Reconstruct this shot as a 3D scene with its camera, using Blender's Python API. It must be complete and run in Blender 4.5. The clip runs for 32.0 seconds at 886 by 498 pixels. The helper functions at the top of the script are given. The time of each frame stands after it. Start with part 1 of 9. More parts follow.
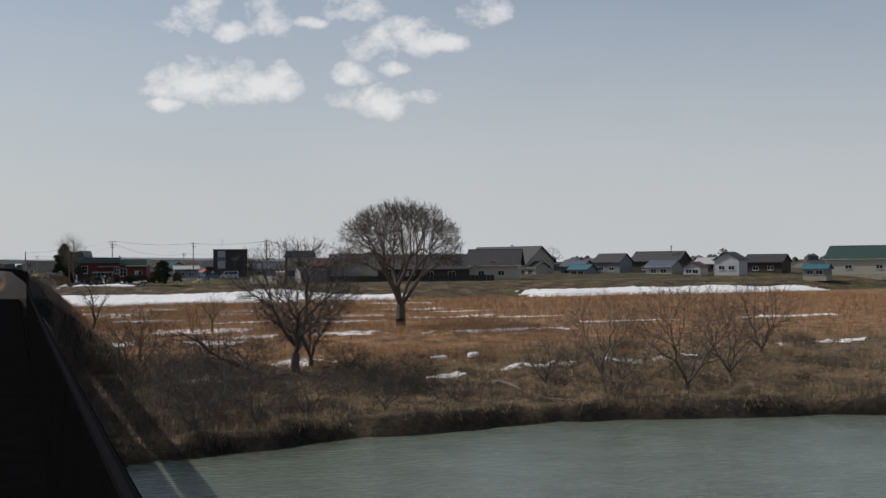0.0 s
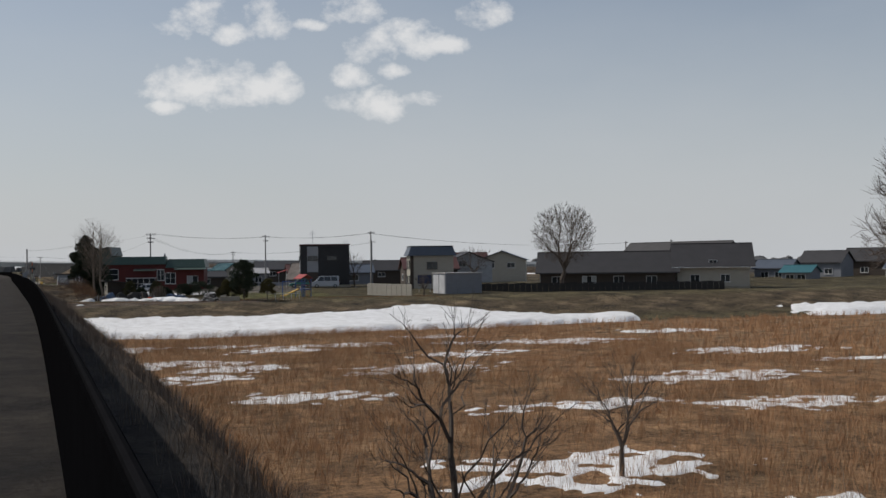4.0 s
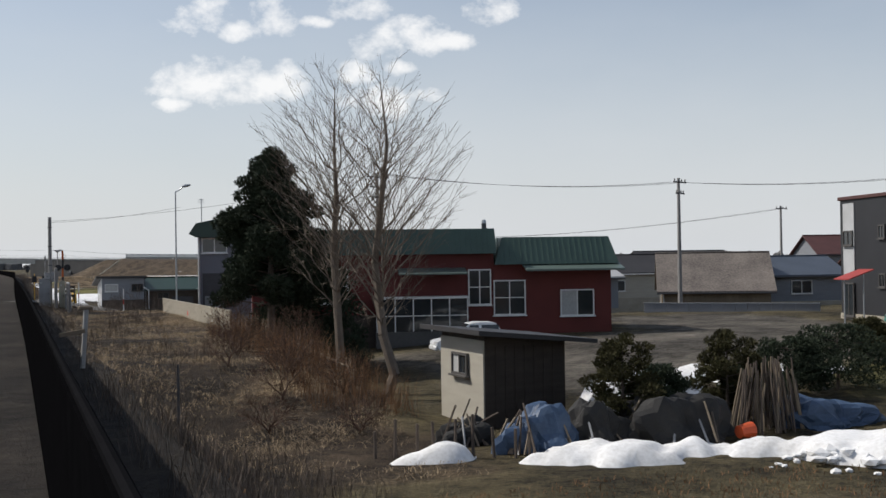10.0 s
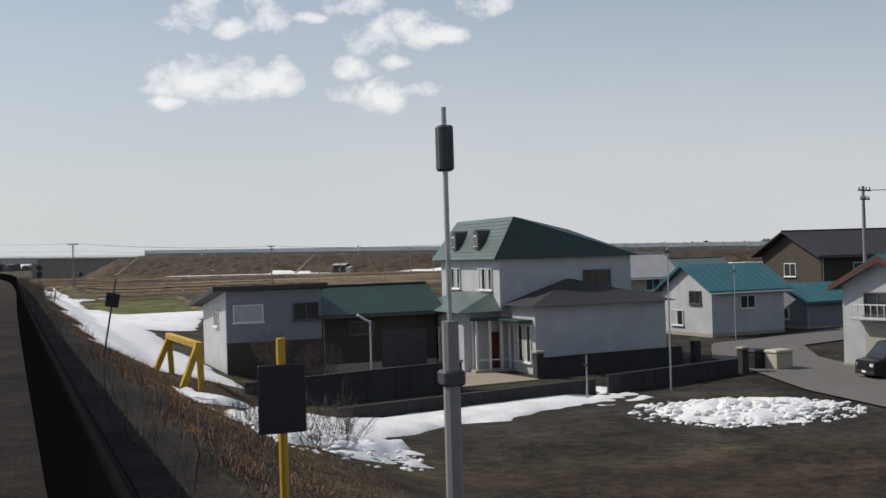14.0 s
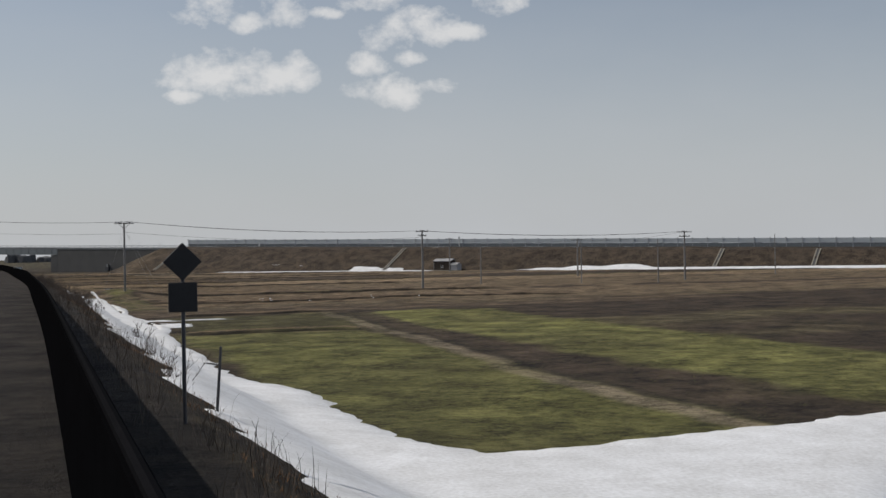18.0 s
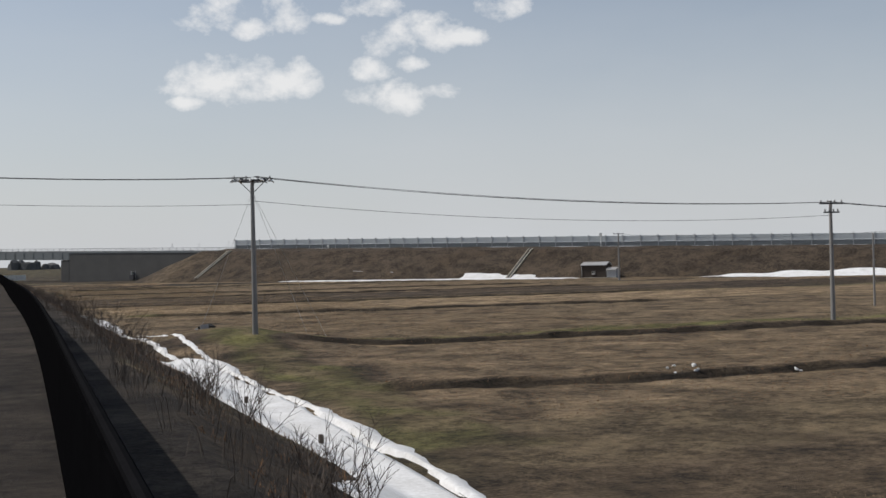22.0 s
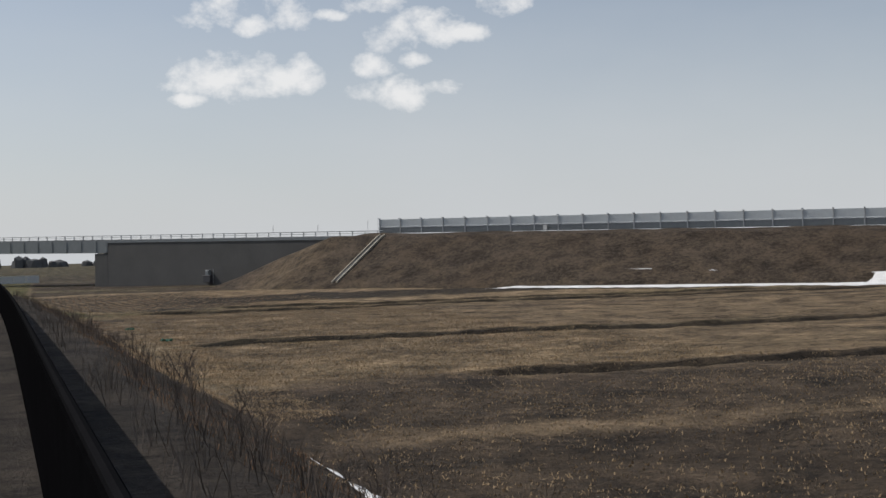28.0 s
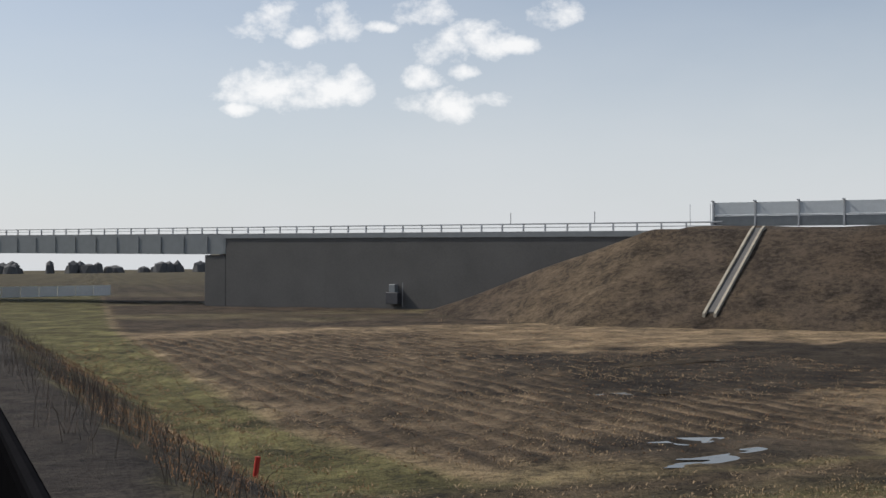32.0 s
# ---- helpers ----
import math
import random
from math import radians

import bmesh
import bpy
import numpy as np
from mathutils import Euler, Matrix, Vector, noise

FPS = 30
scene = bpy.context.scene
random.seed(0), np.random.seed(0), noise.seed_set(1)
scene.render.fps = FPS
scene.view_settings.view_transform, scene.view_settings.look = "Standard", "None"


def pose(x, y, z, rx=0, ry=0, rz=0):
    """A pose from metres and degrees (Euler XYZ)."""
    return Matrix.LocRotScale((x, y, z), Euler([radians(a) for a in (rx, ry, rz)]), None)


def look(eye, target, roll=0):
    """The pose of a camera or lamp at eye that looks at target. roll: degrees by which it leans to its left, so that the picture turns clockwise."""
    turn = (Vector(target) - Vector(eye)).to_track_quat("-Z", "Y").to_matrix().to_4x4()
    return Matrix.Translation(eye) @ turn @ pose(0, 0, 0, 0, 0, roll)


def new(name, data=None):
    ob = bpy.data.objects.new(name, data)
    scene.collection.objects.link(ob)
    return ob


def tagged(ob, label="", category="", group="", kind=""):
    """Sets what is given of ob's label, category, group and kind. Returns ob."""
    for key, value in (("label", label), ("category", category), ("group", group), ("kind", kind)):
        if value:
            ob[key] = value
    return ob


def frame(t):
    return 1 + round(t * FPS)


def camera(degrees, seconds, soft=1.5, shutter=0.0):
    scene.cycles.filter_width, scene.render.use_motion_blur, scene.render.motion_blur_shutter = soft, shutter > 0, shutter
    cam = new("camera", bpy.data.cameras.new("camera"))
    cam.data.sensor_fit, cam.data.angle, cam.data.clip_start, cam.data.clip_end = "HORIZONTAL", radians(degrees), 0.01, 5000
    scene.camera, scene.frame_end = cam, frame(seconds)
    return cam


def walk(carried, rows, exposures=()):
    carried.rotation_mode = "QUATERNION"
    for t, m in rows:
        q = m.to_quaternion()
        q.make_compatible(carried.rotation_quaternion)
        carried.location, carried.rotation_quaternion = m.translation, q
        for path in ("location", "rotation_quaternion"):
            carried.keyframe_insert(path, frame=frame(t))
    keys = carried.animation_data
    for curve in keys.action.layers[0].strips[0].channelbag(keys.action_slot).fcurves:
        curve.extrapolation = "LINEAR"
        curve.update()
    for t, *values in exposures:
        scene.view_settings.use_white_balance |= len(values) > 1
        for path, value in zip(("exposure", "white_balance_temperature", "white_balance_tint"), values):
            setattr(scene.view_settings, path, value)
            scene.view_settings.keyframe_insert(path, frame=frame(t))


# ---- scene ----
cam = camera(43.0, 32.0)
PATH = [
    (0, (0.004, -0.000, 5.278), (35.722, 93.397, 6.401), -0.54),
    (0.5, (0.006, 11.937, 5.275), (35.642, 105.359, 6.849), -0.49),
    (1, (0.018, 23.859, 5.272), (35.689, 117.265, 6.964), -0.56),
    (1.5, (0.050, 35.747, 5.271), (35.896, 129.089, 6.782), -0.54),
    (2, (0.112, 47.585, 5.272), (36.187, 140.840, 6.719), -0.48),
    (2.5, (0.211, 59.366, 5.276), (36.345, 152.600, 6.581), -1.00),
    (3, (0.340, 71.113, 5.282), (36.141, 164.477, 6.504), -1.16),
    (3.5, (0.490, 82.858, 5.291), (36.241, 176.241, 6.573), -0.64),
    (4.5, (0.816, 106.465, 5.311), (36.497, 199.874, 6.646), -0.74),
    (5.5, (1.121, 130.200, 5.334), (36.731, 223.634, 6.722), -0.84),
    (6, (1.246, 142.047, 5.346), (36.679, 235.553, 6.414), -0.91),
    (6.5, (1.344, 153.844, 5.358), (36.649, 247.398, 6.461), -0.38),
    (7, (1.411, 165.574, 5.370), (36.892, 259.049, 7.277), 0.04),
    (7.5, (1.440, 177.226, 5.380), (36.954, 270.682, 7.539), -0.52),
    (8, (1.430, 188.783, 5.389), (36.799, 282.309, 6.782), -0.79),
    (8.5, (1.377, 200.244, 5.395), (36.677, 293.797, 6.736), -0.61),
    (9, (1.296, 211.642, 5.400), (36.533, 305.213, 7.094), -0.54),
    (9.5, (1.203, 223.022, 5.402), (36.409, 316.607, 6.904), -0.73),
    (10, (1.114, 234.428, 5.402), (36.279, 328.036, 6.405), -0.80),
    (10.5, (1.041, 245.893, 5.400), (35.930, 339.609, 5.135), -0.89),
    (11, (0.977, 257.404, 5.397), (36.029, 351.058, 4.925), -0.44),
    (11.5, (0.910, 268.934, 5.392), (36.002, 362.574, 5.762), -0.77),
    (12, (0.831, 280.458, 5.384), (35.894, 374.104, 6.416), -1.38),
    (12.5, (0.730, 291.954, 5.374), (35.659, 385.641, 7.033), -1.47),
    (13, (0.613, 303.406, 5.363), (35.596, 397.078, 6.727), -0.55),
    (13.5, (0.491, 314.802, 5.351), (35.782, 408.362, 6.461), -0.94),
    (14, (0.372, 326.131, 5.338), (35.716, 419.676, 5.800), -1.74),
    (14.5, (0.264, 337.384, 5.326), (35.540, 430.954, 4.840), -1.54),
    (15, (0.167, 348.565, 5.315), (35.257, 442.204, 4.676), -1.79),
    (15.5, (0.078, 359.685, 5.306), (34.537, 453.561, 5.530), -1.91),
    (16.5, (-0.077, 381.777, 5.301), (34.355, 475.662, 5.201), -1.62),
    (17.5, (-0.192, 403.692, 5.303), (34.212, 497.587, 4.879), -1.33),
    (18, (-0.224, 414.583, 5.300), (34.023, 508.535, 5.501), -1.00),
    (18.5, (-0.237, 425.424, 5.291), (33.954, 519.396, 5.837), -0.78),
    (19, (-0.244, 436.197, 5.275), (33.918, 530.180, 5.801), -0.99),
    (19.5, (-0.261, 446.878, 5.252), (33.824, 540.890, 5.544), -1.37),
    (20, (-0.307, 457.444, 5.222), (33.718, 551.477, 5.482), -1.70),
    (20.5, (-0.391, 467.885, 5.185), (33.728, 561.884, 5.178), -2.00),
    (21, (-0.504, 478.243, 5.143), (33.417, 572.313, 5.005), -1.65),
    (21.5, (-0.631, 488.574, 5.102), (33.220, 582.670, 5.417), -1.25),
    (22, (-0.754, 498.936, 5.065), (33.199, 592.993, 5.723), -1.30),
    (22.5, (-0.866, 509.360, 5.034), (33.081, 603.422, 5.229), -2.22),
    (23, (-0.982, 519.789, 5.010), (32.895, 613.875, 4.479), -1.89),
    (23.5, (-1.125, 530.141, 4.990), (32.758, 624.226, 5.069), -0.60),
    (24, (-1.319, 540.334, 4.975), (32.658, 634.380, 5.908), -0.72),
    (24.5, (-1.578, 550.314, 4.962), (32.773, 644.226, 5.759), -1.40),
    (25, (-1.892, 560.142, 4.951), (32.662, 653.980, 5.460), -0.84),
    (25.5, (-2.245, 569.902, 4.940), (32.283, 663.747, 5.931), 0.00),
    (26, (-2.618, 579.684, 4.929), (31.078, 673.828, 6.146), -0.76),
    (26.5, (-2.997, 589.560, 4.917), (30.593, 683.748, 5.442), -2.05),
    (27.5, (-3.750, 609.643, 4.892), (29.899, 703.812, 5.215), -1.73),
    (28.5, (-4.472, 630.179, 4.875), (29.235, 724.327, 4.996), -1.41),
    (29, (-4.833, 640.598, 4.870), (28.582, 734.850, 4.743), -1.39),
    (29.5, (-5.213, 651.090, 4.867), (27.959, 745.428, 4.925), -1.38),
    (30, (-5.629, 661.633, 4.865), (27.368, 756.033, 4.919), -1.66),
    (30.5, (-6.091, 672.208, 4.864), (26.922, 766.602, 4.937), -1.50),
    (31, (-6.593, 682.806, 4.862), (25.917, 777.371, 5.601), -1.26),
    (31.5, (-7.120, 693.419, 4.861), (24.338, 788.333, 6.146), -1.12),
    (32, (-7.660, 704.038, 4.859), (22.160, 799.478, 6.310), -0.54),
]
walk(cam, [(t, look(eye, target, roll)) for t, eye, target, roll in PATH], [(0, 0.05), (5, -0.05), (6, -0.1), (8, 0.05), (9, 0.2), (10, 0.4), (10.5, 0.75), (11, 1.15), (12, 0.9), (12.5, 0.45), (13, 0.1), (14, 0.28), (15.5, 0.3), (18, -0.1), (18.5, 0.0), (19, 0.08), (20, 0.05), (23, 0.2), (26, 0.1), (29, 0.25), (32, 0.4)])

# ---- world, sun, exposure ----
SUN_AZ, SUN_EL = radians(52), radians(44)          # to the left of the line, ahead
sun_to = Vector((-math.sin(SUN_AZ) * math.cos(SUN_EL), math.cos(SUN_AZ) * math.cos(SUN_EL), math.sin(SUN_EL)))
sun = new("sun", bpy.data.lights.new("sun", "SUN"))
sun.data.energy, sun.data.angle, sun.data.color = 3.0, radians(0.6), (1.0, 0.95, 0.88)
sun.matrix_world = look((0, 0, 60), Vector((0, 0, 60)) - sun_to)

world = bpy.data.worlds.new("sky")
scene.world = world
world.use_nodes = True
wn, wl = world.node_tree.nodes, world.node_tree.links
wn.clear()


def wnode(kind, **values):
    n = wn.new(kind)
    for k, v in values.items():
        n.inputs[k].default_value = v
    return n


def wmath(op, a, b=None, clamp=False):
    n = wn.new("ShaderNodeMath")
    n.operation, n.use_clamp = op, clamp
    for i, v in enumerate((a, b)):
        if v is None:
            continue
        if isinstance(v, (int, float)):
            n.inputs[i].default_value = v
        else:
            wl.new(v, n.inputs[i])
    return n.outputs[0]


sky = wn.new("ShaderNodeTexSky")
sky.sky_type, sky.sun_disc = "NISHITA", False
sky.sun_elevation, sky.sun_rotation = SUN_EL, -SUN_AZ
sky.air_density, sky.dust_density, sky.ozone_density = 1.0, 1.2, 1.6
coord = wn.new("ShaderNodeTexCoord")
way = coord.outputs["Generated"]
sep = wn.new("ShaderNodeSeparateXYZ")
wl.new(way, sep.inputs[0])
# thin high haze, denser towards the horizon
haze_noise = wnode("ShaderNodeTexNoise", Scale=2.2, Detail=5.0, Roughness=0.55)
stretch = wn.new("ShaderNodeMapping")
stretch.inputs["Scale"].default_value = (1, 1, 2.6)
wl.new(way, stretch.inputs[0])
wl.new(stretch.outputs[0], haze_noise.inputs["Vector"])
low = wmath("SUBTRACT", 1.0, wmath("MULTIPLY", sep.outputs[2], 3.4), True)
haze = wmath("MULTIPLY", wmath("ADD", wmath("MULTIPLY", low, 0.80), wmath("MULTIPLY", haze_noise.outputs["Fac"], 0.42)), 0.95, True)
# heaped clouds: one by one, as wide and high as they stand in the sky
puff_noise = wnode("ShaderNodeTexNoise", Scale=26.0, Detail=8.0, Roughness=0.62, Distortion=0.1)
flat = wn.new("ShaderNodeMapping")
flat.inputs["Scale"].default_value = (1, 1, 1.35)
wl.new(way, flat.inputs[0])
wl.new(flat.outputs[0], puff_noise.inputs["Vector"])
puff = wmath("SUBTRACT", puff_noise.outputs["Fac"], 0.5)
CLOUDS = [
    (-7.8, 8.9, 1.6, 0.9), (-9.8, 9.4, 1.9, 1.0), (-11.6, 8.7, 1.9, 0.95), (-12.7, 9.0, 1.1, 0.95), (-7.2, 7.9, 0.9, 0.35), (-10.0, 8.2, 1.8, 0.55),
    (-17.7, 11.0, 1.45, 0.9), (-19.5, 11.4, 1.5, 0.95), (-21.2, 11.1, 1.1, 0.45),
    (-16.4, 9.4, 1.1, 0.6), (-17.5, 8.2, 1.9, 0.8), (-19.6, 8.3, 1.2, 0.45), (-18.4, 9.8, 0.8, 0.4),
    (-8.4, 12.3, 1.5, 1.0), (-10.5, 11.5, 1.0, 0.5), (-12.3, 12.3, 1.1, 1.0), (-23.1, 12.6, 1.3, 0.8), (-16.3, 12.7, 1.5, 0.65), (-14.2, 12.0, 0.8, 0.3),
]
cover = None
for az, el, wide, high in CLOUDS:
    a, e = radians(az), radians(el)
    right = (math.cos(a), math.sin(a), 0)
    fwd = Vector((-math.sin(a) * math.cos(e), math.cos(a) * math.cos(e), math.sin(e)))
    up = Vector(right).cross(fwd)
    du = wn.new("ShaderNodeVectorMath")
    dv = wn.new("ShaderNodeVectorMath")
    du.operation = dv.operation = "DOT_PRODUCT"
    du.inputs[1].default_value, dv.inputs[1].default_value = right, up
    wl.new(way, du.inputs[0])
    wl.new(way, dv.inputs[0])
    qu = wmath("DIVIDE", du.outputs["Value"], math.radians(wide))
    qv = wmath("DIVIDE", dv.outputs["Value"], math.radians(high))
    r2 = wmath("ADD", wmath("MULTIPLY", qu, qu), wmath("MULTIPLY", qv, qv))
    one = wmath("ADD", wmath("SUBTRACT", 1.0, r2), wmath("MULTIPLY", puff, 6.2))
    cover = one if cover is None else wmath("MAXIMUM", cover, one)
ahead = wmath("GREATER_THAN", sep.outputs[1], 0.0)
cover = wmath("MULTIPLY", wmath("MULTIPLY", wmath("ADD", cover, 0.15), 0.62, True), ahead)
cover = wmath("MULTIPLY", wmath("SMOOTH_MIN", cover, 0.9), 0.92)
mix1 = wn.new("ShaderNodeMixRGB")
wl.new(haze, mix1.inputs[0])
wl.new(sky.outputs[0], mix1.inputs[1])
mix1.inputs[2].default_value = (7.0, 7.25, 7.6, 1)
mix2 = wn.new("ShaderNodeMixRGB")
wl.new(cover, mix2.inputs[0])
wl.new(mix1.outputs[0], mix2.inputs[1])
mix2.inputs[2].default_value = (10.6, 10.5, 10.4, 1)
back = wnode("ShaderNodeBackground", Strength=0.075)
wl.new(mix2.outputs[0], back.inputs[0])
wout = wn.new("ShaderNodeOutputWorld")
wl.new(back.outputs[0], wout.inputs[0])

# ---- materials ----
MATS = {}


def material(name, color, rough=0.8, vary=0.25, scale=1.2, fine=14.0, bump=0.15, metal=0.0, spec=0.4, tint=None, streak=0.0):
    """A surface of one base colour with stains, fine grain and relief."""
    if name in MATS:
        return MATS[name]
    m = bpy.data.materials.new(name)
    m.use_nodes = True
    n, l = m.node_tree.nodes, m.node_tree.links
    bsdf = n["Principled BSDF"]
    tex = n.new("ShaderNodeTexCoord")
    vec = tex.outputs["Object"]
    if streak:
        mp = n.new("ShaderNodeMapping")
        mp.inputs["Scale"].default_value = (1, 1, streak)
        l.new(vec, mp.inputs[0])
        vec = mp.outputs[0]
    big, small = n.new("ShaderNodeTexNoise"), n.new("ShaderNodeTexNoise")
    for t, s, d in ((big, scale, 4.0), (small, fine, 6.0)):
        t.inputs["Scale"].default_value, t.inputs["Detail"].default_value = s, d
        l.new(vec, t.inputs["Vector"])
    info = n.new("ShaderNodeObjectInfo")
    ramp = n.new("ShaderNodeMapRange")
    ramp.inputs[1].default_value, ramp.inputs[2].default_value = 0.3, 0.7
    add = n.new("ShaderNodeMath")
    add.operation = "ADD"
    l.new(big.outputs["Fac"], add.inputs[0])
    l.new(small.outputs["Fac"], add.inputs[1])
    half = n.new("ShaderNodeMath")
    half.operation = "MULTIPLY"
    half.inputs[1].default_value = 0.5
    l.new(add.outputs[0], half.inputs[0])
    l.new(half.outputs[0], ramp.inputs[0])
    rnd = n.new("ShaderNodeMath")
    rnd.operation = "MULTIPLY_ADD"
    rnd.inputs[1].default_value, rnd.inputs[2].default_value = 0.16, -0.08
    l.new(info.outputs["Random"], rnd.inputs[0])
    tot = n.new("ShaderNodeMath")
    tot.operation, tot.use_clamp = "ADD", True
    l.new(ramp.outputs[0], tot.inputs[0])
    l.new(rnd.outputs[0], tot.inputs[1])
    mix = n.new("ShaderNodeMixRGB")
    dark = tint or tuple(c * (1 - vary) for c in color)
    mix.inputs[1].default_value = (*dark, 1)
    mix.inputs[2].default_value = (*[min(0.95, c * (1 + vary * 0.7)) for c in color], 1)
    l.new(tot.outputs[0], mix.inputs[0])
    l.new(mix.outputs[0], bsdf.inputs["Base Color"])
    bsdf.inputs["Roughness"].default_value = rough
    bsdf.inputs["Metallic"].default_value = metal
    bsdf.inputs["Specular IOR Level"].default_value = spec
    if bump:
        b = n.new("ShaderNodeBump")
        b.inputs["Strength"].default_value, b.inputs["Distance"].default_value = bump, 0.03
        l.new(small.outputs["Fac"], b.inputs["Height"])
        l.new(b.outputs[0], bsdf.inputs["Normal"])
    MATS[name] = m
    return m


def paint_ground(name, rough=0.95, fine=2.2):
    """Earth and sward: the cover comes from the sheet, grain and tussocks from noise."""
    m = bpy.data.materials.new(name)
    m.use_nodes = True
    n, l = m.node_tree.nodes, m.node_tree.links
    bsdf = n["Principled BSDF"]
    att = n.new("ShaderNodeAttribute")
    att.attribute_name = "cover"
    tex = n.new("ShaderNodeTexCoord")
    outs = []
    for s, d, r in ((0.35, 5, 0.6), (fine, 6, 0.65), (11.0, 5, 0.7)):
        t = n.new("ShaderNodeTexNoise")
        t.inputs["Scale"].default_value, t.inputs["Detail"].default_value, t.inputs["Roughness"].default_value = s, d, r
        l.new(tex.outputs["Object"], t.inputs["Vector"])
        outs.append(t.outputs["Fac"])
    s1 = n.new("ShaderNodeMath"); s1.operation = "ADD"
    l.new(outs[0], s1.inputs[0]); l.new(outs[1], s1.inputs[1])
    s2 = n.new("ShaderNodeMath"); s2.operation = "ADD"
    l.new(s1.outputs[0], s2.inputs[0]); l.new(outs[2], s2.inputs[1])
    mr = n.new("ShaderNodeMapRange")
    mr.inputs[1].default_value, mr.inputs[2].default_value = 1.24, 1.76
    mr.inputs[3].default_value, mr.inputs[4].default_value = 0.28, 1.75
    mp = n.new("ShaderNodeMapping")
    mp.inputs["Scale"].default_value = (2.2, 15.0, 6.0)
    l.new(tex.outputs["Object"], mp.inputs[0])
    straw = n.new("ShaderNodeTexNoise")
    straw.inputs["Scale"].default_value, straw.inputs["Detail"].default_value, straw.inputs["Roughness"].default_value = 1.0, 6, 0.75
    l.new(mp.outputs[0], straw.inputs["Vector"])
    s3 = n.new("ShaderNodeMath"); s3.operation = "MULTIPLY_ADD"
    s3.inputs[1].default_value, s3.inputs[2].default_value = 0.7, -0.35
    l.new(straw.outputs["Fac"], s3.inputs[0])
    s4 = n.new("ShaderNodeMath"); s4.operation = "ADD"
    l.new(s2.outputs[0], s4.inputs[0]); l.new(s3.outputs[0], s4.inputs[1])
    l.new(s4.outputs[0], mr.inputs[0])
    mul = n.new("ShaderNodeVectorMath"); mul.operation = "SCALE"
    l.new(att.outputs["Color"], mul.inputs[0]); l.new(mr.outputs[0], mul.inputs["Scale"])
    l.new(mul.outputs[0], bsdf.inputs["Base Color"])
    bsdf.inputs["Roughness"].default_value = rough
    bsdf.inputs["Specular IOR Level"].default_value = 0.2
    b = n.new("ShaderNodeBump")
    b.inputs["Strength"].default_value, b.inputs["Distance"].default_value = 0.85, 0.25
    l.new(s2.outputs[0], b.inputs["Height"]); l.new(b.outputs[0], bsdf.inputs["Normal"])
    return m


# ---- helpers for building ----
def part(name, bm, mat, parent=None, label="", smooth=False):
    me = bpy.data.meshes.new(name)
    if isinstance(bm, bmesh.types.BMesh):
        bm.to_mesh(me)
        bm.free()
    else:
        me.from_pydata(*bm)
    me.materials.append(mat)
    if smooth:
        me.shade_smooth()
    ob = new(name, me)
    if parent:
        ob.parent = parent
    return tagged(ob, label)


def empty(name, x, y, z, yaw=0.0, label="", category="", group="", kind=""):
    ob = new(name)
    ob.empty_display_size = 0.3
    ob.matrix_world = pose(x, y, z, 0, 0, yaw)
    return tagged(ob, label, category, group, kind)


def box(x0, x1, y0, y1, z0, z1, bm=None, bevel=0.0, m=None):
    """A block between two corners; with a bevel its edges are broken."""
    own = bm or bmesh.new()
    made = bmesh.ops.create_cube(own, size=1.0)["verts"]
    bmesh.ops.scale(own, vec=(x1 - x0, y1 - y0, z1 - z0), verts=made)
    bmesh.ops.translate(own, vec=((x0 + x1) / 2, (y0 + y1) / 2, (z0 + z1) / 2), verts=made)
    if m is not None:
        bmesh.ops.transform(own, matrix=m, verts=made)
    if bevel:
        edges = list({e for v in made for e in v.link_edges})
        bmesh.ops.bevel(own, geom=edges, offset=bevel, segments=1, affect="EDGES")
    return own


def rod(p, q, r0, r1=None, sides=8, bm=None):
    """A tapered round bar from p to q."""
    own = bm or bmesh.new()
    p, q = Vector(p), Vector(q)
    d = q - p
    m = Matrix.Translation((p + q) / 2) @ d.to_track_quat("Z", "Y").to_matrix().to_4x4()
    bmesh.ops.create_cone(own, cap_ends=True, segments=sides, radius1=r0, radius2=r0 if r1 is None else r1, depth=d.length, matrix=m)
    return own


def tube(points, r, sides=5):
    """One bent round bar through the points."""
    V, F = [], []
    pts = [Vector(p) for p in points]
    for i, p in enumerate(pts):
        d = (pts[min(i + 1, len(pts) - 1)] - pts[max(i - 1, 0)]).normalized()
        a = d.cross(Vector((0.13, 0.21, 1))).normalized()
        b = d.cross(a)
        for k in range(sides):
            t = 2 * math.pi * k / sides
            V.append(tuple(p + a * (r * math.cos(t)) + b * (r * math.sin(t))))
        if i:
            o = (i - 1) * sides
            F += [(o + k, o + (k + 1) % sides, o + sides + (k + 1) % sides, o + sides + k) for k in range(sides)]
    F += [tuple(range(sides))[::-1], tuple(range(len(V) - sides, len(V)))]
    return V, [], F


def solid(points, y0, y1, bm=None, axis="y"):
    """A flat outline in x, z drawn out from y0 to y1 (or in y, z along x)."""
    own = bm or bmesh.new()
    if axis == "y":
        a = [own.verts.new((x, y0, z)) for x, z in points]
        b = [own.verts.new((x, y1, z)) for x, z in points]
    else:
        a = [own.verts.new((y0, x, z)) for x, z in points]
        b = [own.verts.new((y1, x, z)) for x, z in points]
    n = len(points)
    own.faces.new(a)
    own.faces.new(b[::-1])
    for i in range(n):
        own.faces.new((a[i], a[(i + 1) % n], b[(i + 1) % n], b[i]))
    bmesh.ops.recalc_face_normals(own, faces=own.faces)
    return own


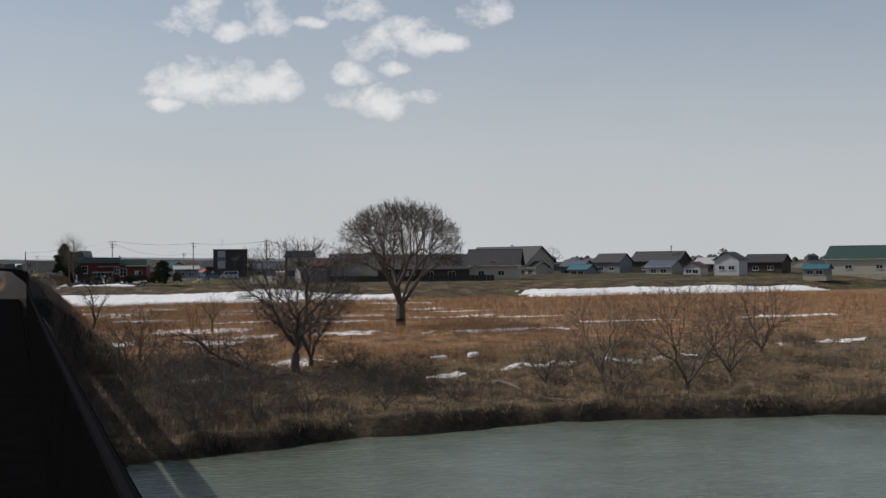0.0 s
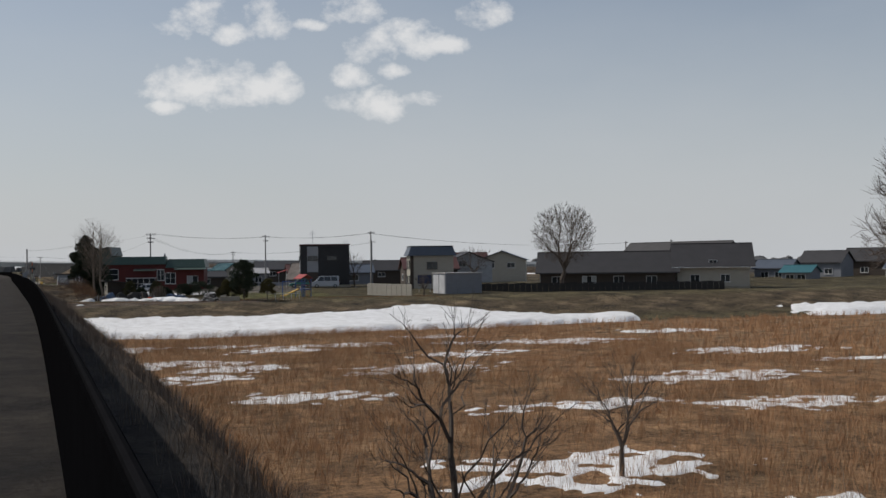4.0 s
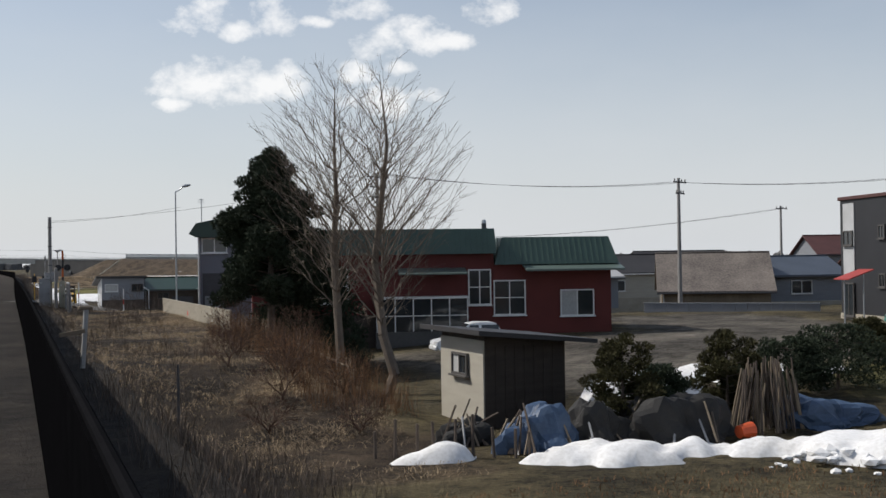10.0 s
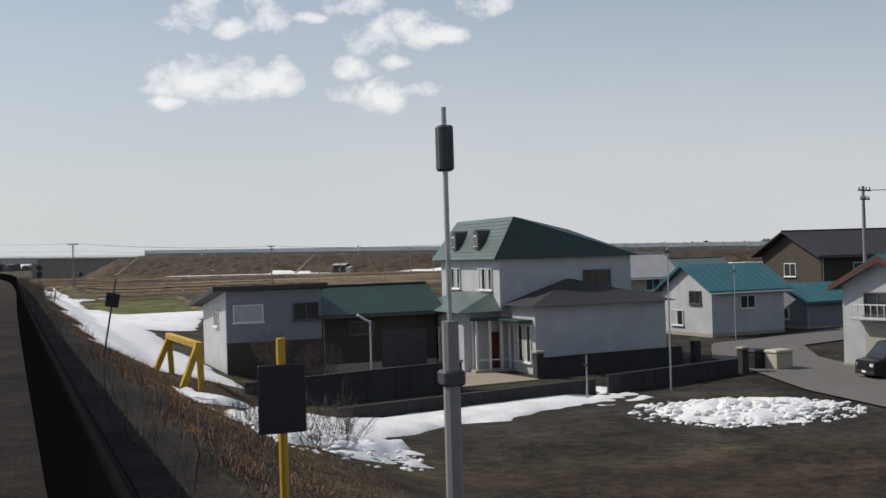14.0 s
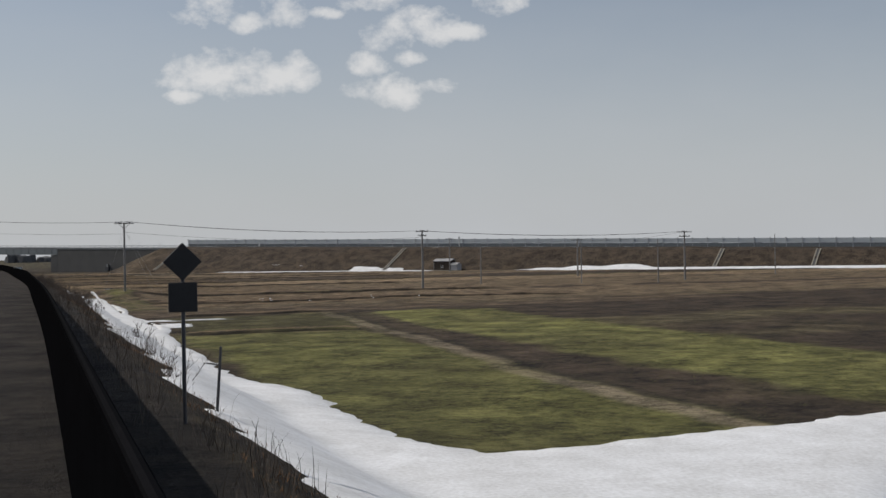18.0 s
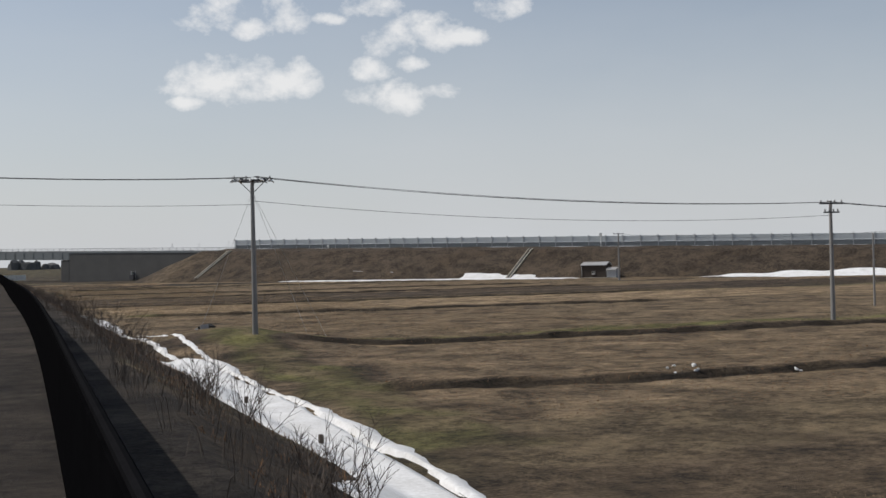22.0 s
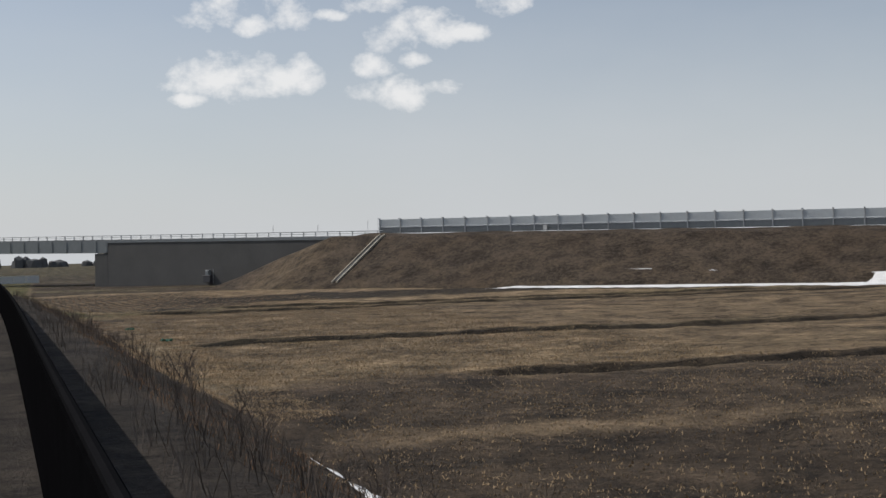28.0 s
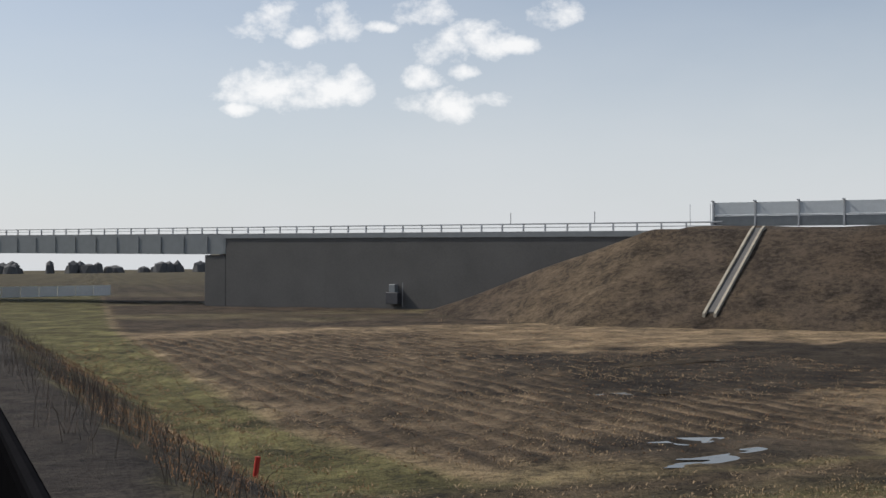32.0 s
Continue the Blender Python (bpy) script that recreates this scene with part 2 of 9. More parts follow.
def smooth(a, b, v):
    t = np.clip((v - a) / (b - a), 0, 1)
    return t * t * (3 - 2 * t)


def wobble(x, y, s, seed=0.0):
    """Soft random hills, about -1 to 1, s metres across."""
    x, y = np.asarray(x, float) / s + seed, np.asarray(y, float) / s - seed * 1.7
    v = np.sin(x * 1.3 + 2.1 * np.sin(y * 0.7 + seed)) + np.sin(y * 1.7 + 1.7 * np.sin(x * 0.9 - seed * 2))
    v += 0.6 * np.sin(2.3 * x + 1.1 * y + 1.9 * np.sin(1.7 * y - 0.8 * x)) + 0.4 * np.sin(3.9 * y - 3.1 * x + seed)
    return v / 2.4


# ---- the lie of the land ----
# the railway line is taken from the camera's own rows
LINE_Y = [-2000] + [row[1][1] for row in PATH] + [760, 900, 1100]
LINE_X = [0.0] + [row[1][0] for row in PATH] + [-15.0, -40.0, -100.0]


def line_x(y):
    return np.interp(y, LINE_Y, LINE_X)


def plain_z(x, y):
    """The land without the railway's bank."""
    x, y = np.asarray(x, float), np.asarray(y, float)
    bank = np.interp(x, [-400, 0, 9, 17, 28, 40, 49, 65, 120, 400], [60, 70, 72.5, 75.1, 76.7, 77.7, 75.6, 70.7, 56, 0]) + 0.7 * wobble(x, y * 0, 2.6, 3.1)
    z = -8.2 + 2.2 * smooth(-0.6, 2.6, y - bank) + 0.3 * smooth(3, 14, y - bank) + 1.5 * smooth(13, 26, y - bank) + 1.6 * smooth(24, 56, y - bank)
    z = z + 0.28 * wobble(x, y, 1.6, 2.7) * smooth(0, 4, y - bank) * (1 - smooth(28, 36, y - bank))
    foot = 223 + 1.5 * wobble(x, 0 * x, 12.0, 1.2)
    z = z + 3.2 * smooth(0, 26, y - foot)
    z = z + 0.9 * smooth(255, 283, y) * smooth(14, 30, x) * (1 - smooth(300, 325, y))
    z = z + 1.35 * smooth(262, 276, y) * (1 - smooth(10.9, 13.6, np.abs(x))) * (1 - smooth(318, 330, y))
    z = z - 2.0 * smooth(318, 345, y) * smooth(4, 14, x) * (1 - smooth(405, 440, y))
    z = z - 0.5 * smooth(400, 450, y)
    z = z + 0.10 * wobble(x, y, 7.0, 0.4) * smooth(95, 110, y)
    # the road's ramp up to the level crossing
    mid = np.interp(x, [0, 3, 8, 14, 20, 29, 45], [325, 328, 332.5, 337.5, 339.5, 339.5, 336])
    ramp = np.interp(x, [0, 4, 9, 14, 22, 30], [2.4, 2.35, 1.3, 0.1, -1.15, -1.6]) - 0.45 * np.maximum(0, np.abs(y - mid) * np.where(x < 17, 0.74, 0.97) - 5.2)
    z = np.where((x > 0) & (x < 30), np.maximum(z, ramp), z)
    rut = smooth(728, 733, y) * (1 - smooth(775, 786, y)) * (1 - smooth(12, 20, x))
    z = z + 0.05 * np.sin((x - line_x(y) - 0.02 * (y - 730)) * 5.6) * rut * smooth(3.5, 5, x - line_x(y))
    z = z + 0.05 * wobble(x, y, 0.8, 3.3) * smooth(520, 540, y) * (1 - smooth(790, 830, y))
    z = z + 1.1 * np.exp(-((x - 10.0) / 4.5) ** 2 - ((y - 565.0) / 8.0) ** 2)
    for ty, x0, x1, w in DITCHES:
        d = y - ty + 0.09 * (x - x0)
        on = smooth(x0 - 1, x0 + 1, x) * (1 - smooth(x1 - 2, x1 + 2, x))
        rise = 0.2 if ty == 562 else 0.17 if ty > 520 else 0.08
        z = z + (rise * (1 + 0.3 * wobble(x, y, 1.5, 6)) * np.exp(-((d - 0.3) / 0.6) ** 4) - 0.2 * np.exp(-((d + 0.6) / 0.5) ** 2)) * on
    return z


DITCHES = [(490.4, 9.5, 21, 0.8), (514.8, 11.8, 25, 1.0), (540.0, 11.5, 60, 0.7), (562, 13, 60, 0.75), (604.8, 9, 60, 1.1), (631, 5, 75, 1.5), (661, 12, 80, 1.3), (682.6, 3.6, 80, 1.1), (721.8, 3.8, 80, 1.3), (728, 12, 70, 1.2)]


def ground_z(x, y):
    x, y = np.asarray(x, float), np.asarray(y, float)
    z = plain_z(x, y)
    u = np.abs(x - line_x(y))
    steep = np.interp(y, [90, 255, 300, 345, 400], [0.95, 0.95, 0.6, 0.55, 0.52])
    top = 2.45 - steep * np.maximum(0, u - 2.5 - 0.25 * wobble(x * 0, y, 5.0, 2.0))
    top = np.where(y > 104, top, top - 0.6 * (104 - y))
    return np.maximum(z, np.minimum(top, 2.45))


def gz(x, y):
    return float(ground_z(np.array([x]), np.array([y]))[0])


def sheet(name, xs, ys, zfun, mat, cover=None, parent=None, smoothed=True):
    """A net of quads over all pairs of xs and ys."""
    X, Y = np.meshgrid(xs, ys)
    Z = zfun(X, Y)
    nx, ny = len(xs), len(ys)
    co = np.stack([X, Y, Z], -1).reshape(-1, 3)
    i = np.arange(nx * ny).reshape(ny, nx)
    f = np.stack([i[:-1, :-1], i[:-1, 1:], i[1:, 1:], i[1:, :-1]], -1).reshape(-1, 4)
    me = bpy.data.meshes.new(name)
    me.vertices.add(len(co))
    me.vertices.foreach_set("co", co.astype(np.float32).ravel())
    me.loops.add(f.size)
    me.loops.foreach_set("vertex_index", f.astype(np.int32).ravel())
    me.polygons.add(len(f))
    me.polygons.foreach_set("loop_start", np.arange(0, f.size, 4, dtype=np.int32))
    me.update()
    if cover is not None:
        at = me.attributes.new("cover", "FLOAT_COLOR", "POINT")
        c = np.ones((len(co), 4), np.float32)
        c[:, :3] = cover(X, Y).reshape(-1, 3)
        at.data.foreach_set("color", c.ravel())
    if smoothed:
        me.shade_smooth()
    me.materials.append(mat)
    ob = new(name, me)
    if parent:
        ob.parent = parent
    return ob


def steps(*runs):
    """Lines at the given spacing: (from, to, step), ..."""
    out = []
    for a, b, s in runs:
        out += list(np.arange(a, b, s))
    return np.array(out + [runs[-1][1]])


# ---- land cover ----
SOIL, STRAW, REED = np.array((0.050, 0.036, 0.024)), np.array((0.26, 0.188, 0.112)), np.array((0.33, 0.19, 0.095))
SWARD, DULL, MUD_AND_SHADE = np.array((0.128, 0.122, 0.040)), np.array((0.105, 0.085, 0.045)), np.array((0.030, 0.023, 0.016))
PALE, GRIT = np.array((0.30, 0.24, 0.16)), np.array((0.13, 0.115, 0.095))


def blend(c, other, w):
    return c + (other - c) * np.clip(w, 0, 1)[..., None]


def patch(x, y, x0, x1, y0, y1, soft=1.0, rag=0.8):
    """1 inside an uneven-edged field, 0 outside."""
    n = rag * wobble(x, y, 2.3, x0 + y1) + 0.5 * rag * wobble(x, y, 0.8, y0)
    return smooth(-soft, soft, np.minimum(np.minimum(x - x0, x1 - x), np.minimum(y - y0, y1 - y)) + n)


def cover(x, y):
    c = np.zeros(x.shape + (3,)) + DULL
    n1, n2 = wobble(x, y, 6.0, 0.7), wobble(x, y, 1.7, 1.9)
    # river bank and flood plain
    plain = smooth(98, 112, y + 3 * n1) * (1 - smooth(222, 226, y + n2))
    c = blend(c, STRAW * 0.62, 1 - smooth(96, 108, y + 3 * n2))
    c = blend(c, SOIL * 1.2, (1 - smooth(96, 104, y)) * smooth(0.15, 0.8, n1 + 0.5 * n2) * 0.8)
    edge_y = np.interp(x, [0, 9, 17, 28, 40, 49, 65, 120], [70, 72.5, 75.1, 76.7, 77.7, 75.6, 70.7, 56])
    c = blend(c, MUD_AND_SHADE * 1.1, 1 - smooth(1.2, 2.6, y - edge_y + 0.8 * n2))
    c = blend(c, REED, plain)
    c = blend(c, STRAW * 1.25, plain * np.clip(0.25 + 0.6 * n1, 0, 1) * 0.6)
    c = blend(c, SOIL, plain * smooth(0.35, 0.9, n2) * 0.6)
    # levee slope and top
    c = blend(c, np.array((0.115, 0.085, 0.050)), patch(x, y, -400, 900, 231, 247, 2))
    c = blend(c, STRAW * 0.75, patch(x, y, -400, 900, 233, 246, 2) * smooth(0.1, 0.8, n2 + 0.5 * n1) * 0.7)
    c = blend(c, DULL * 1.15, patch(x, y, -400, 900, 243, 250, 2))
    c = blend(c, np.array((0.125, 0.095, 0.074)), patch(x, y, -60, 32, 244.5, 257, 1.5))
    # town
    town = smooth(249, 254, y) * (1 - smooth(405, 420, y))
    c = blend(c, DULL * 0.9, town)
    c = blend(c, SWARD, patch(x, y, 28, 46, 252, 276, 2) * 0.8)
    c = blend(c, GRIT, patch(x, y, 17, 45, 270, 287, 1.0))
    c = blend(c, GRIT * 0.9, patch(x, y, 34, 46, 276, 300, 1.0))
    lot = patch(x, y, 2.5, 11.5, 258, 325, 1.0)
    c = blend(c, SOIL * 1.5, lot)
    c = blend(c, STRAW * 0.5, lot * smooth(0.0, 0.9, n2))
    c = blend(c, SOIL * 1.3, patch(x, y, 8, 26, 345, 357, 1.5))
    c = blend(c, GRIT * 0.4, patch(x, y, 12, 90, 330, 420, 3) * (1 - patch(x, y, 8, 26, 345, 358, 1.5)) * 0.8)
    # fields
    far = smooth(415, 425, y)
    c = blend(c, SOIL * 1.15, far)
    band = np.sin((y + 0.03 * x + 1.5 * wobble(x, 0 * y, 40, 5)) / 7.5) + 0.6 * np.sin(y / 3.1 + 1) + 0.5 * n1
    c = blend(c, DULL * 1.05, far * smooth(0.2, 1.0, band) * 0.8)
    c = blend(c, SWARD * 1.1, patch(x, y, 8.5, 20.4, 436, 490, 0.7, 0.5) * (0.88 + 0.14 * n1))
    c = blend(c, SWARD * 1.35, patch(x, y, 25.4, 37.5, 440, 509.5 - 0.3 * (x - 27), 0.8, 0.7) * (0.85 + 0.2 * n1))
    c = blend(c, SWARD * 0.4 + SOIL * 0.6, patch(x, y, 10, 24, 492, 512, 1.2))
    track = x - np.interp(y, [436, 455, 462, 466, 471, 481, 490, 503, 514], [19.0, 19.4, 19.9, 20.5, 21.0, 21.7, 22.0, 23.3, 24.2])
    lane = smooth(432, 436, y) * (1 - smooth(512, 516, y))
    c = blend(c, SOIL * 1.25, smooth(-0.25, 0.25, 1.35 - np.abs(track - 2.3 - 0.4 * n2)) * lane * 0.85)
    c = blend(c, PALE * 0.85, smooth(-0.3, 0.3, 0.62 - np.abs(track - 0.25 * n2)) * lane * (0.9 - 0.45 * smooth(488, 500, y)) * np.clip(0.8 + 0.35 * n1, 0, 1))
    c = blend(c, MUD_AND_SHADE * 1.4, smooth(-0.15, 0.15, 0.28 - np.abs(track - 0.95 - 0.2 * n2)) * lane * 0.8)
    c = blend(c, STRAW * 0.4 + SOIL * 0.4, patch(x, y, 8, 70, 513.5, 540, 1.2) * 0.7)
    c = blend(c, STRAW * 0.55, patch(x, y, 16, 80, 541, 561, 1.2) * smooth(-0.7, 0.5, n1))
    c = blend(c, SWARD * 0.7, patch(x, y, 8.5, 60, 562.6, 566.5, 0.8) * 0.9)
    c = blend(c, SWARD * 0.5 + DULL * 0.2, patch(x, y, 8.4, 11.6, 526, 574, 0.8) * (0.75 + 0.3 * n2))
    c = blend(c, STRAW * 0.5, patch(x, y, 9.8, 10.8, 530, 566, 0.5) * 0.6)
    stub = patch(x, y, 4, 90, 566, 657, 1.5) + patch(x, y, 3, 90, 660, 680, 1.2) + patch(x, y, 2, 90, 683, 722, 1.2)
    c = blend(c, STRAW * 0.52 + SOIL * 0.3, np.clip(stub, 0, 1) * (0.55 + 0.35 * n1))
    c = blend(c, STRAW * 0.62, patch(x, y, 6, 70, 604, 623, 1.2) * 0.9)
    c = blend(c, STRAW * 0.6 + SWARD * 0.3, patch(x, y, -5, 70, 722, 730, 0.8) * 0.8)
    c = blend(c, STRAW * 0.75, patch(x, y, -12, 60, 729, 790, 2))
    rut = patch(x, y, -6, 16, 729, 782, 2)
    c = blend(c, STRAW * 0.28 + SOIL * 0.8, rut * 0.75)
    c = blend(c, SOIL * 0.55, rut * (0.5 + 0.5 * np.sin((x - line_x(y) - 0.02 * (y - 730)) * 5.6 + 0.6)) * np.clip(0.75 + 0.3 * n1, 0, 1))
    c = blend(c, MUD_AND_SHADE * 0.9, patch(x, y, 10.5, 60, 740, 761, 2.0, 2.2) * 0.95)
    c = blend(c, MUD_AND_SHADE * 1.2, patch(x, y, 5.5, 11, 726.5, 733, 1.0, 1.5) * 0.9)
    edge = np.interp(y, [700, 722, 725.6, 727, 737, 763, 800], [1.5, 2.5, 40, 0.9, -2.0, -3.9, -6])
    c = blend(c, SWARD * 0.45 + DULL * 0.4, smooth(-0.6, 0.6, edge - x + 0.4 * n2) * smooth(712, 718, y))
    c = blend(c, STRAW * 0.75, np.exp(-((x - edge) / 0.45) ** 2) * smooth(726, 728, y) * (0.6 + 0.3 * n2))
    c = blend(c, STRAW * 0.8, np.exp(-((y - 725.8) / 0.7) ** 2) * smooth(0, 2, x) * 0.8)
    c = blend(c, SWARD * 0.55, patch(x, y, 6.5, 34, 606.6, 609.6, 0.8, 0.6) * 0.8)
    c = blend(c, SWARD * 0.6, patch(x, y, 6.8, 10.5, 604, 611, 1.0, 1.0) * 0.8)
    c = blend(c, PALE * 0.7, patch(x, y, 0.2, 3.2, 656, 688, 0.8, 1.2) * (0.6 + 0.4 * n2))
    c = blend(c, DULL * 0.75, smooth(900, 1100, y))
    # fields differ from one ditch to the next, with the drill lines of the crop
    for y0, y1, tone, w in ((530, 561, STRAW * 0.6 + SOIL * 0.4, 0.7), (566, 604, STRAW * 0.5 + SOIL * 0.3, 0.8), (606, 630, STRAW * 0.9, 0.75), (632, 647, SOIL * 0.8, 0.85), (648, 659, SOIL * 1.0, 0.85), (661, 681, STRAW * 0.7, 0.75), (684, 711, STRAW * 0.72, 0.65), (713, 721, STRAW * 0.7, 0.7), (723, 727, SOIL * 1.1, 0.7)):
        skew = y + 0.09 * (x - 8)
        inside = smooth(0, 1.2, skew - y0) * (1 - smooth(-1.2, 0, skew - y1)) * smooth(6.5, 8.5, x - line_x(y) + 0.6 * n2)
        inside = inside * (1 - patch(x, y, 8.2, 12.4, 526, 574, 0.8)) * (1 - patch(x, y, 6.8, 10.5, 604, 611, 1.0)) * (1 - patch(x, y, 8.5, 60, 562.6, 566.5, 0.8))
        c = blend(c, tone, inside * w)
        c = blend(c, SOIL * 0.8, inside * (0.5 + 0.5 * np.sin(skew * 4.6 + 0.8 * wobble(x, y, 9, 3))) * np.clip(0.28 + 0.35 * n1, 0, 1))
    # ditches with pale dead grass beside them
    for ty, x0, x1, w in DITCHES:
        d = y - ty + 0.09 * (x - x0)
        on = smooth(x0 - 1, x0 + 1, x) * (1 - smooth(x1 - 2, x1 + 2, x))
        c = blend(c, STRAW * 0.8, np.exp(-((d - 1.2) / 0.5) ** 2) * on * (0.6 + 0.4 * n2))
        c = blend(c, STRAW * 0.7, np.exp(-((d + 1.9) / 0.6) ** 2) * on * (0.4 + 0.4 * n2))
        # shade on the bund's near face, darkened in the colour along with ditch mud
        c = blend(c, MUD_AND_SHADE * 0.7, np.exp(-((d + 0.3) / 0.55) ** 4) * on * 0.93)
    # the railway's bank
    u = np.abs(x - line_x(y))
    c = blend(c, np.array((0.030, 0.024, 0.019)), (1 - smooth(2.4, 3.2, u + 0.3 * n2)))
    c = blend(c, SOIL * 0.7, smooth(2.4, 3.2, u) * (1 - smooth(5.0, 7.0, u + 0.6 * n2)) * np.clip(0.8 + 0.3 * n1, 0, 1))
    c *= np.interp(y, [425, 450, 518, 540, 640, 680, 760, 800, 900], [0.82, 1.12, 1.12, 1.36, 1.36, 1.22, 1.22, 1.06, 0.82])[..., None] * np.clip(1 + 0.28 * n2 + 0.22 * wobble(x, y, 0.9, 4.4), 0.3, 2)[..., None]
    return np.clip(c, 0.01, 0.9)


earth = paint_ground("earth")
gx = steps((-3200, -400, 400), (-400, -60, 40), (-60, -14, 6), (-14, 20, 0.22), (20, 24, 0.4), (24, 36, 0.6), (36, 70, 1.0), (70, 150, 2.5), (150, 400, 12), (400, 4000, 300))
gy = steps((-1500, -200, 200), (-200, 60, 20), (60, 120, 0.6), (120, 215, 1.4), (215, 262, 0.8), (262, 420, 1.1), (420, 480, 0.9), (480, 735, 0.42), (735, 800, 0.6), (800, 900, 4), (900, 1300, 40), (1300, 4600, 250))
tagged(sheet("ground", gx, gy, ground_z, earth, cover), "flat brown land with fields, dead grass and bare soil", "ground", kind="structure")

# ---- river ----
water = material("river_water", (0.115, 0.135, 0.10), 0.22, 0.3, 0.25, 2.0, 0.0, spec=0.5)
wb = water.node_tree.nodes.new("ShaderNodeBump")
wt = water.node_tree.nodes.new("ShaderNodeTexNoise")
wt.inputs["Scale"].default_value, wt.inputs["Detail"].default_value = 1.6, 5.0
wb.inputs["Strength"].default_value, wb.inputs["Distance"].default_value = 0.55, 0.25
wc = water.node_tree.nodes.new("ShaderNodeTexCoord")
wm = water.node_tree.nodes.new("ShaderNodeMapping")
wm.inputs["Scale"].default_value = (0.6, 1.6, 1)
water.node_tree.links.new(wc.outputs["Object"], wm.inputs[0])
water.node_tree.links.new(wm.outputs[0], wt.inputs["Vector"])
water.node_tree.links.new(wt.outputs["Fac"], wb.inputs["Height"])
water.node_tree.links.new(wb.outputs[0], water.node_tree.nodes["Principled BSDF"].inputs["Normal"])
tagged(sheet("river_water", steps((-600, 0, 60), (0, 90, 1.5), (90, 700, 40)), steps((-700, 0, 50), (0, 92, 1.5)),
             lambda x, y: -7.3 + 0.05 * wobble(x, y, 1.6, 0.3), water), "wide grey-green rippled river", "river", kind="structure")

# ---- snow ----
snow_mat = material("old_snow", (0.80, 0.80, 0.80), 0.75, 0.14, 0.8, 9.0, 0.35, tint=(0.56, 0.55, 0.53), spec=0.3)


def snow(name, x0, x1, y0, y1, inside, thick=0.35, step=0.35, label="", lump=0.0, rag=1.0):
    """Lying snow: thick where inside(x, y) is high, gone below the ground where it is under nought."""
    def z(x, y):
        v = inside(x, y) + rag * (0.24 * wobble(x, y, 1.1, 2.2) + 0.22 * wobble(x, y, 0.45, 5.0))
        v = np.where(y < 374, np.minimum(v, 0.5 * (x - line_x(y) - 5.6)), v)
        h = np.where(v > 0, thick * np.tanh(v * 1.6), v * 0.8)
        return ground_z(x, y) + np.maximum(h, -0.5) + lump * np.maximum(0, wobble(x, y, 0.8, 7.7)) * (v > 0.2) - 0.02
    ob = sheet(name, np.arange(x0, x1 + step, step), np.arange(y0, y1 + step, step), z, snow_mat)
    return tagged(ob, label or "patch of old melting snow on the ground", "snow", "snow patches", "stuff")


def band(a0, a1):
    return lambda v: np.minimum(v - a0, a1 - v)


def foot_y(x):
    return 223 + 1.5 * wobble(x, 0 * x, 12.0, 1.2)


# the long drift along the foot of the levee
snow("snow_drift", 1, 78, 217, 245, lambda x, y: np.minimum(y - foot_y(x) + 1.5 - 2.0 * smooth(50, 66, x) + 1.1 * wobble(x, y, 4, 9), 12.0 + 3.0 * smooth(40, 50, x) - 8.0 * smooth(52, 68, x) - (y - foot_y(x)) + 0.8 * wobble(x, y, 6, 3)) * 0.5 + 0.25 * wobble(x, y, 3.0, 4) * smooth(30, 45, x), 0.8, 0.45,
     "long thick drift of old snow along the foot of a grassy levee")
snow("snow_drift", 78, 240, 205, 245, lambda x, y: np.minimum(np.minimum(y - 222 + 1.5 * wobble(x, y, 9, 9), 233 - y), np.minimum((x - 106) * 0.4, (188 - x) * 0.3)) * 0.35 + 0.3 * wobble(x, y, 14, 1), 0.9, 1.2, "long drift of old snow along a far levee")
# patches among the reeds
PATCHES = [(12.5, 207, 3.2, 1.6), (14.8, 179.5, 4, 2), (20, 205, 4, 1.5), (26, 202, 4, 1.6), (33, 202, 4, 1.6), (44, 198, 5, 2.5), (28.7, 173, 5, 2.5), (8.4, 183, 3, 2.5), (18.4, 181, 4, 2), (24.5, 125, 4.5, 1.5), (14, 96, 2.5, 1.2), (66, 167, 7, 1.6), (68, 145, 7, 1.6), (56, 122, 7, 1.6), (36.4, 96, 2.4, 0.9), (46, 97, 4, 0.9), (58, 96, 5, 0.9), (100, 128, 9, 2.5), (82, 100, 7, 1.2),
           (24, 198, 4.5, 3), (32, 200, 4, 2.5), (14, 186, 5, 3.2), (44, 210, 5, 3), (52, 196, 7, 4), (21, 133, 6, 3.5), (41, 146, 6, 2.5), (30, 150, 6, 2.2), (17, 160, 5, 3), (45, 160, 8, 3.5),
           (20, 120, 4, 2.2), (36, 125, 5, 1.8), (60, 150, 8, 2.5), (62, 178, 8, 3), (30, 176, 6, 3), (9, 205, 4, 3), (25, 104, 4, 2), (9, 120, 3, 2.5), (70, 205, 6, 3), (52, 122, 7, 1.5), (75, 128, 8, 1.5), (12, 174, 4, 3), (38, 186, 5, 2.5)]
for px, py, rx, ry in PATCHES:
    snow("snow_patch", px - rx * 1.5, px + rx * 1.5, py - ry * 1.6, py + ry * 1.6,
         lambda x, y: 0.75 * (1 - ((x - px) / rx) ** 2 - ((y - py) / ry) ** 2) + 0.5 * wobble(x, y, 1.6, px) + 0.6 * wobble(x, y, 0.6, py) - 0.15, 0.11, 0.28, "ragged patch of old snow among brown reeds")
# in the town
def tilted(x, y, cx, cy, rx, ry, a):
    """One at the middle of a turned oval, nought on its edge."""
    u, v = (x - cx) * math.cos(a) + (y - cy) * math.sin(a), (y - cy) * math.cos(a) - (x - cx) * math.sin(a)
    return 1 - (u / rx) ** 2 - (v / ry) ** 2


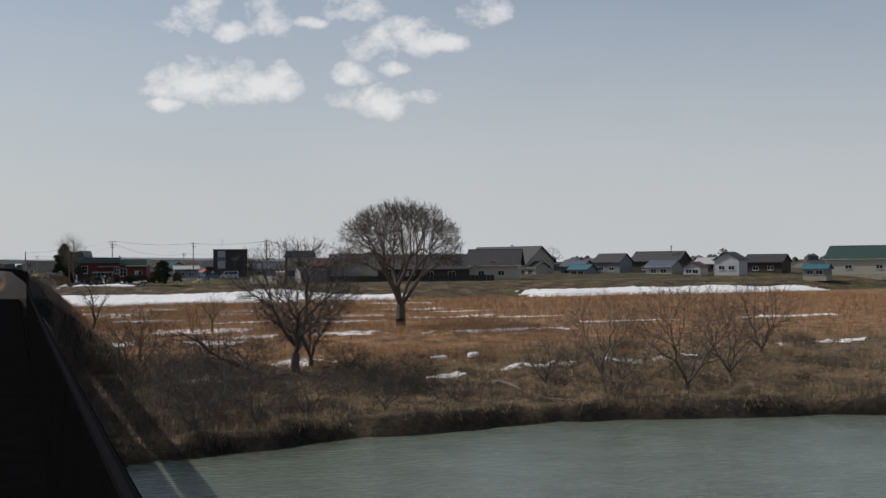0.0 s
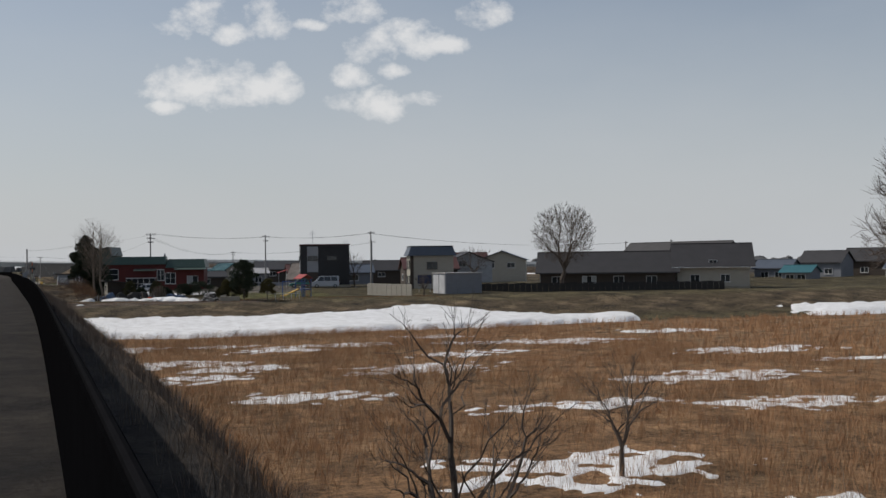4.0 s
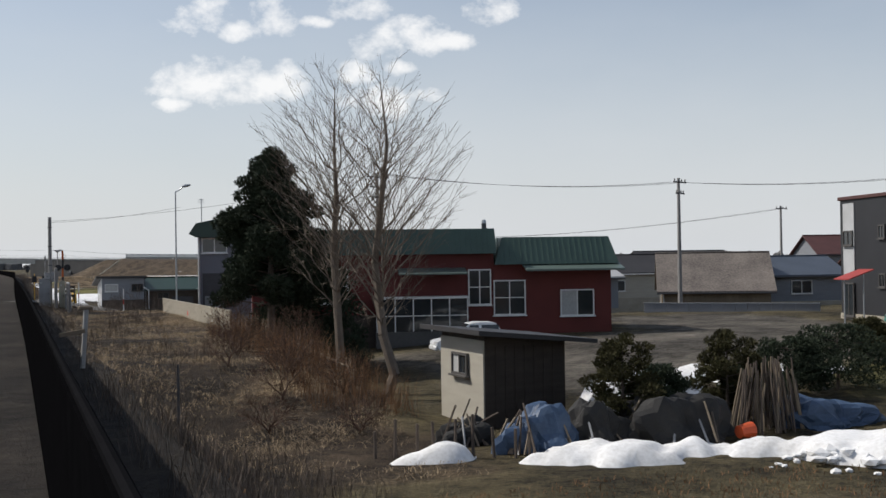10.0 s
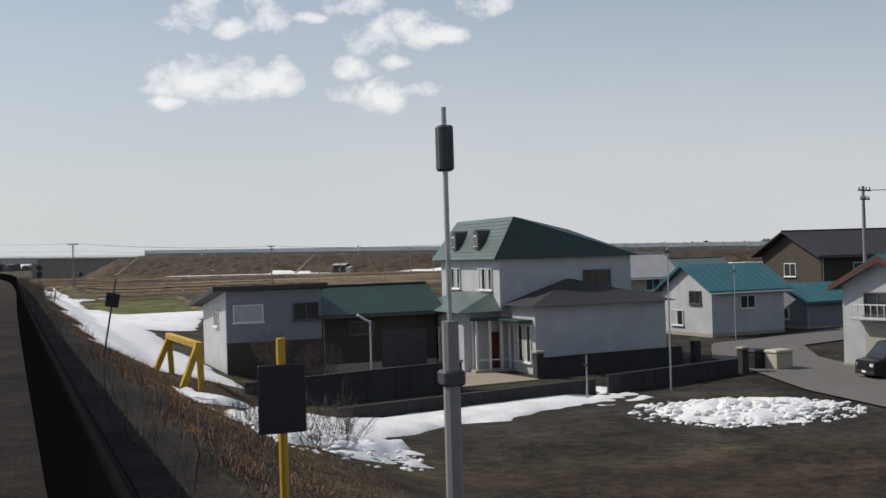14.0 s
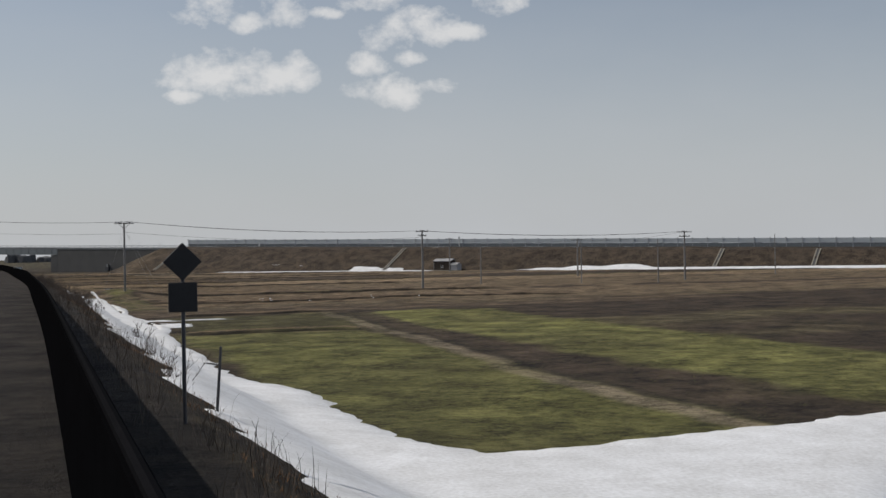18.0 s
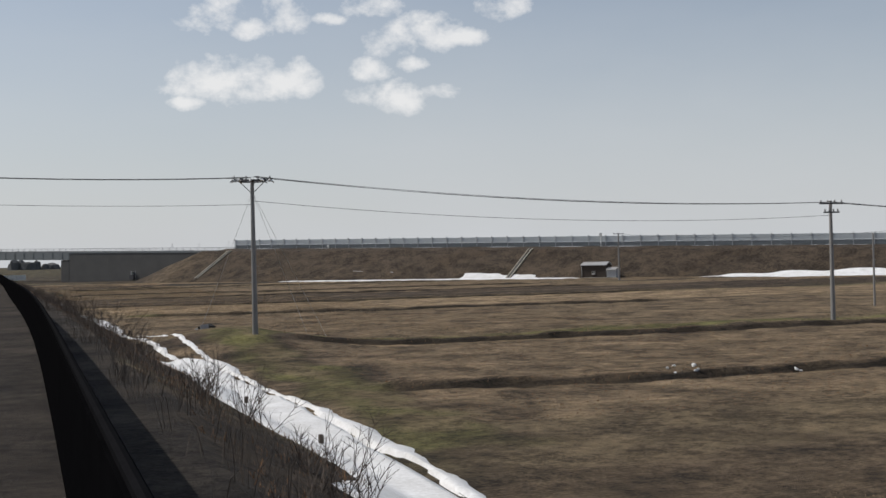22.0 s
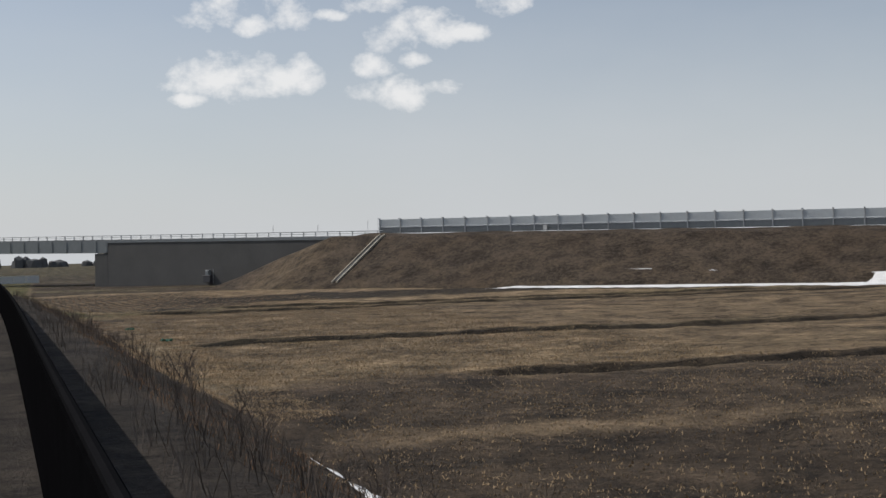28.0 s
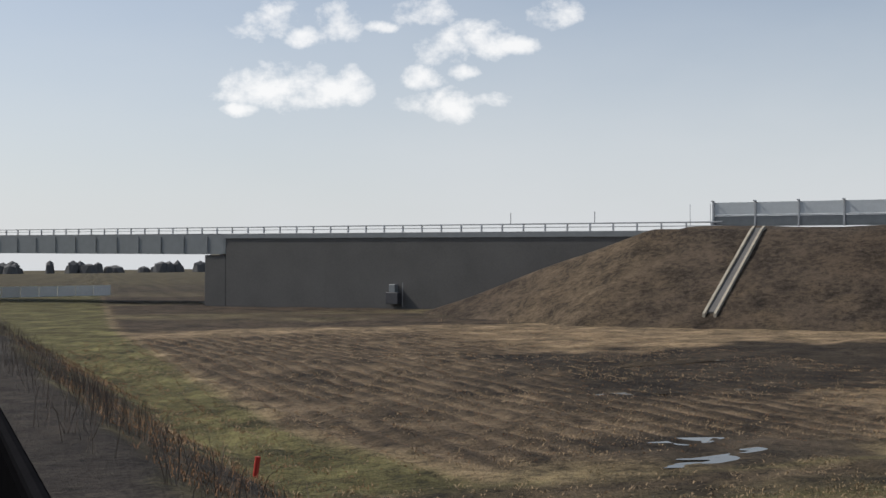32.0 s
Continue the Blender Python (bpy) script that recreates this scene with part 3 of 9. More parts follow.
snow("snow_heap", 10, 28, 248, 262, lambda x, y: np.maximum.reduce([
    0.55 * tilted(x, y, 14.2, 258.3, 2.0, 1.1, -0.15), 0.3 * tilted(x, y, 17.6, 258.0, 3.2, 0.8, -0.2),
    1.2 * tilted(x, y, 21.0, 256.0, 3.2, 1.7, -0.6), 0.7 * tilted(x, y, 23.2, 253.2, 2.3, 1.1, -0.9)]), 0.55, 0.14, "long heap of old snow beside a track", 0.10)
for px, py, rx, ry, th, lab in ((27.0, 268.4, 3.0, 1.0, 0.3, "snow left under garden shrubs"), (22, 264.6, 3.0, 0.7, 0.25, "snow left behind garden shrubs"), (19.8, 266.4, 2.3, 2.0, 1.0, "high heap of cleared snow beside a hut"),
                                (10.5, 260.0, 1.3, 0.6, 0.4, "strip of melting snow"), (8.6, 246.6, 0.6, 0.25, 0.05, "thin scrap of melting snow"), (24.0, 270.5, 2.6, 0.9, 0.3, "thin strip of snow on a gravel yard"),
                                (28.0, 364.8, 3.9, 3.0, 0.32, "broken heap of cleared snow beside a road"),
                                (9.6, 362.5, 3.0, 4.6, 0.3, "melting snow below the railway bank"), (17.6, 383.3, 2.8, 0.9, 0.55, "snow inside a garden wall"), (5.5, 368, 2.6, 2.2, 0.25, "thin snow behind a yellow stand")):
    snow("snow_heap", px - rx * 1.5, px + rx * 1.5, py - ry * 1.6, py + ry * 1.6,
         lambda x, y: 0.9 * (1 - ((x - px) / rx) ** 2 - ((y - py) / ry) ** 2) + 0.25 * wobble(x, y, 1.2, px), th, 0.22, lab, 0.16)
snow("snow_strip", 9, 27, 362, 377, lambda x, y: np.minimum(y - (364.0 + 0.40 * (x - 9.5)) - 0.5 * wobble(x, y, 2.5, 4), 369.9 + 0.30 * (x - 12) - y) * 0.7 * (1 - smooth(22, 25.5, x)), 0.25, 0.25, "melting strip of snow along a dark kerb wall")
# along the railway beyond the town
snow("snow_sheet", 2, 48, 374, 470, lambda x, y: np.maximum.reduce([
    np.minimum(np.minimum(x - 3.5 + 0.6 * wobble(x, y, 3, 8), np.interp(y, [430, 441, 445, 455, 458, 462, 470], [10.6, 10.2, 9.2, 9.6, 9.4, 8.3, 7.9]) + 0.35 * wobble(x, y, 5, 1) - x), np.minimum(y - 379, 470 - y)) * 0.6,
    np.minimum(np.minimum(x - 5.0, 24 + 1.5 * wobble(x, y, 4, 2) - x), np.minimum(np.maximum(y - 432.5 - 0.8 * (x - 16), 15.3 - x + 0.8 * wobble(x, y, 3, 1)), np.minimum(y - 423, 441 + 0.10 * (x - 14) - y))) * 0.6,
    np.minimum(np.minimum(x - 21, 46 - x), np.minimum(y - 431 - 0.32 * (x - 22), 442 + 0.22 * (x - 22) - y)) * 0.6]), 0.3, 0.45,
    "broad sheet of old snow between railway bank and field", rag=0.5)
STRIP_Y = [468, 480, 497, 507, 512, 518, 521, 524, 528, 534, 541, 548, 556, 570, 582, 590, 598, 606, 613, 619, 625, 636, 652]
STRIP_L = [3.7, 3.5, 4.4, 4.4, 4.3, 4.0, 5.6, 5.6, 5.2, 4.5, 4.7, 5.0, 4.6, 3.9, 2.7, 2.5, 2.4, 2.2, 1.8, 1.4, 1.0, 1.5, 1.5]
STRIP_R = [7.9, 7.6, 8.6, 8.2, 8.2, 7.6, 7.7, 7.9, 8.2, 8.2, 7.6, 7.5, 7.4, 6.6, 4.9, 4.9, 4.7, 4.0, 3.2, 2.6, 2.4, 2.1, 1.0]


def strip_edge(x, y):
    left, right = np.interp(y, STRIP_Y, STRIP_L), np.interp(y, STRIP_Y, STRIP_R)
    body = 1.3 * np.minimum(x - left - 0.3 * wobble(x, y, 4, 3), right + 0.25 * wobble(x, y, 3, 6) - x) + 0.18
    body = body - 4 * smooth(553, 558, y) * (1 - smooth(578, 583, y))
    inner = 0.34 - 1.4 * np.abs(x - np.interp(y, [550, 558, 570, 578, 584], [6.0, 5.5, 5.2, 4.7, 4.0]) - 0.1 * wobble(x, y, 2, 1)) - 2 * (np.abs(y - 567) > 17)
    outer = 0.30 - 1.4 * np.abs(x - np.interp(y, [550, 566, 573.5, 577], [7.2, 6.9, 6.4, 5.6]) - 0.1 * wobble(x, y, 2, 5)) - 2 * (np.abs(y - 563) > 14)
    # a narrow rut of bare ground near the outer edge
    rut = np.abs(x - np.interp(y, [492, 497, 510, 521, 531, 540, 556], [7.8, 7.9, 8.0, 7.2, 7.4, 7.3, 6.7]) - 0.12 * wobble(x * 0, y, 1.5, 3))
    body = body - np.maximum(0, 0.16 + 0.1 * wobble(x * 0, y, 3, 9) - rut) * 16 * smooth(492, 497, y)
    return np.maximum.reduce([body, inner, outer]) + 0.15 * wobble(0 * x, y, 6, 2) * smooth(556, 580, y)


snow("snow_sheet", 0, 11, 468, 646, strip_edge, 0.2, 0.16, "strip of old snow along the foot of the railway bank", rag=0.35)
for px, py, rx, ry in ((9.2, 499.5, 1.6, 2.6), (9.4, 507.4, 2.4, 1.2), (12.6, 508.2, 2.2, 0.5)):
    snow("snow_patch", px - rx * 1.5, px + rx * 1.5, py - ry * 1.6, py + ry * 1.6, lambda x, y: 0.7 * (1 - ((x - px) / rx) ** 2 - ((y - py) / ry) ** 2) + 0.3 * wobble(x, y, 1.6, px), 0.12, 0.4, "thin snow and meltwater beside a field ditch")

# ---- building materials ----
white_paint = material("white_paint", (0.46, 0.47, 0.48), 0.6, 0.12, 0.9, 20, 0.1, tint=(0.34, 0.34, 0.34))
cream_siding = material("cream_siding", (0.38, 0.35, 0.29), 0.65, 0.14, 0.8, 18, 0.12, streak=6)
grey_siding = material("grey_siding", (0.20, 0.21, 0.23), 0.65, 0.15, 0.8, 18, 0.12, streak=6)
mauve_siding = material("mauve_siding", (0.155, 0.16, 0.185), 0.7, 0.10, 0.5, 22, 0.08)
black_siding = material("black_siding", (0.022, 0.022, 0.025), 0.5, 0.3, 0.7, 20, 0.15)
# one red wall in two tones: front as in shade, end as in sun
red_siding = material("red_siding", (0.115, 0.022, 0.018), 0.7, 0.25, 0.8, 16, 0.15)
sunlit_red_wall = material("sunlit_red_wall", (0.34, 0.068, 0.034), 0.75, 0.15, 0.7, 24, 0.1)
brown_board = material("brown_board", (0.062, 0.048, 0.038), 0.8, 0.35, 1.2, 16, 0.25, streak=5)
old_wood = material("old_wood", (0.20, 0.16, 0.115), 0.85, 0.35, 1.5, 20, 0.3, streak=0.2)
green_roof = material("green_roof", (0.022, 0.048, 0.038), 0.42, 0.25, 0.6, 12, 0.05, spec=0.5)
# also stands in for the green roof's sunlit tone on track-facing slopes
pale_green_roof = material("pale_green_roof", (0.10, 0.135, 0.12), 0.38, 0.2, 0.6, 12, 0.05, spec=0.5)
teal_roof = material("teal_roof", (0.03, 0.12, 0.14), 0.45, 0.25, 0.5, 12, 0.05, spec=0.5)
dark_roof = material("dark_roof", (0.036, 0.034, 0.035), 0.6, 0.3, 0.6, 14, 0.12)
navy_roof = material("navy_roof", (0.075, 0.09, 0.115), 0.45, 0.25, 0.6, 14, 0.08)
tin_roof = material("tin_roof", (0.40, 0.41, 0.42), 0.45, 0.2, 0.7, 12, 0.08, metal=0.2, tint=(0.38, 0.34, 0.30))
rust_roof = material("rust_roof", (0.085, 0.034, 0.030), 0.6, 0.3, 0.6, 12, 0.08)
concrete = material("concrete", (0.36, 0.325, 0.26), 0.85, 0.22, 0.8, 16, 0.2, tint=(0.22, 0.195, 0.15))
dark_concrete = material("dark_concrete", (0.10, 0.097, 0.093), 0.85, 0.2, 0.25, 8, 0.12)
asphalt = material("asphalt", (0.125, 0.117, 0.107), 0.9, 0.2, 0.5, 30, 0.2)
steel = material("galvanised_steel", (0.42, 0.43, 0.44), 0.45, 0.2, 1.5, 18, 0.05, metal=0.6)
dark_steel = material("dark_steel", (0.06, 0.06, 0.065), 0.6, 0.25, 2, 18, 0.1)
pole_concrete = material("pole_concrete", (0.24, 0.23, 0.22), 0.8, 0.15, 1.0, 14, 0.1)
cable_black = material("cable_black", (0.03, 0.03, 0.03), 0.7, 0.1)
yellow_paint = material("yellow_paint", (0.62, 0.40, 0.03), 0.6, 0.25, 2.5, 18, 0.15, tint=(0.30, 0.15, 0.03))
frame_white = material("window_frame_white", (0.66, 0.66, 0.64), 0.5, 0.1, 2, 20, 0.0)
frame_dark = material("window_frame_dark", (0.08, 0.075, 0.07), 0.5, 0.1, 2, 20, 0.0)
curtain = material("curtain", (0.40, 0.40, 0.39), 0.9, 0.2, 3, 10, 0.1)
glass = material("window_glass", (0.025, 0.03, 0.034), 0.08, 0.3, 0.8, 2, 0.0, spec=0.7)
bark = material("bark", (0.105, 0.082, 0.066), 0.9, 0.3, 3, 25, 0.3)
pale_twig = material("pale_twig", (0.165, 0.132, 0.103), 0.9, 0.3, 3, 25, 0.2)
needles = material("needles", (0.030, 0.042, 0.022), 0.95, 0.4, 2, 12, 0.1)
yew = material("yellow_green_leaves", (0.10, 0.085, 0.025), 0.8, 0.4, 2, 12, 0.1)
reed_mat = material("dead_reed", (0.40, 0.225, 0.115), 0.9, 0.3, 0.25, 3, 0.0)
dead_grass = material("dead_grass", (0.215, 0.115, 0.055), 0.9, 0.35, 0.3, 3, 0.0)
straw_mat = material("pale_straw", (0.33, 0.235, 0.135), 0.9, 0.3, 0.4, 3, 0.0)
stone_mat = material("field_stone", (0.28, 0.27, 0.26), 0.85, 0.4, 1.6, 14, 0.3)
car_white = material("white_car_paint", (0.72, 0.73, 0.74), 0.25, 0.05, 1, 8, 0.0, spec=0.6)
car_black = material("black_car_paint", (0.02, 0.02, 0.022), 0.2, 0.1, 1, 8, 0.0, spec=0.6)
tyre_mat = material("tyre_rubber", (0.02, 0.02, 0.02), 0.8, 0.2, 4, 20, 0.1)


# ---- parts of buildings ----
def window(parent, face, u, z, w, h, at, frame=None, panes=2, lit=False, bars=0):
    """A framed window on a wall: face S looks to -y, W to -x, N to +y, E to +x; at is the wall's plane, u and z its centre."""
    fm = frame or frame_white
    turn = {"S": 0, "W": -90, "N": 180, "E": 90}[face]
    if face in "SN":
        m = pose(u, at, z, 0, 0, turn)
    else:
        m = pose(at, u, z, 0, 0, turn)
    bm = bmesh.new()
    t, d = 0.07, 0.09
    for x0, x1, z0, z1 in ((-w / 2, w / 2, h / 2 - t, h / 2), (-w / 2, w / 2, -h / 2, -h / 2 + t), (-w / 2, -w / 2 + t, -h / 2 + t, h / 2 - t), (w / 2 - t, w / 2, -h / 2 + t, h / 2 - t)):
        box(x0, x1, -d, 0.02, z0, z1, bm)
    bmesh.ops.transform(bm, matrix=m, verts=bm.verts)
    win = part("window", bm, fm, parent)
    for k in range(1, panes):
        x = -w / 2 + w * k / panes
        part("mullion", box(x - 0.03, x + 0.03, -d + 0.01, 0.02, -h / 2 + t, h / 2 - t, m=m), fm, win)
    for k in range(bars):
        zz = -h / 2 + h * (k + 1) / (bars + 1)
        part("glazing_bar", box(-w / 2 + t, w / 2 - t, -d + 0.015, 0.018, zz - 0.025, zz + 0.025, m=m), fm, win)
    for k in range(panes):
        a, b = -w / 2 + w * k / panes + 0.03, -w / 2 + w * (k + 1) / panes - 0.03
        part("pane", box(a, b, -0.045, -0.03, -h / 2 + t, h / 2 - t, m=m), curtain if lit and k % 2 == 0 else glass, win)
    part("window_sill", box(-w / 2 - 0.06, w / 2 + 0.06, -0.16, 0.0, -h / 2 - 0.06, -h / 2, m=m), fm, win)
    return win


def gable_walls(w, d, h, rise, ridge, off=0.0):
    """Walls up to the roof's underside; ridge along x or y, off shifts it sideways."""
    if ridge == "y":
        return solid([(0, 0), (w, 0), (w, h), (w / 2 + off, h + rise), (0, h)], 0, d)
    return solid([(0, 0), (d, 0), (d, h), (d / 2 + off, h + rise), (0, h)], 0, w, axis="x")


def gable_roof(w, d, h, rise, ridge, over=0.45, thick=0.14, off=0.0):
    span = w if ridge == "y" else d
    length = d if ridge == "y" else w
    mid = span / 2 + off
    ka, kb = rise / mid, rise / (span - mid)
    pts = [(-over, h - over * ka + 0.03), (mid, h + rise + 0.03), (span + over, h - over * kb + 0.03),
           (span + over, h - over * kb + 0.03 + thick), (mid, h + rise + 0.03 + thick), (-over, h - over * ka + 0.03 + thick)]
    return solid(pts, -over, length + over, axis="y" if ridge == "y" else "x")


def seams(w, d, h, rise, ridge, over=0.45, thick=0.14, gap=0.5, off=0.0):
    """Raised ribs that run down both slopes of a metal roof."""
    bm = bmesh.new()
    span, length = (w, d) if ridge == "y" else (d, w)
    mid = span / 2 + off
    n = int((length + 2 * over) / gap)
    for i in range(n + 1):
        p = -over + (length + 2 * over) * i / n
        for a, za, b, zb in ((-over, h - over * rise / mid, mid, h + rise), (span + over, h - over * rise / (span - mid), mid, h + rise)):
            za, zb = za + 0.03 + thick, zb + 0.03 + thick
            pts = [(a, za), (b, zb), (b, zb + 0.045), (a, za + 0.045)]
            solid(pts, p - 0.02, p + 0.02, bm, axis="y" if ridge == "y" else "x")
    return bm


def house(name, x, y, z, yaw, w, d, h, rise, ridge, wall, roof, label, windows=(), over=0.45, ribs=0.0, off=0.0, category="house", foot=0.35, group="houses of the town"):
    """A house with gabled roof; its corner nearest the line and the start of the clip stands at x, y."""
    ob = empty(name, x, y, z, yaw, label, category, group)
    part("wall", gable_walls(w, d, h, rise, ridge, off), wall, ob)
    part("foundation", box(-0.04, w + 0.04, -0.04, d + 0.04, -1.2, foot, bevel=0.02), concrete, ob)
    part("roof", gable_roof(w, d, h, rise, ridge, over, off=off), roof, ob)
    if ribs:
        part("roof_seams", seams(w, d, h, rise, ridge, over, gap=ribs, off=off), roof, ob)
    else:
        span = w if ridge == "y" else d
        mid = span / 2 + off
        cap = box(mid - 0.12, mid + 0.12, -over, d + over, h + rise + 0.14, h + rise + 0.24, bevel=0.03) if ridge == "y" else box(-over, w + over, mid - 0.12, mid + 0.12, h + rise + 0.14, h + rise + 0.24, bevel=0.03)
        part("ridge_cap", cap, roof, ob)
    for face, u, zz, ww, hh, *more in windows:
        at = {"S": 0.0, "W": 0.0, "N": d, "E": w}[face]
        window(ob, face, u, zz, ww, hh, at, *more)
    # eaves gutter and a down pipe
    if ridge == "x":
        part("gutter", box(-over, w + over, -over - 0.1, -over + 0.02, h - over * rise / (d / 2 + off) - 0.06, h - over * rise / (d / 2 + off) + 0.05, bevel=0.02), frame_white if wall in (white_paint, cream_siding) else dark_steel, ob)
        part("down_pipe", rod((0.12, -0.08, 0.0), (0.12, -0.08, h - 0.2), 0.04, sides=6), steel, ob)
    else:
        part("gutter", box(-over - 0.1, -over + 0.02, -over, d + over, h - over * rise / (w / 2 + off) - 0.06, h - over * rise / (w / 2 + off) + 0.05, bevel=0.02), frame_white if wall in (white_paint, cream_siding) else dark_steel, ob)
        part("down_pipe", rod((-0.08, 0.12, 0.0), (-0.08, 0.12, h - 0.2), 0.04, sides=6), steel, ob)
    return ob


def bands(ob, w, d, h, step, mat):
    """Fine raised laps of horizontal siding on the two seen walls."""
    bm = bmesh.new()
    for i in range(1, int(h / step)):
        box(-0.012, w + 0.012, -0.014, 0.0, i * step - 0.012, i * step + 0.012, bm)
        box(-0.014, 0.0, -0.012, d + 0.012, i * step - 0.012, i * step + 0.012, bm)
    return part("siding_laps", bm, mat, ob)


# ---- expressway on its bank ----
AX, AY, AYAW = 48.9, 798.6, -48.77
way_ob = empty("expressway", AX, AY, 0, AYAW, "high expressway bank of brown grass with a noise barrier", "expressway", kind="structure")


def deck(s):
    return 8.25 - 0.0172 * s


def bank_z(s, n):
    side = np.maximum(0, -n - 11.5)
    z = deck(s) - 0.45 * smooth(-1, -8, n) - 0.52 * side - 0.34 * np.maximum(0, -s - 2) - 0.5 * np.maximum(0, n - 14)
    return np.maximum(z + 0.12 * wobble(s, n, 3.5, 1.0), -2.5)


def bank_cover(s, n):
    c = np.zeros(s.shape + (3,)) + np.array((0.072, 0.054, 0.038))
    v, f = wobble(s, n, 4.0, 2.0), wobble(s, n, 1.3, 3.0)
    c = blend(c, SOIL * 1.3, smooth(0.0, 0.8, v) * 0.7)
    c = blend(c, STRAW * 0.5, smooth(0.1, 0.9, f) * smooth(0, 14, -n - 14) * 0.6)
    c = blend(c, STRAW * 0.5, smooth(-12, -2, -np.abs(s + 6)) * 0.45)
    return np.clip(c, 0.01, 0.9)


sheet("bank", steps((-40, 30, 0.8), (30, 140, 1.6), (140, 700, 8)), steps((-36, 0, 0.8), (0, 15, 7.5), (15, 40, 8)), bank_z, earth, bank_cover, way_ob)
panel_clear = material("clear_panel", (0.50, 0.53, 0.54), 0.25, 0.1, 1.0, 10, 0.0, spec=0.5)
panel_grey = material("grey_panel", (0.20, 0.215, 0.22), 0.5, 0.15, 1.0, 10, 0.0)
barrier = empty("noise_barrier", AX, AY, 0, AYAW, "grey steel noise barrier with pale clear panels along a road", "barrier", kind="structure")
NB = 75
post_me = box(-0.09, 0.09, -0.12, 0.12, 0, 2.45, bevel=0.015)
arm = box(-0.07, 0.07, -0.55, -0.1, 2.36, 2.48, post_me)
post0 = part("post", post_me, steel, barrier)
clear0 = part("panel", box(0.1, 3.9, -0.03, 0.03, 1.15, 2.3), panel_clear, barrier)
solid_bm = box(0.1, 3.9, -0.05, 0.05, 0.05, 1.0, bevel=0.01)
for zz in (0.3, 0.55, 0.8):
    box(0.1, 3.9, -0.075, 0.05, zz - 0.03, zz + 0.03, solid_bm)
low0 = part("lower_panel", solid_bm, panel_grey, barrier)
rail0 = part("rail", box(0, 4, -0.1, -0.04, 1.02, 1.12), steel, barrier)
for i in range(NB):
    s = i * 4.0
    for o in (post0, clear0, low0, rail0):
        c = o if i == 0 else o.copy()
        if i:
            scene.collection.objects.link(c)
            c.parent = barrier
        c.matrix_local = Matrix.Translation((s, 0, float(deck(np.array(s))) + 0.02)) @ pose(0, 0, 0, 0, 0.98, 0)
for s in (-2.2, -0.2):
    part("end_post", rod((s, -0.2, deck(np.array(s)) - 0.1), (s, -0.2, deck(np.array(s)) + 2.2), 0.03, sides=5), steel, barrier)

# retaining wall and bridge, on the road's fall
def tilted(name, label, category, group="", kind=""):
    ob = empty(name, AX, AY, 0, AYAW, label, category, group, kind)
    ob.matrix_world = pose(AX, AY, 0, 0, 0.985, AYAW)
    return ob



rwall = tilted("retaining_wall", "long dark grey concrete retaining wall below a road", "wall", kind="structure")
bm = box(-61, 0, -0.9, 1.0, -2.0, 7.35)
part("wall_face", bm, dark_concrete, rwall)
for i in range(4):
    part("wall_panel", box(-60.9 + i * 15.2, -60.9 + i * 15.2 + 15.19, -0.96, -0.9, -1.5, 6.55), dark_concrete, rwall)
part("coping", box(-61.5, 1, -1.0, 1.2, 7.35, 7.95, bevel=0.03), panel_grey, rwall)
part("road_slab", box(-140, 0.5, 1.0, 13, 7.3, 8.0), dark_concrete, rwall)
bridge = tilted("road_bridge", "grey steel girder bridge carrying the expressway", "bridge", kind="structure")
part("girder", box(-140, -61.3, -1.0, -0.6, 5.4, 7.9), panel_grey, bridge)
part("girder", box(-140, -61.3, 11, 11.4, 5.4, 7.9), panel_grey, bridge)
for i in range(20):
    part("stiffener", box(-140 + i * 4, -139.9 + i * 4, -1.1, -1.0, 5.5, 7.6), panel_grey, bridge)
part("abutment", box(-64.5, -61.05, -0.9, 12, -2, 5.3, bevel=0.05), dark_concrete, bridge)
part("end_block", box(-66.0, -61.0, -0.98, 0.5, 5.45, 7.9, bevel=0.03), panel_grey, bridge)
part("bearing_shelf", box(-63.5, -62.0, -1.0, 12.2, 5.3, 5.42), concrete, bridge)
part("pier", box(-128, -125, 2, 9, -2, 5.3, bevel=0.1), concrete, bridge)
prail = tilted("parapet_rail", "low steel parapet rail on a road bridge", "railing", kind="structure")
part("top_rail", rod((-140, -0.9, 8.72), (1, -0.9, 8.72), 0.07, sides=6), steel, prail)
part("lower_rail", rod((-140, -0.9, 8.36), (1, -0.9, 8.36), 0.04, sides=6), steel, prail)
p0 = part("post", box(-0.07, 0.07, -0.95, -0.8, 7.95, 8.75), steel, prail)
for i in range(1, 57):
    c = p0.copy()
    scene.collection.objects.link(c)
    c.parent = prail
    c.matrix_local = Matrix.Translation((-2.5 * i, 0, 0))
for s in (-21.5, -12):
    part("delineator", rod((s, -0.9, 8.7), (s, -0.9, 9.9), 0.05, sides=5), steel, prail)
wbox = tilted("equipment_box", "small dark equipment box at the foot of a retaining wall", "box")
part("cabinet", box(-36.6, -35.0, -1.9, -1.0, 0.0, 1.3, bevel=0.04), dark_steel, wbox)
part("hood", box(-36.3, -35.5, -1.7, -1.0, 1.3, 2.2, bevel=0.04), panel_grey, wbox)
part("post", rod((-34.6, -1.5, -0.2), (-34.6, -1.5, 2.4), 0.04, sides=5), steel, wbox)
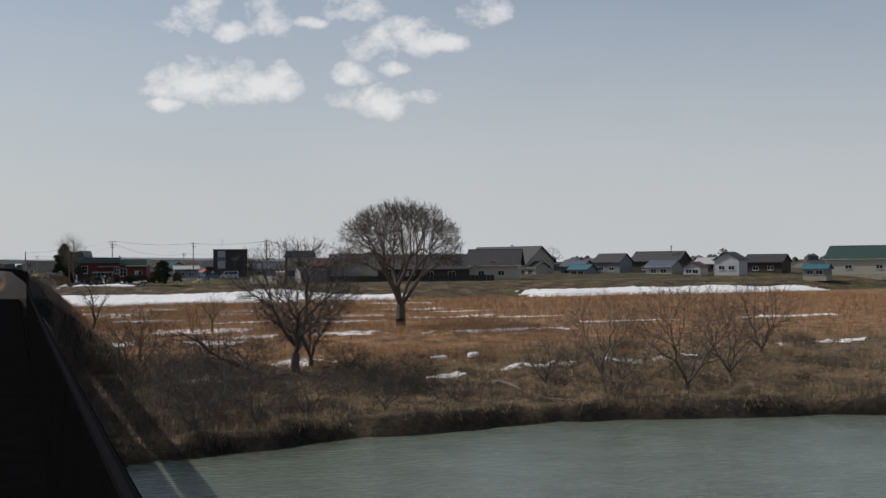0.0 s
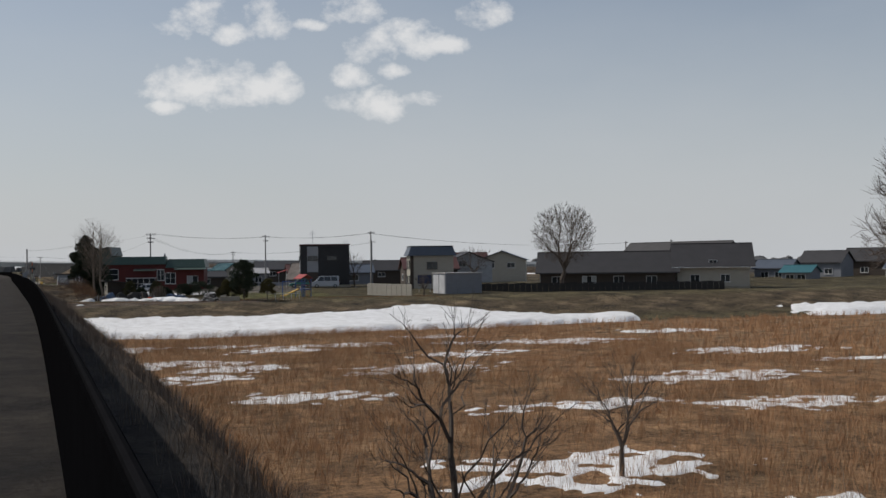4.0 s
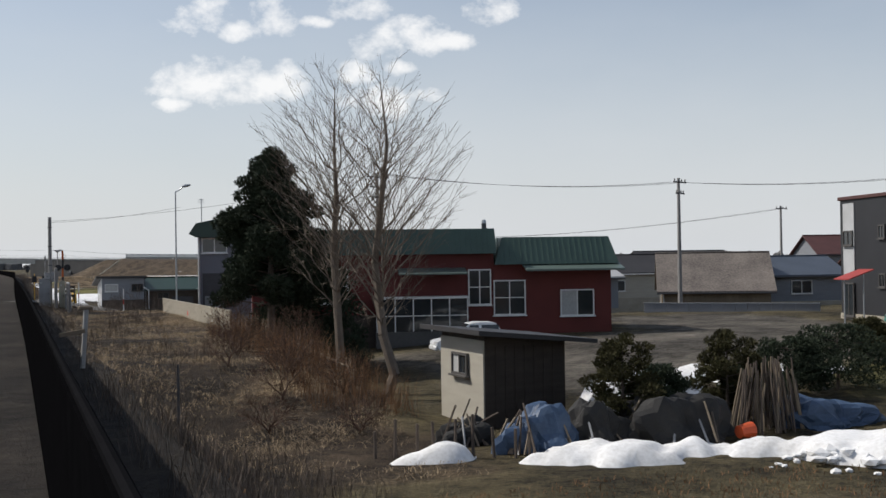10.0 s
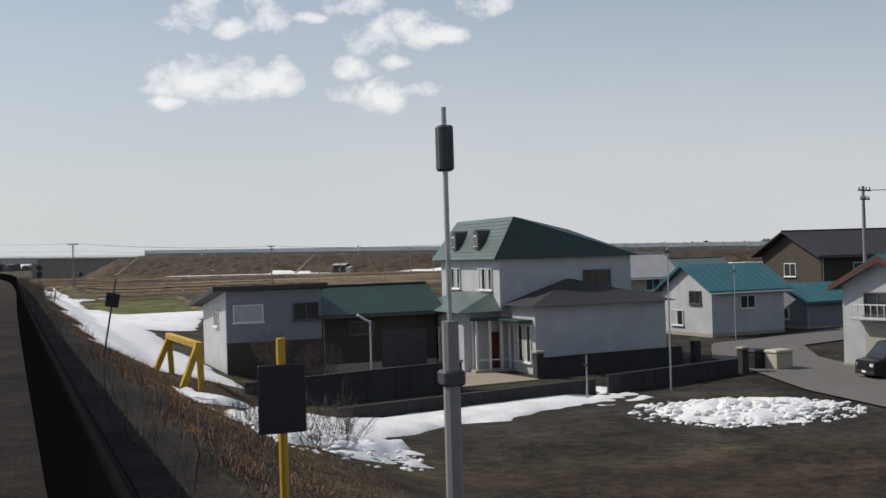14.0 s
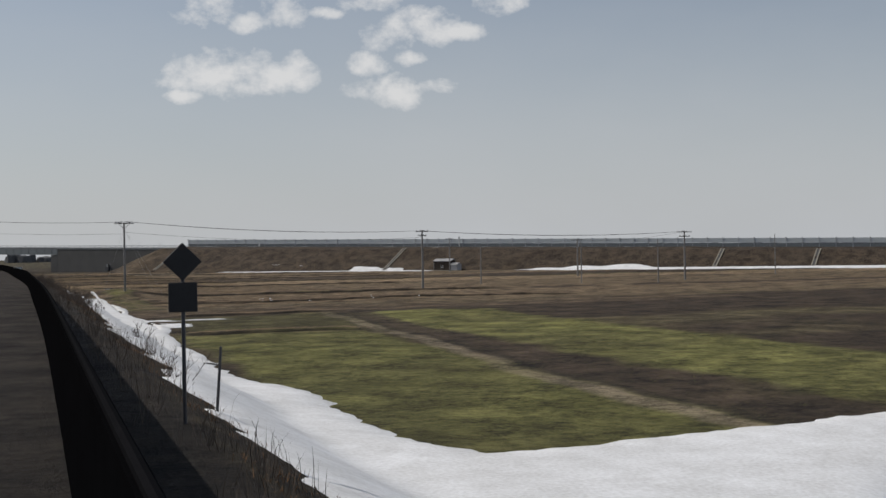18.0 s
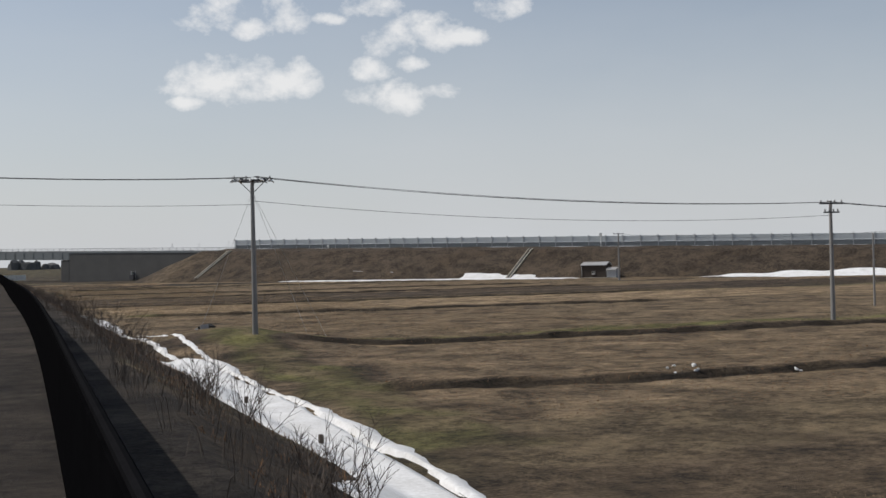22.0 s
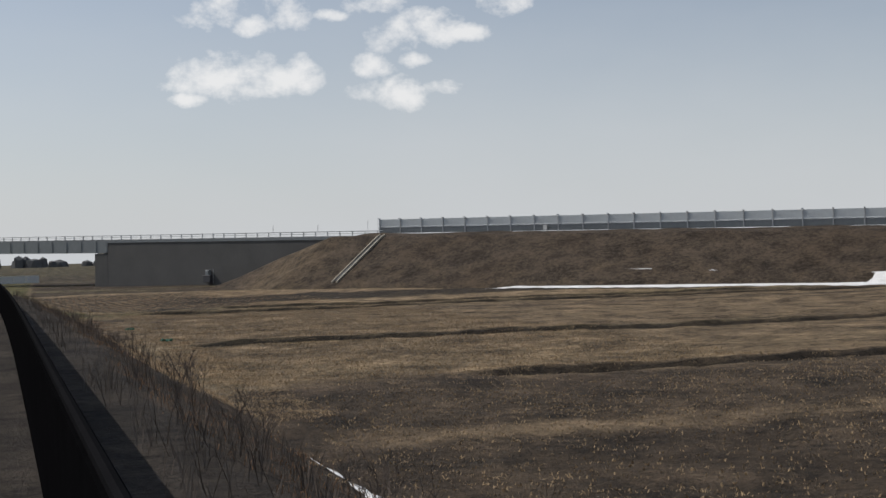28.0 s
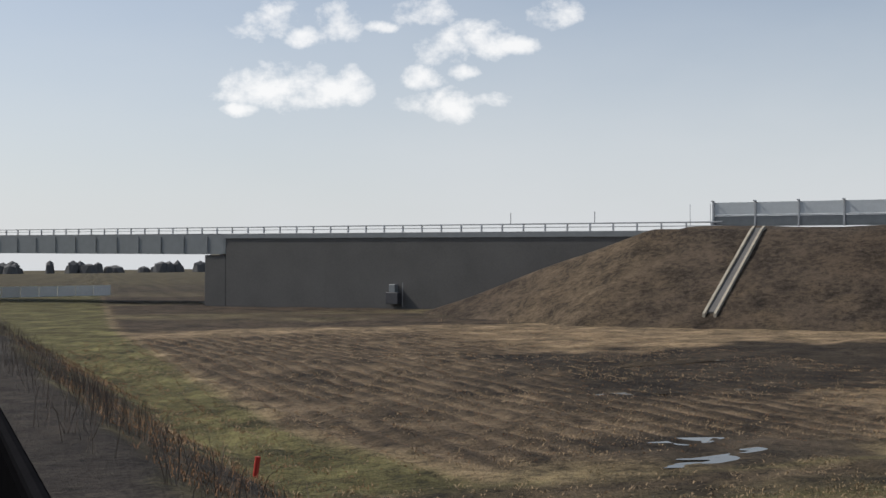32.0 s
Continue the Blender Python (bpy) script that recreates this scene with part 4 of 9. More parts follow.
# stepped drains down the bank
for s in (7.5, 91, 183, 206):
    dr = empty("bank_drain", AX, AY, 0, AYAW, "pale concrete drain that runs down a grassy bank", "drain", "drains on the bank")
    for off in (-0.42, 0.42):
        for k in range(14):
            n0, n1 = -11.2 - k * 0.95, -11.2 - (k + 1) * 0.95 + 0.02
            z0, z1 = float(deck(np.array(s))) - 0.45 - 0.52 * max(0, -n0 - 11.5), float(deck(np.array(s))) - 0.45 - 0.52 * (-n1 - 11.5)
            part("kerb_block", solid([(n0, z0 - 0.2), (n0, z0 + 0.24), (n1, z1 + 0.24), (n1, z1 - 0.2)], s + off - 0.1, s + off + 0.1, axis="x"), concrete, dr)
    part("channel", solid([(-11.4, float(deck(np.array(s))) - 0.7), (-11.4, float(deck(np.array(s))) - 0.38), (-24, float(deck(np.array(s))) - 6.85), (-24, float(deck(np.array(s))) - 7.1)], s - 0.35, s + 0.35, axis="x"), dark_concrete, dr)
# tall road signs seen over the barrier
for s, hgt in ((103, 3.0), (30, 0.9)):
    sg = empty("road_sign", AX, AY, 0, AYAW, "slim pale post with a small sign beside the expressway", "sign")
    part("post", rod((s, -0.4, deck(np.array(s)) - 0.3), (s, -0.4, deck(np.array(s)) + hgt), 0.09, sides=6), frame_white, sg)
    part("plate", box(s - 0.3, s + 0.3, -0.5, -0.42, deck(np.array(s)) + hgt - 0.7, deck(np.array(s)) + hgt), frame_white, sg)


def on_bank(s, n):
    a = radians(AYAW)
    return AX + s * math.cos(a) - n * math.sin(a), AY + s * math.sin(a) + n * math.cos(a)


def bank_snow(s0, s1, n0, n1, step, thick=0.3):
    def z(s, n):
        v = np.minimum(np.minimum(s - s0, s1 - s) * 0.12, np.minimum(n - n0 + 0.6 * wobble(s, n, 7, 2), n1 - n + 1.2 * wobble(s, n, 9, 4))) * 0.5 + 0.2 * wobble(s, n, 2.2, 8)
        return np.maximum(bank_z(s, n), 0.2) + np.where(v > 0, thick * np.tanh(v * 2), np.maximum(v, -0.6))
    ob = sheet("snow_strip", np.arange(s0 - 3, s1 + 3, step), np.arange(n0 - 2, n1 + 2, 0.6), z, snow_mat)
    ob.matrix_world = pose(AX, AY, 0, 0, 0, AYAW)
    return tagged(ob, "long strip of old snow at the foot of a bank", "snow", "snow patches", "stuff")


bank_snow(37, 104, -28.0, -25.0, 1.0, 0.10)
bank_snow(72, 106, -26.0, -24.3, 0.8, 0.14)
bank_snow(80, 98, -23.6, -21.6, 0.7, 0.14)
bank_snow(135, 330, -29, -20, 2.0)
bank_snow(45, 60, -21, -20, 0.6, 0.12)


# ---- far village beyond the levee ----
house("barn", 130.5, 322, 0.6, -70, 27, 11, 4.6, 4.2, "x", cream_siding, dark_roof, "large barn with a dark roof and pale boarded walls", [("S", 4, 2.0, 2.2, 1.4), ("S", 11, 2.2, 6, 1.8, frame_dark, 4), ("S", 21, 2.0, 3, 1.4)], 0.7, category="barn")
house("lean_to", 124.5, 326, 0.6, -70, 7, 5, 3.2, 1.2, "x", cream_siding, dark_roof, "low pale outbuilding beside a barn", [("S", 3.4, 1.4, 3, 2.0)], 0.3, category="outbuilding")
FAR = [("hut", 146, 283, -62, 6, 5, 2.2, 1.2, "x", grey_siding, teal_roof, "small hut with a bright blue metal roof"),
       ("house", 161, 296, -62, 9, 7, 4.2, 2.2, "x", grey_siding, dark_roof, "grey house with a dark roof"),
       ("house", 168, 278, -60, 8, 7, 2.8, 1.6, "x", cream_siding, navy_roof, "low cream house with a slate roof"),
       ("house", 180, 262, -58, 7, 6, 4.6, 1.8, "y", white_paint, dark_roof, "white two-storey house with a dark roof"),
       ("house", 200, 276, -56, 11, 8, 3.8, 2.0, "x", brown_board, dark_roof, "brown farmhouse with a dark roof"),
       ("barn", 206, 248, -56, 20, 11, 4.6, 3.2, "x", cream_siding, green_roof, "long barn with a green metal roof"),
       ("hut", 192, 240, -56, 6, 5, 2.0, 1.0, "x", grey_siding, teal_roof, "small shed with a teal roof"),
       ("house", 152, 300, -62, 8, 6, 3.0, 1.6, "x", grey_siding, navy_roof, "low grey house with a slate roof"),
       ("house", 174, 268, -58, 5, 5, 2.6, 1.2, "y", white_paint, rust_roof, "small white house with a dull red roof"),
       ("house", 188, 284, -58, 10, 7, 3.4, 1.6, "x", brown_board, tin_roof, "brown house with a pale tin roof"),
       ("hut", 212, 262, -56, 7, 6, 2.6, 1.4, "x", brown_board, dark_roof, "low brown shed with a dark roof"),
       ("house", 138, 300, -66, 7, 6, 2.8, 1.5, "x", cream_siding, dark_roof, "small cream house with a dark roof"),
       ("house", 226, 236, -54, 16, 9, 3.2, 2.4, "x", brown_board, rust_roof, "low farmhouse with a red roof"),
       ("barn", 240, 262, -54, 18, 9, 5.0, 2.4, "x", grey_siding, tin_roof, "grey barn with a pale tin roof"),
       ("house", 176, 300, -60, 16, 8, 4.4, 2.6, "x", brown_board, dark_roof, "dark farmhouse with a wide roof")]
for nm, x, y, yaw, w, d, h, rise, ridge, wall, roof, lab in FAR:
    house(nm, x, y, 0.6, yaw, w, d, h, rise, ridge, wall, roof, lab, [("S", w * 0.3, h * 0.5, 1.8, 1.2), ("S", w * 0.7, h * 0.5, 1.8, 1.2), ("W", d * 0.5, h * 0.5, 1.6, 1.2)], 0.5, category="barn" if nm == "barn" else nm)

# ---- first houses behind the levee ----
house("long_house", 85.5, 270, 0.6, -31, 23, 9, 3.2, 3.1, "x", brown_board, dark_roof, "long low dark house with a brown roof behind a fence",
      [("S", 3, 1.6, 1.8, 1.3), ("S", 8.5, 1.6, 2.4, 1.4, frame_white, 3, True), ("S", 13.5, 1.6, 1.8, 1.3), ("S", 19, 1.6, 1.8, 1.3), ("W", 4.5, 1.7, 1.6, 1.3, frame_white, 2, True)], 0.7)
part("gable_boards", solid([(1.6, 3.15), (7.4, 3.15), (4.5, 5.6)], -0.06, -0.01, axis="x"), white_paint, empty("gable_trim", 85.5, 270, 0.6, -31, "white boarded gable of a long dark house", "gable", kind="structure"))
house("gabled_house", 106, 259, 0.6, -31, 12, 9, 4.2, 3.3, "x", cream_siding, dark_roof, "cream gabled house with a steep dark roof", [("S", 3, 1.7, 1.6, 1.3), ("S", 8, 1.7, 1.6, 1.3), ("S", 6, 4.2, 1.4, 1.2), ("W", 4, 1.7, 1.8, 1.3)], 0.9)
house("brown_house", 96, 322, 0.8, -28, 10, 9, 5.2, 1.8, "y", cream_siding, navy_roof, "tan two-storey house with a low gabled roof", [("S", 2.5, 4.0, 1.8, 1.2), ("S", 7, 4.0, 1.8, 1.2), ("W", 4, 4.2, 1.6, 1.4)], 0.6)
fence_mat = material("fence_black", (0.03, 0.028, 0.026), 0.8, 0.3, 1.5, 16, 0.2)
fence = empty("board_fence", 70, 262, 0.5, -20, "dark board fence in front of long houses", "fence", kind="structure")
for i in range(44):
    part("board", box(i * 0.92, i * 0.92 + 0.88, 0, 0.05, -0.2, 1.45 + 0.05 * (i % 3)), fence_mat, fence)

# white house with slate mansard eaves
wh = empty("mansard_house", 62.3, 271.0, 0.8, -13, "pale two-storey house with a dark slate mansard roof", "house", "houses of the town")
part("wall", box(0, 7.2, 0, 6.2, 0, 5.9), cream_siding, wh)
bands(wh, 7.2, 6.2, 5.9, 0.45, cream_siding)
part("foundation", box(-0.04, 7.24, -0.04, 6.24, -1, 0.3), concrete, wh)
bm = bmesh.new()
a = [(-0.5, -0.5, 5.85), (7.7, -0.5, 5.85), (7.7, 6.7, 5.85), (-0.5, 6.7, 5.85)]
b = [(0.1, 0.1, 7.35), (7.1, 0.1, 7.35), (7.1, 6.1, 7.35), (0.1, 6.1, 7.35)]
va, vb = [bm.verts.new(p) for p in a], [bm.verts.new(p) for p in b]
bm.faces.new(va[::-1]), bm.faces.new(vb)
for i in range(4):
    bm.faces.new((va[i], va[(i + 1) % 4], vb[(i + 1) % 4], vb[i]))
part("roof", bm, navy_roof, wh)
part("roof_edge", box(0, 7.2, 0, 6.2, 7.35, 7.5, bevel=0.04), dark_roof, wh)
part("corner_board", box(-0.06, 0.5, -0.06, 0.06, 0.3, 5.85), brown_board, wh)
for f, u, z, w, h in (("W", 1.6, 4.4, 1.5, 1.4), ("W", 4.6, 4.4, 1.5, 1.4), ("W", 1.6, 1.6, 1.6, 1.9), ("W", 4.6, 1.5, 1.6, 2.0), ("S", 3.6, 4.2, 1.8, 1.2)):
    window(wh, f, u, z, w, h, 0.0, frame_dark, 2, f == "W")

# low pale wall and the white shed
gw = empty("garden_wall", 51.6, 260.7, 0.7, -60, "long low cream-coloured block wall", "wall", kind="structure")
for i in range(9):
    part("panel", box(i * 1.0, i * 1.0 + 0.97, 0, 0.15, -0.5, 1.7 - 0.02 * i, bevel=0.015), cream_siding, gw)
ws = empty("shed", 62.4, 255.1, 0.6, 6, "white metal storage shed with a flat roof", "shed", "sheds")
part("wall", box(0, 6.3, 0, 4.4, 0, 3.15, bevel=0.02), grey_siding, ws)
part("roof", box(-0.15, 6.45, -0.15, 4.55, 3.15, 3.3, bevel=0.02), tin_roof, ws)
for y0 in (0.25, 2.3):
    part("sliding_door", box(-0.07, -0.005, y0, y0 + 1.9, 0.1, 2.95, bevel=0.01), white_paint, ws)
bm = bmesh.new()
for i in range(21):
    box(i * 0.3 + 0.05, i * 0.3 + 0.12, -0.03, 0.0, 0.05, 3.1, bm)
part("wall_ribs", bm, grey_siding, ws)

# ---- the black apartment block ----
bb = empty("apartment_block", 47.0, 284.6, 1.5, -12, "black cube-shaped apartment block with pale window strips", "building", "houses of the town")
part("wall", box(0, 8.4, 0, 6.0, 0, 7.2), black_siding, bb)
part("foundation", box(-0.05, 8.45, -0.05, 6.05, -1, 0.35), concrete, bb)
part("parapet", box(-0.12, 8.52, -0.12, 6.12, 7.2, 7.42, bevel=0.03), rust_roof, bb)
part("light_strip", box(1.1, 3.0, -0.05, -0.002, 2.6, 7.0), material("silver_panel", (0.30, 0.30, 0.31), 0.5, 0.1), bb)
part("light_strip", box(-0.05, -0.002, 4.3, 5.6, 2.6, 7.0), white_paint, bb)
for f, u, z, w, h in (("S", 2.05, 5.0, 1.7, 0.75), ("S", 5.4, 5.0, 1.6, 0.7), ("W", 4.95, 4.9, 1.1, 0.9), ("W", 1.2, 5.2, 0.7, 0.8), ("W", 1.2, 2.4, 0.7, 0.8), ("W", 4.9, 1.2, 1.2, 2.0)):
    window(bb, f, u, z, w, h, -0.05 if (f == "S" and u < 3) or (f == "W" and u > 4) else 0.0, frame_dark, 2)
part("entrance_panel", box(1.1, 3.0, -0.05, -0.002, 0.4, 2.55), brown_board, bb)
bm = bmesh.new()
for i in range(28):
    box(3.05 + i * 0.19, 3.08 + i * 0.19, -0.03, 0, 0.4, 7.15, bm)
part("wall_ribs", bm, black_siding, bb)
for x in (7.6, 8.1):
    part("vent_pipe", rod((x, 1.0, 7.3), (x, 1.0, 8.0), 0.05, sides=6), steel, bb)
    part("vent_cap", rod((x, 1.0, 7.95), (x - 0.18, 0.95, 7.9), 0.05, sides=6), steel, bb)
tv = empty("tv_aerial", 49.5, 286, 8.85, 0, "thin television aerial on a roof", "aerial", "aerials")
part("mast", rod((0, 0, 0), (0, 0, 2.6), 0.03, sides=5), steel, tv)
for k in range(4):
    part("rod", rod((-0.5, 0, 1.5 + 0.25 * k), (0.5, 0, 1.5 + 0.25 * k), 0.015, sides=4), steel, tv)

# houses behind the block
house("house", 78, 322, 1.0, -20, 9, 7, 3.4, 1.6, "x", brown_board, rust_roof, "dark house with a rust-red roof", [("S", 3, 1.8, 2, 1.2), ("W", 3, 1.8, 1.6, 1.2)])
house("house", 58, 318, 1.0, -10, 12, 7, 2.7, 1.5, "x", grey_siding, navy_roof, "low grey house with a dark blue roof", [("S", 3, 1.6, 2, 1.2), ("S", 8, 1.6, 2, 1.2)])
house("barn", 52.5, 318, 0.6, -30, 9, 9, 2.0, 3.0, "x", old_wood, material("patched_roof", (0.17, 0.145, 0.125), 0.8, 0.45, 0.5, 6, 0.3, tint=(0.06, 0.05, 0.045)), "old leaning barn with a patched mossy roof", [("W", 4, 1.2, 1.4, 1.0)], category="barn")
house("house", 42.0, 319, 0.8, -5, 6.5, 6, 3.0, 0.9, "x", grey_siding, tin_roof, "grey bungalow with a pale tin roof", [("S", 2, 1.7, 1.5, 1.1), ("S", 4.6, 1.7, 1.4, 1.1)])
house("house", 33.5, 322, 0.8, -5, 7, 6, 2.4, 1.0, "x", brown_board, dark_roof, "low dark house with a flat gabled roof", [("S", 3, 1.5, 2, 1.0)])
house("house", 70, 296, 1.0, -12, 10, 8, 3.4, 2.0, "x", brown_board, rust_roof, "brown house with an orange-red roof", [("S", 3, 1.8, 2, 1.2), ("W", 4, 1.8, 2, 1.2)])
house("house", 80, 300, 1.0, -12, 9, 8, 4.6, 1.8, "y", white_paint, dark_roof, "white two-storey house with an orange awning", [("S", 3, 4.2, 1.4, 1.2), ("W", 2.5, 4.2, 1.0, 1.0), ("W", 5, 1.6, 2, 1.2)])
house("house", 95, 350, 0.8, -15, 14, 8, 4.8, 2.2, "x", grey_siding, rust_roof, "grey house with a dark red roof", [("S", 4, 3.6, 2, 1.2)])
house("house", 60, 345, 0.6, -10, 10, 7, 3.2, 1.8, "x", cream_siding, dark_roof, "cream house with a dark roof", [("S", 3, 1.7, 2, 1.2)])

# ---- long red house with green roofs ----
rh = empty("red_house", 12.45, 293.0, 1.35, -14.5, "long red house with steep green metal eaves, its end wall in a sunlit tone", "house", "houses of the town")


def steep_eave(u0, u1, v0, v1, z0, z1, lean, end):
    """A steep green roof band that leans back all round, open at its right end where another roof follows."""
    bm = bmesh.new()
    lo = [bm.verts.new(q) for q in ((u0, v0, z0), (u1, v0, z0), (u1, v1, z0), (u0, v1, z0))]
    hi = [bm.verts.new(q) for q in ((u0 + lean * 0.6, v0 + lean, z1), (u1 - end, v0 + lean, z1), (u1 - end, v1 - lean, z1), (u0 + lean * 0.6, v1 - lean, z1))]
    bm.faces.new(lo[::-1]), bm.faces.new(hi)
    for i in range(4):
        bm.faces.new((lo[i], lo[(i + 1) % 4], hi[(i + 1) % 4], hi[i]))
    return bm


def eave_ribs(u0, u1, v0, z0, z1, lean, gap=0.3):
    bm = bmesh.new()
    for i in range(int((u1 - u0) / gap)):
        u = u0 + 0.1 + i * gap
        solid([(v0 - 0.03, z0), (v0 + 0.01, z0), (v0 + lean + 0.01, z1), (v0 + lean - 0.03, z1)], u, u + 0.04, bm, axis="x")
    return bm


house_green = material("house_green_metal", (0.052, 0.092, 0.075), 0.45, 0.2, 0.6, 12, 0.05, spec=0.45)
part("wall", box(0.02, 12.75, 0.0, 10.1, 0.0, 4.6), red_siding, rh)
# the end wall's brighter orange is sunlight put into the colour
part("end_wall", solid([(0, 0), (10.1, 0), (10.1, 3.45), (2.4, 5.3), (0.05, 5.3), (0, 4.4)], -0.04, 0.02, axis="x"), sunlit_red_wall, rh)
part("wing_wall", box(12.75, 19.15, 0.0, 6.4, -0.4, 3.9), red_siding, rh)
part("plinth", box(-0.06, 8.4, -0.05, 0.0, -0.9, 1.22), brown_board, rh)
part("plinth", box(-0.07, -0.04, 0.0, 10.1, -0.9, 1.3), material("maroon_plinth", (0.10, 0.032, 0.028), 0.8, 0.2, 0.8, 16, 0.1), rh)
part("roof", solid([(2.0, 5.3), (10.55, 3.28), (10.55, 3.46), (2.0, 5.5)], -0.42, 12.75, axis="x"), house_green, rh)
part("verge_board", solid([(2.2, 5.12), (10.6, 3.14), (10.6, 3.5), (2.2, 5.52)], -0.5, -0.42, axis="x"), house_green, rh)
part("steep_eave", steep_eave(-0.32, 12.85, -0.45, 2.45, 4.38, 5.72, 0.38, 0.05), house_green, rh)
part("eave_ribs", eave_ribs(-0.3, 12.8, -0.45, 4.38, 5.72, 0.38), house_green, rh)
bm = bmesh.new()
for i in range(9):
    v = -0.3 + i * 0.3
    solid([(-0.35, 4.38), (-0.31, 4.38), (-0.08, 5.72), (-0.12, 5.72)], v, v + 0.05, bm)
part("eave_ribs", bm, house_green, rh)
part("wing_eave", steep_eave(12.75, 19.5, -0.45, 6.6, 3.78, 5.25, 0.9, 0.35), house_green, rh)
part("eave_ribs", eave_ribs(12.9, 19.1, -0.45, 3.78, 5.25, 0.9), house_green, rh)
part("awning_roof", solid([(-1.25, 3.42), (0.0, 3.72), (0.0, 3.82), (-1.25, 3.52)], 14.3, 19.6, axis="x"), pale_green_roof, rh)
part("awning_roof", solid([(-1.2, 3.3), (0.0, 3.55), (0.0, 3.65), (-1.2, 3.38)], 7.6, 11.2, axis="x"), pale_green_roof, rh)
porch = part("porch_base", box(6.4, 11.2, -1.1, 0.0, -0.5, 0.35), dark_concrete, rh)
part("porch_head", box(6.35, 11.25, -1.15, 0.0, 2.05, 2.16), frame_white, porch)
for k in range(6):
    part("porch_post", box(6.4 + k * 0.95, 6.46 + k * 0.95, -1.12, -1.06, 0.35, 2.05), frame_white, porch)
for k in range(5):
    part("pane", box(6.47 + k * 0.95, 7.34 + k * 0.95, -1.1, -1.085, 0.36, 2.04), glass, porch)
part("porch_rail", box(6.4, 11.2, -1.13, -1.05, 1.15, 1.2), frame_white, porch)
part("chimney", box(12.35, 12.6, 1.4, 1.65, 5.2, 6.05, bevel=0.03), dark_steel, rh)
part("chimney_cap", rod((12.47, 1.52, 6.05), (12.47, 1.52, 6.25), 0.16, 0.1, sides=8), steel, rh)
for u0, u1, z0, z1, panes, lit, bars in ((11.36, 12.6, 1.64, 3.55, 2, False, 1), (12.72, 14.46, 1.07, 2.95, 2, False, 1), (16.35, 18.2, 0.97, 2.4, 2, True, 0), (2.0, 5.0, 1.85, 3.66, 2, False, 1)):
    window(rh, "S", (u0 + u1) / 2, (z0 + z1) / 2, u1 - u0, z1 - z0, 0.0, frame_white, panes, lit, bars)
# gallery of windows with pasted paper shapes in the sunlit-toned end wall
window(rh, "W", 6.6, 2.25, 1.3, 1.9, -0.04, frame_white, 1, False, 1)
for v in (3.25, 1.65):
    window(rh, "W", v, 3.05, 1.45, 0.34, -0.04, frame_white, 2)
    window(rh, "W", v, 1.62, 1.45, 1.75, -0.04, frame_white, 2, False, 1)
RED, GRN, YEL, WHT = (material("paper_" + n, c, 0.8, 0.05) for n, c in (("red", (0.6, 0.05, 0.04)), ("green", (0.05, 0.3, 0.09)), ("yellow", (0.6, 0.45, 0.08)), ("white", (0.75, 0.75, 0.72))))
rr = random.Random(5)
for u0, u1, z0, z1, n in ((6.15, 7.05, 1.5, 3.0, 16), (2.65, 3.85, 1.75, 2.4, 16), (1.05, 2.25, 1.75, 2.4, 16)):
    for k in range(n):
        u, z, r = rr.uniform(u0, u1), rr.uniform(z0, z1), rr.uniform(0.06, 0.11)
        bm = bmesh.new()
        bmesh.ops.create_cone(bm, cap_ends=True, segments=7, radius1=r, radius2=r * 0.9, depth=0.01, matrix=pose(-0.095, u, z, 0, 90, 0))
        part("paper_shape", bm, rr.choice((RED, GRN, WHT, WHT, YEL)), rh)
for u in (3.25, 1.65):
    part("shelf_box", box(-0.087, -0.072, u - 0.62, u + 0.62, 0.82, 1.15), YEL, rh)

# ---- mauve house with picture frieze ----
mh = empty("mauve_house", 11.75, 306.8, 1.2, -21.4, "grey-mauve two-storey house with a one-sided green roof", "house", "houses of the town")
part("wall", box(0, 5.4, 0, 6.4, 0, 6.0), mauve_siding, mh)
# paler sheet on the track side: its sunlit tone is put into the colour
part("side_wall", box(-0.05, -0.002, 0.0, 6.4, 0, 5.9), white_paint, mh)
bm = bmesh.new()
for i in range(1, 20):
    box(-0.06, -0.05, 0.0, 6.4, i * 0.3 - 0.008, i * 0.3 + 0.008, bm)
part("siding_laps", bm, white_paint, mh)
part("roof", solid([(-0.5, 6.15), (-0.05, 6.72), (5.42, 7.78), (5.9, 6.22), (5.5, 6.0), (-0.1, 5.88)], -0.4, 6.9), green_roof, mh)
# paler strip over the green roof: sunlight painted on the track-facing eave
part("eave", solid([(-0.56, 6.1), (-0.51, 6.1), (-0.06, 6.72), (-0.11, 6.76)], -0.42, 6.92), pale_green_roof, mh)
part("soffit", box(-0.5, -0.08, -0.38, 6.88, 6.04, 6.1), frame_white, mh)
part("verge", solid([(-0.55, 6.1), (-0.05, 6.76), (5.45, 7.84), (5.96, 6.22), (5.5, 5.98), (-0.1, 5.86)], -0.5, -0.4), green_roof, mh)
part("corner_board", box(-0.08, 0.06, -0.06, 0.02, 0, 5.85), white_paint, mh)
window(mh, "S", 0.98, 5.34, 1.62, 0.95, 0.0, frame_white, 2)
window(mh, "W", 2.6, 5.28, 1.3, 1.05, -0.05, frame_white, 2, True)
window(mh, "W", 2.6, 2.24, 1.3, 0.82, -0.05, frame_white, 2, True)
# flat dark sheet on the wall, painted in place of a recess's shade
part("garage_recess", box(0.19, 1.78, -0.03, -0.002, 1.35, 3.58), dark_steel, mh)
part("roller_door", box(0.34, 1.68, -0.09, -0.035, 1.4, 2.14, bevel=0.02), panel_grey, mh)
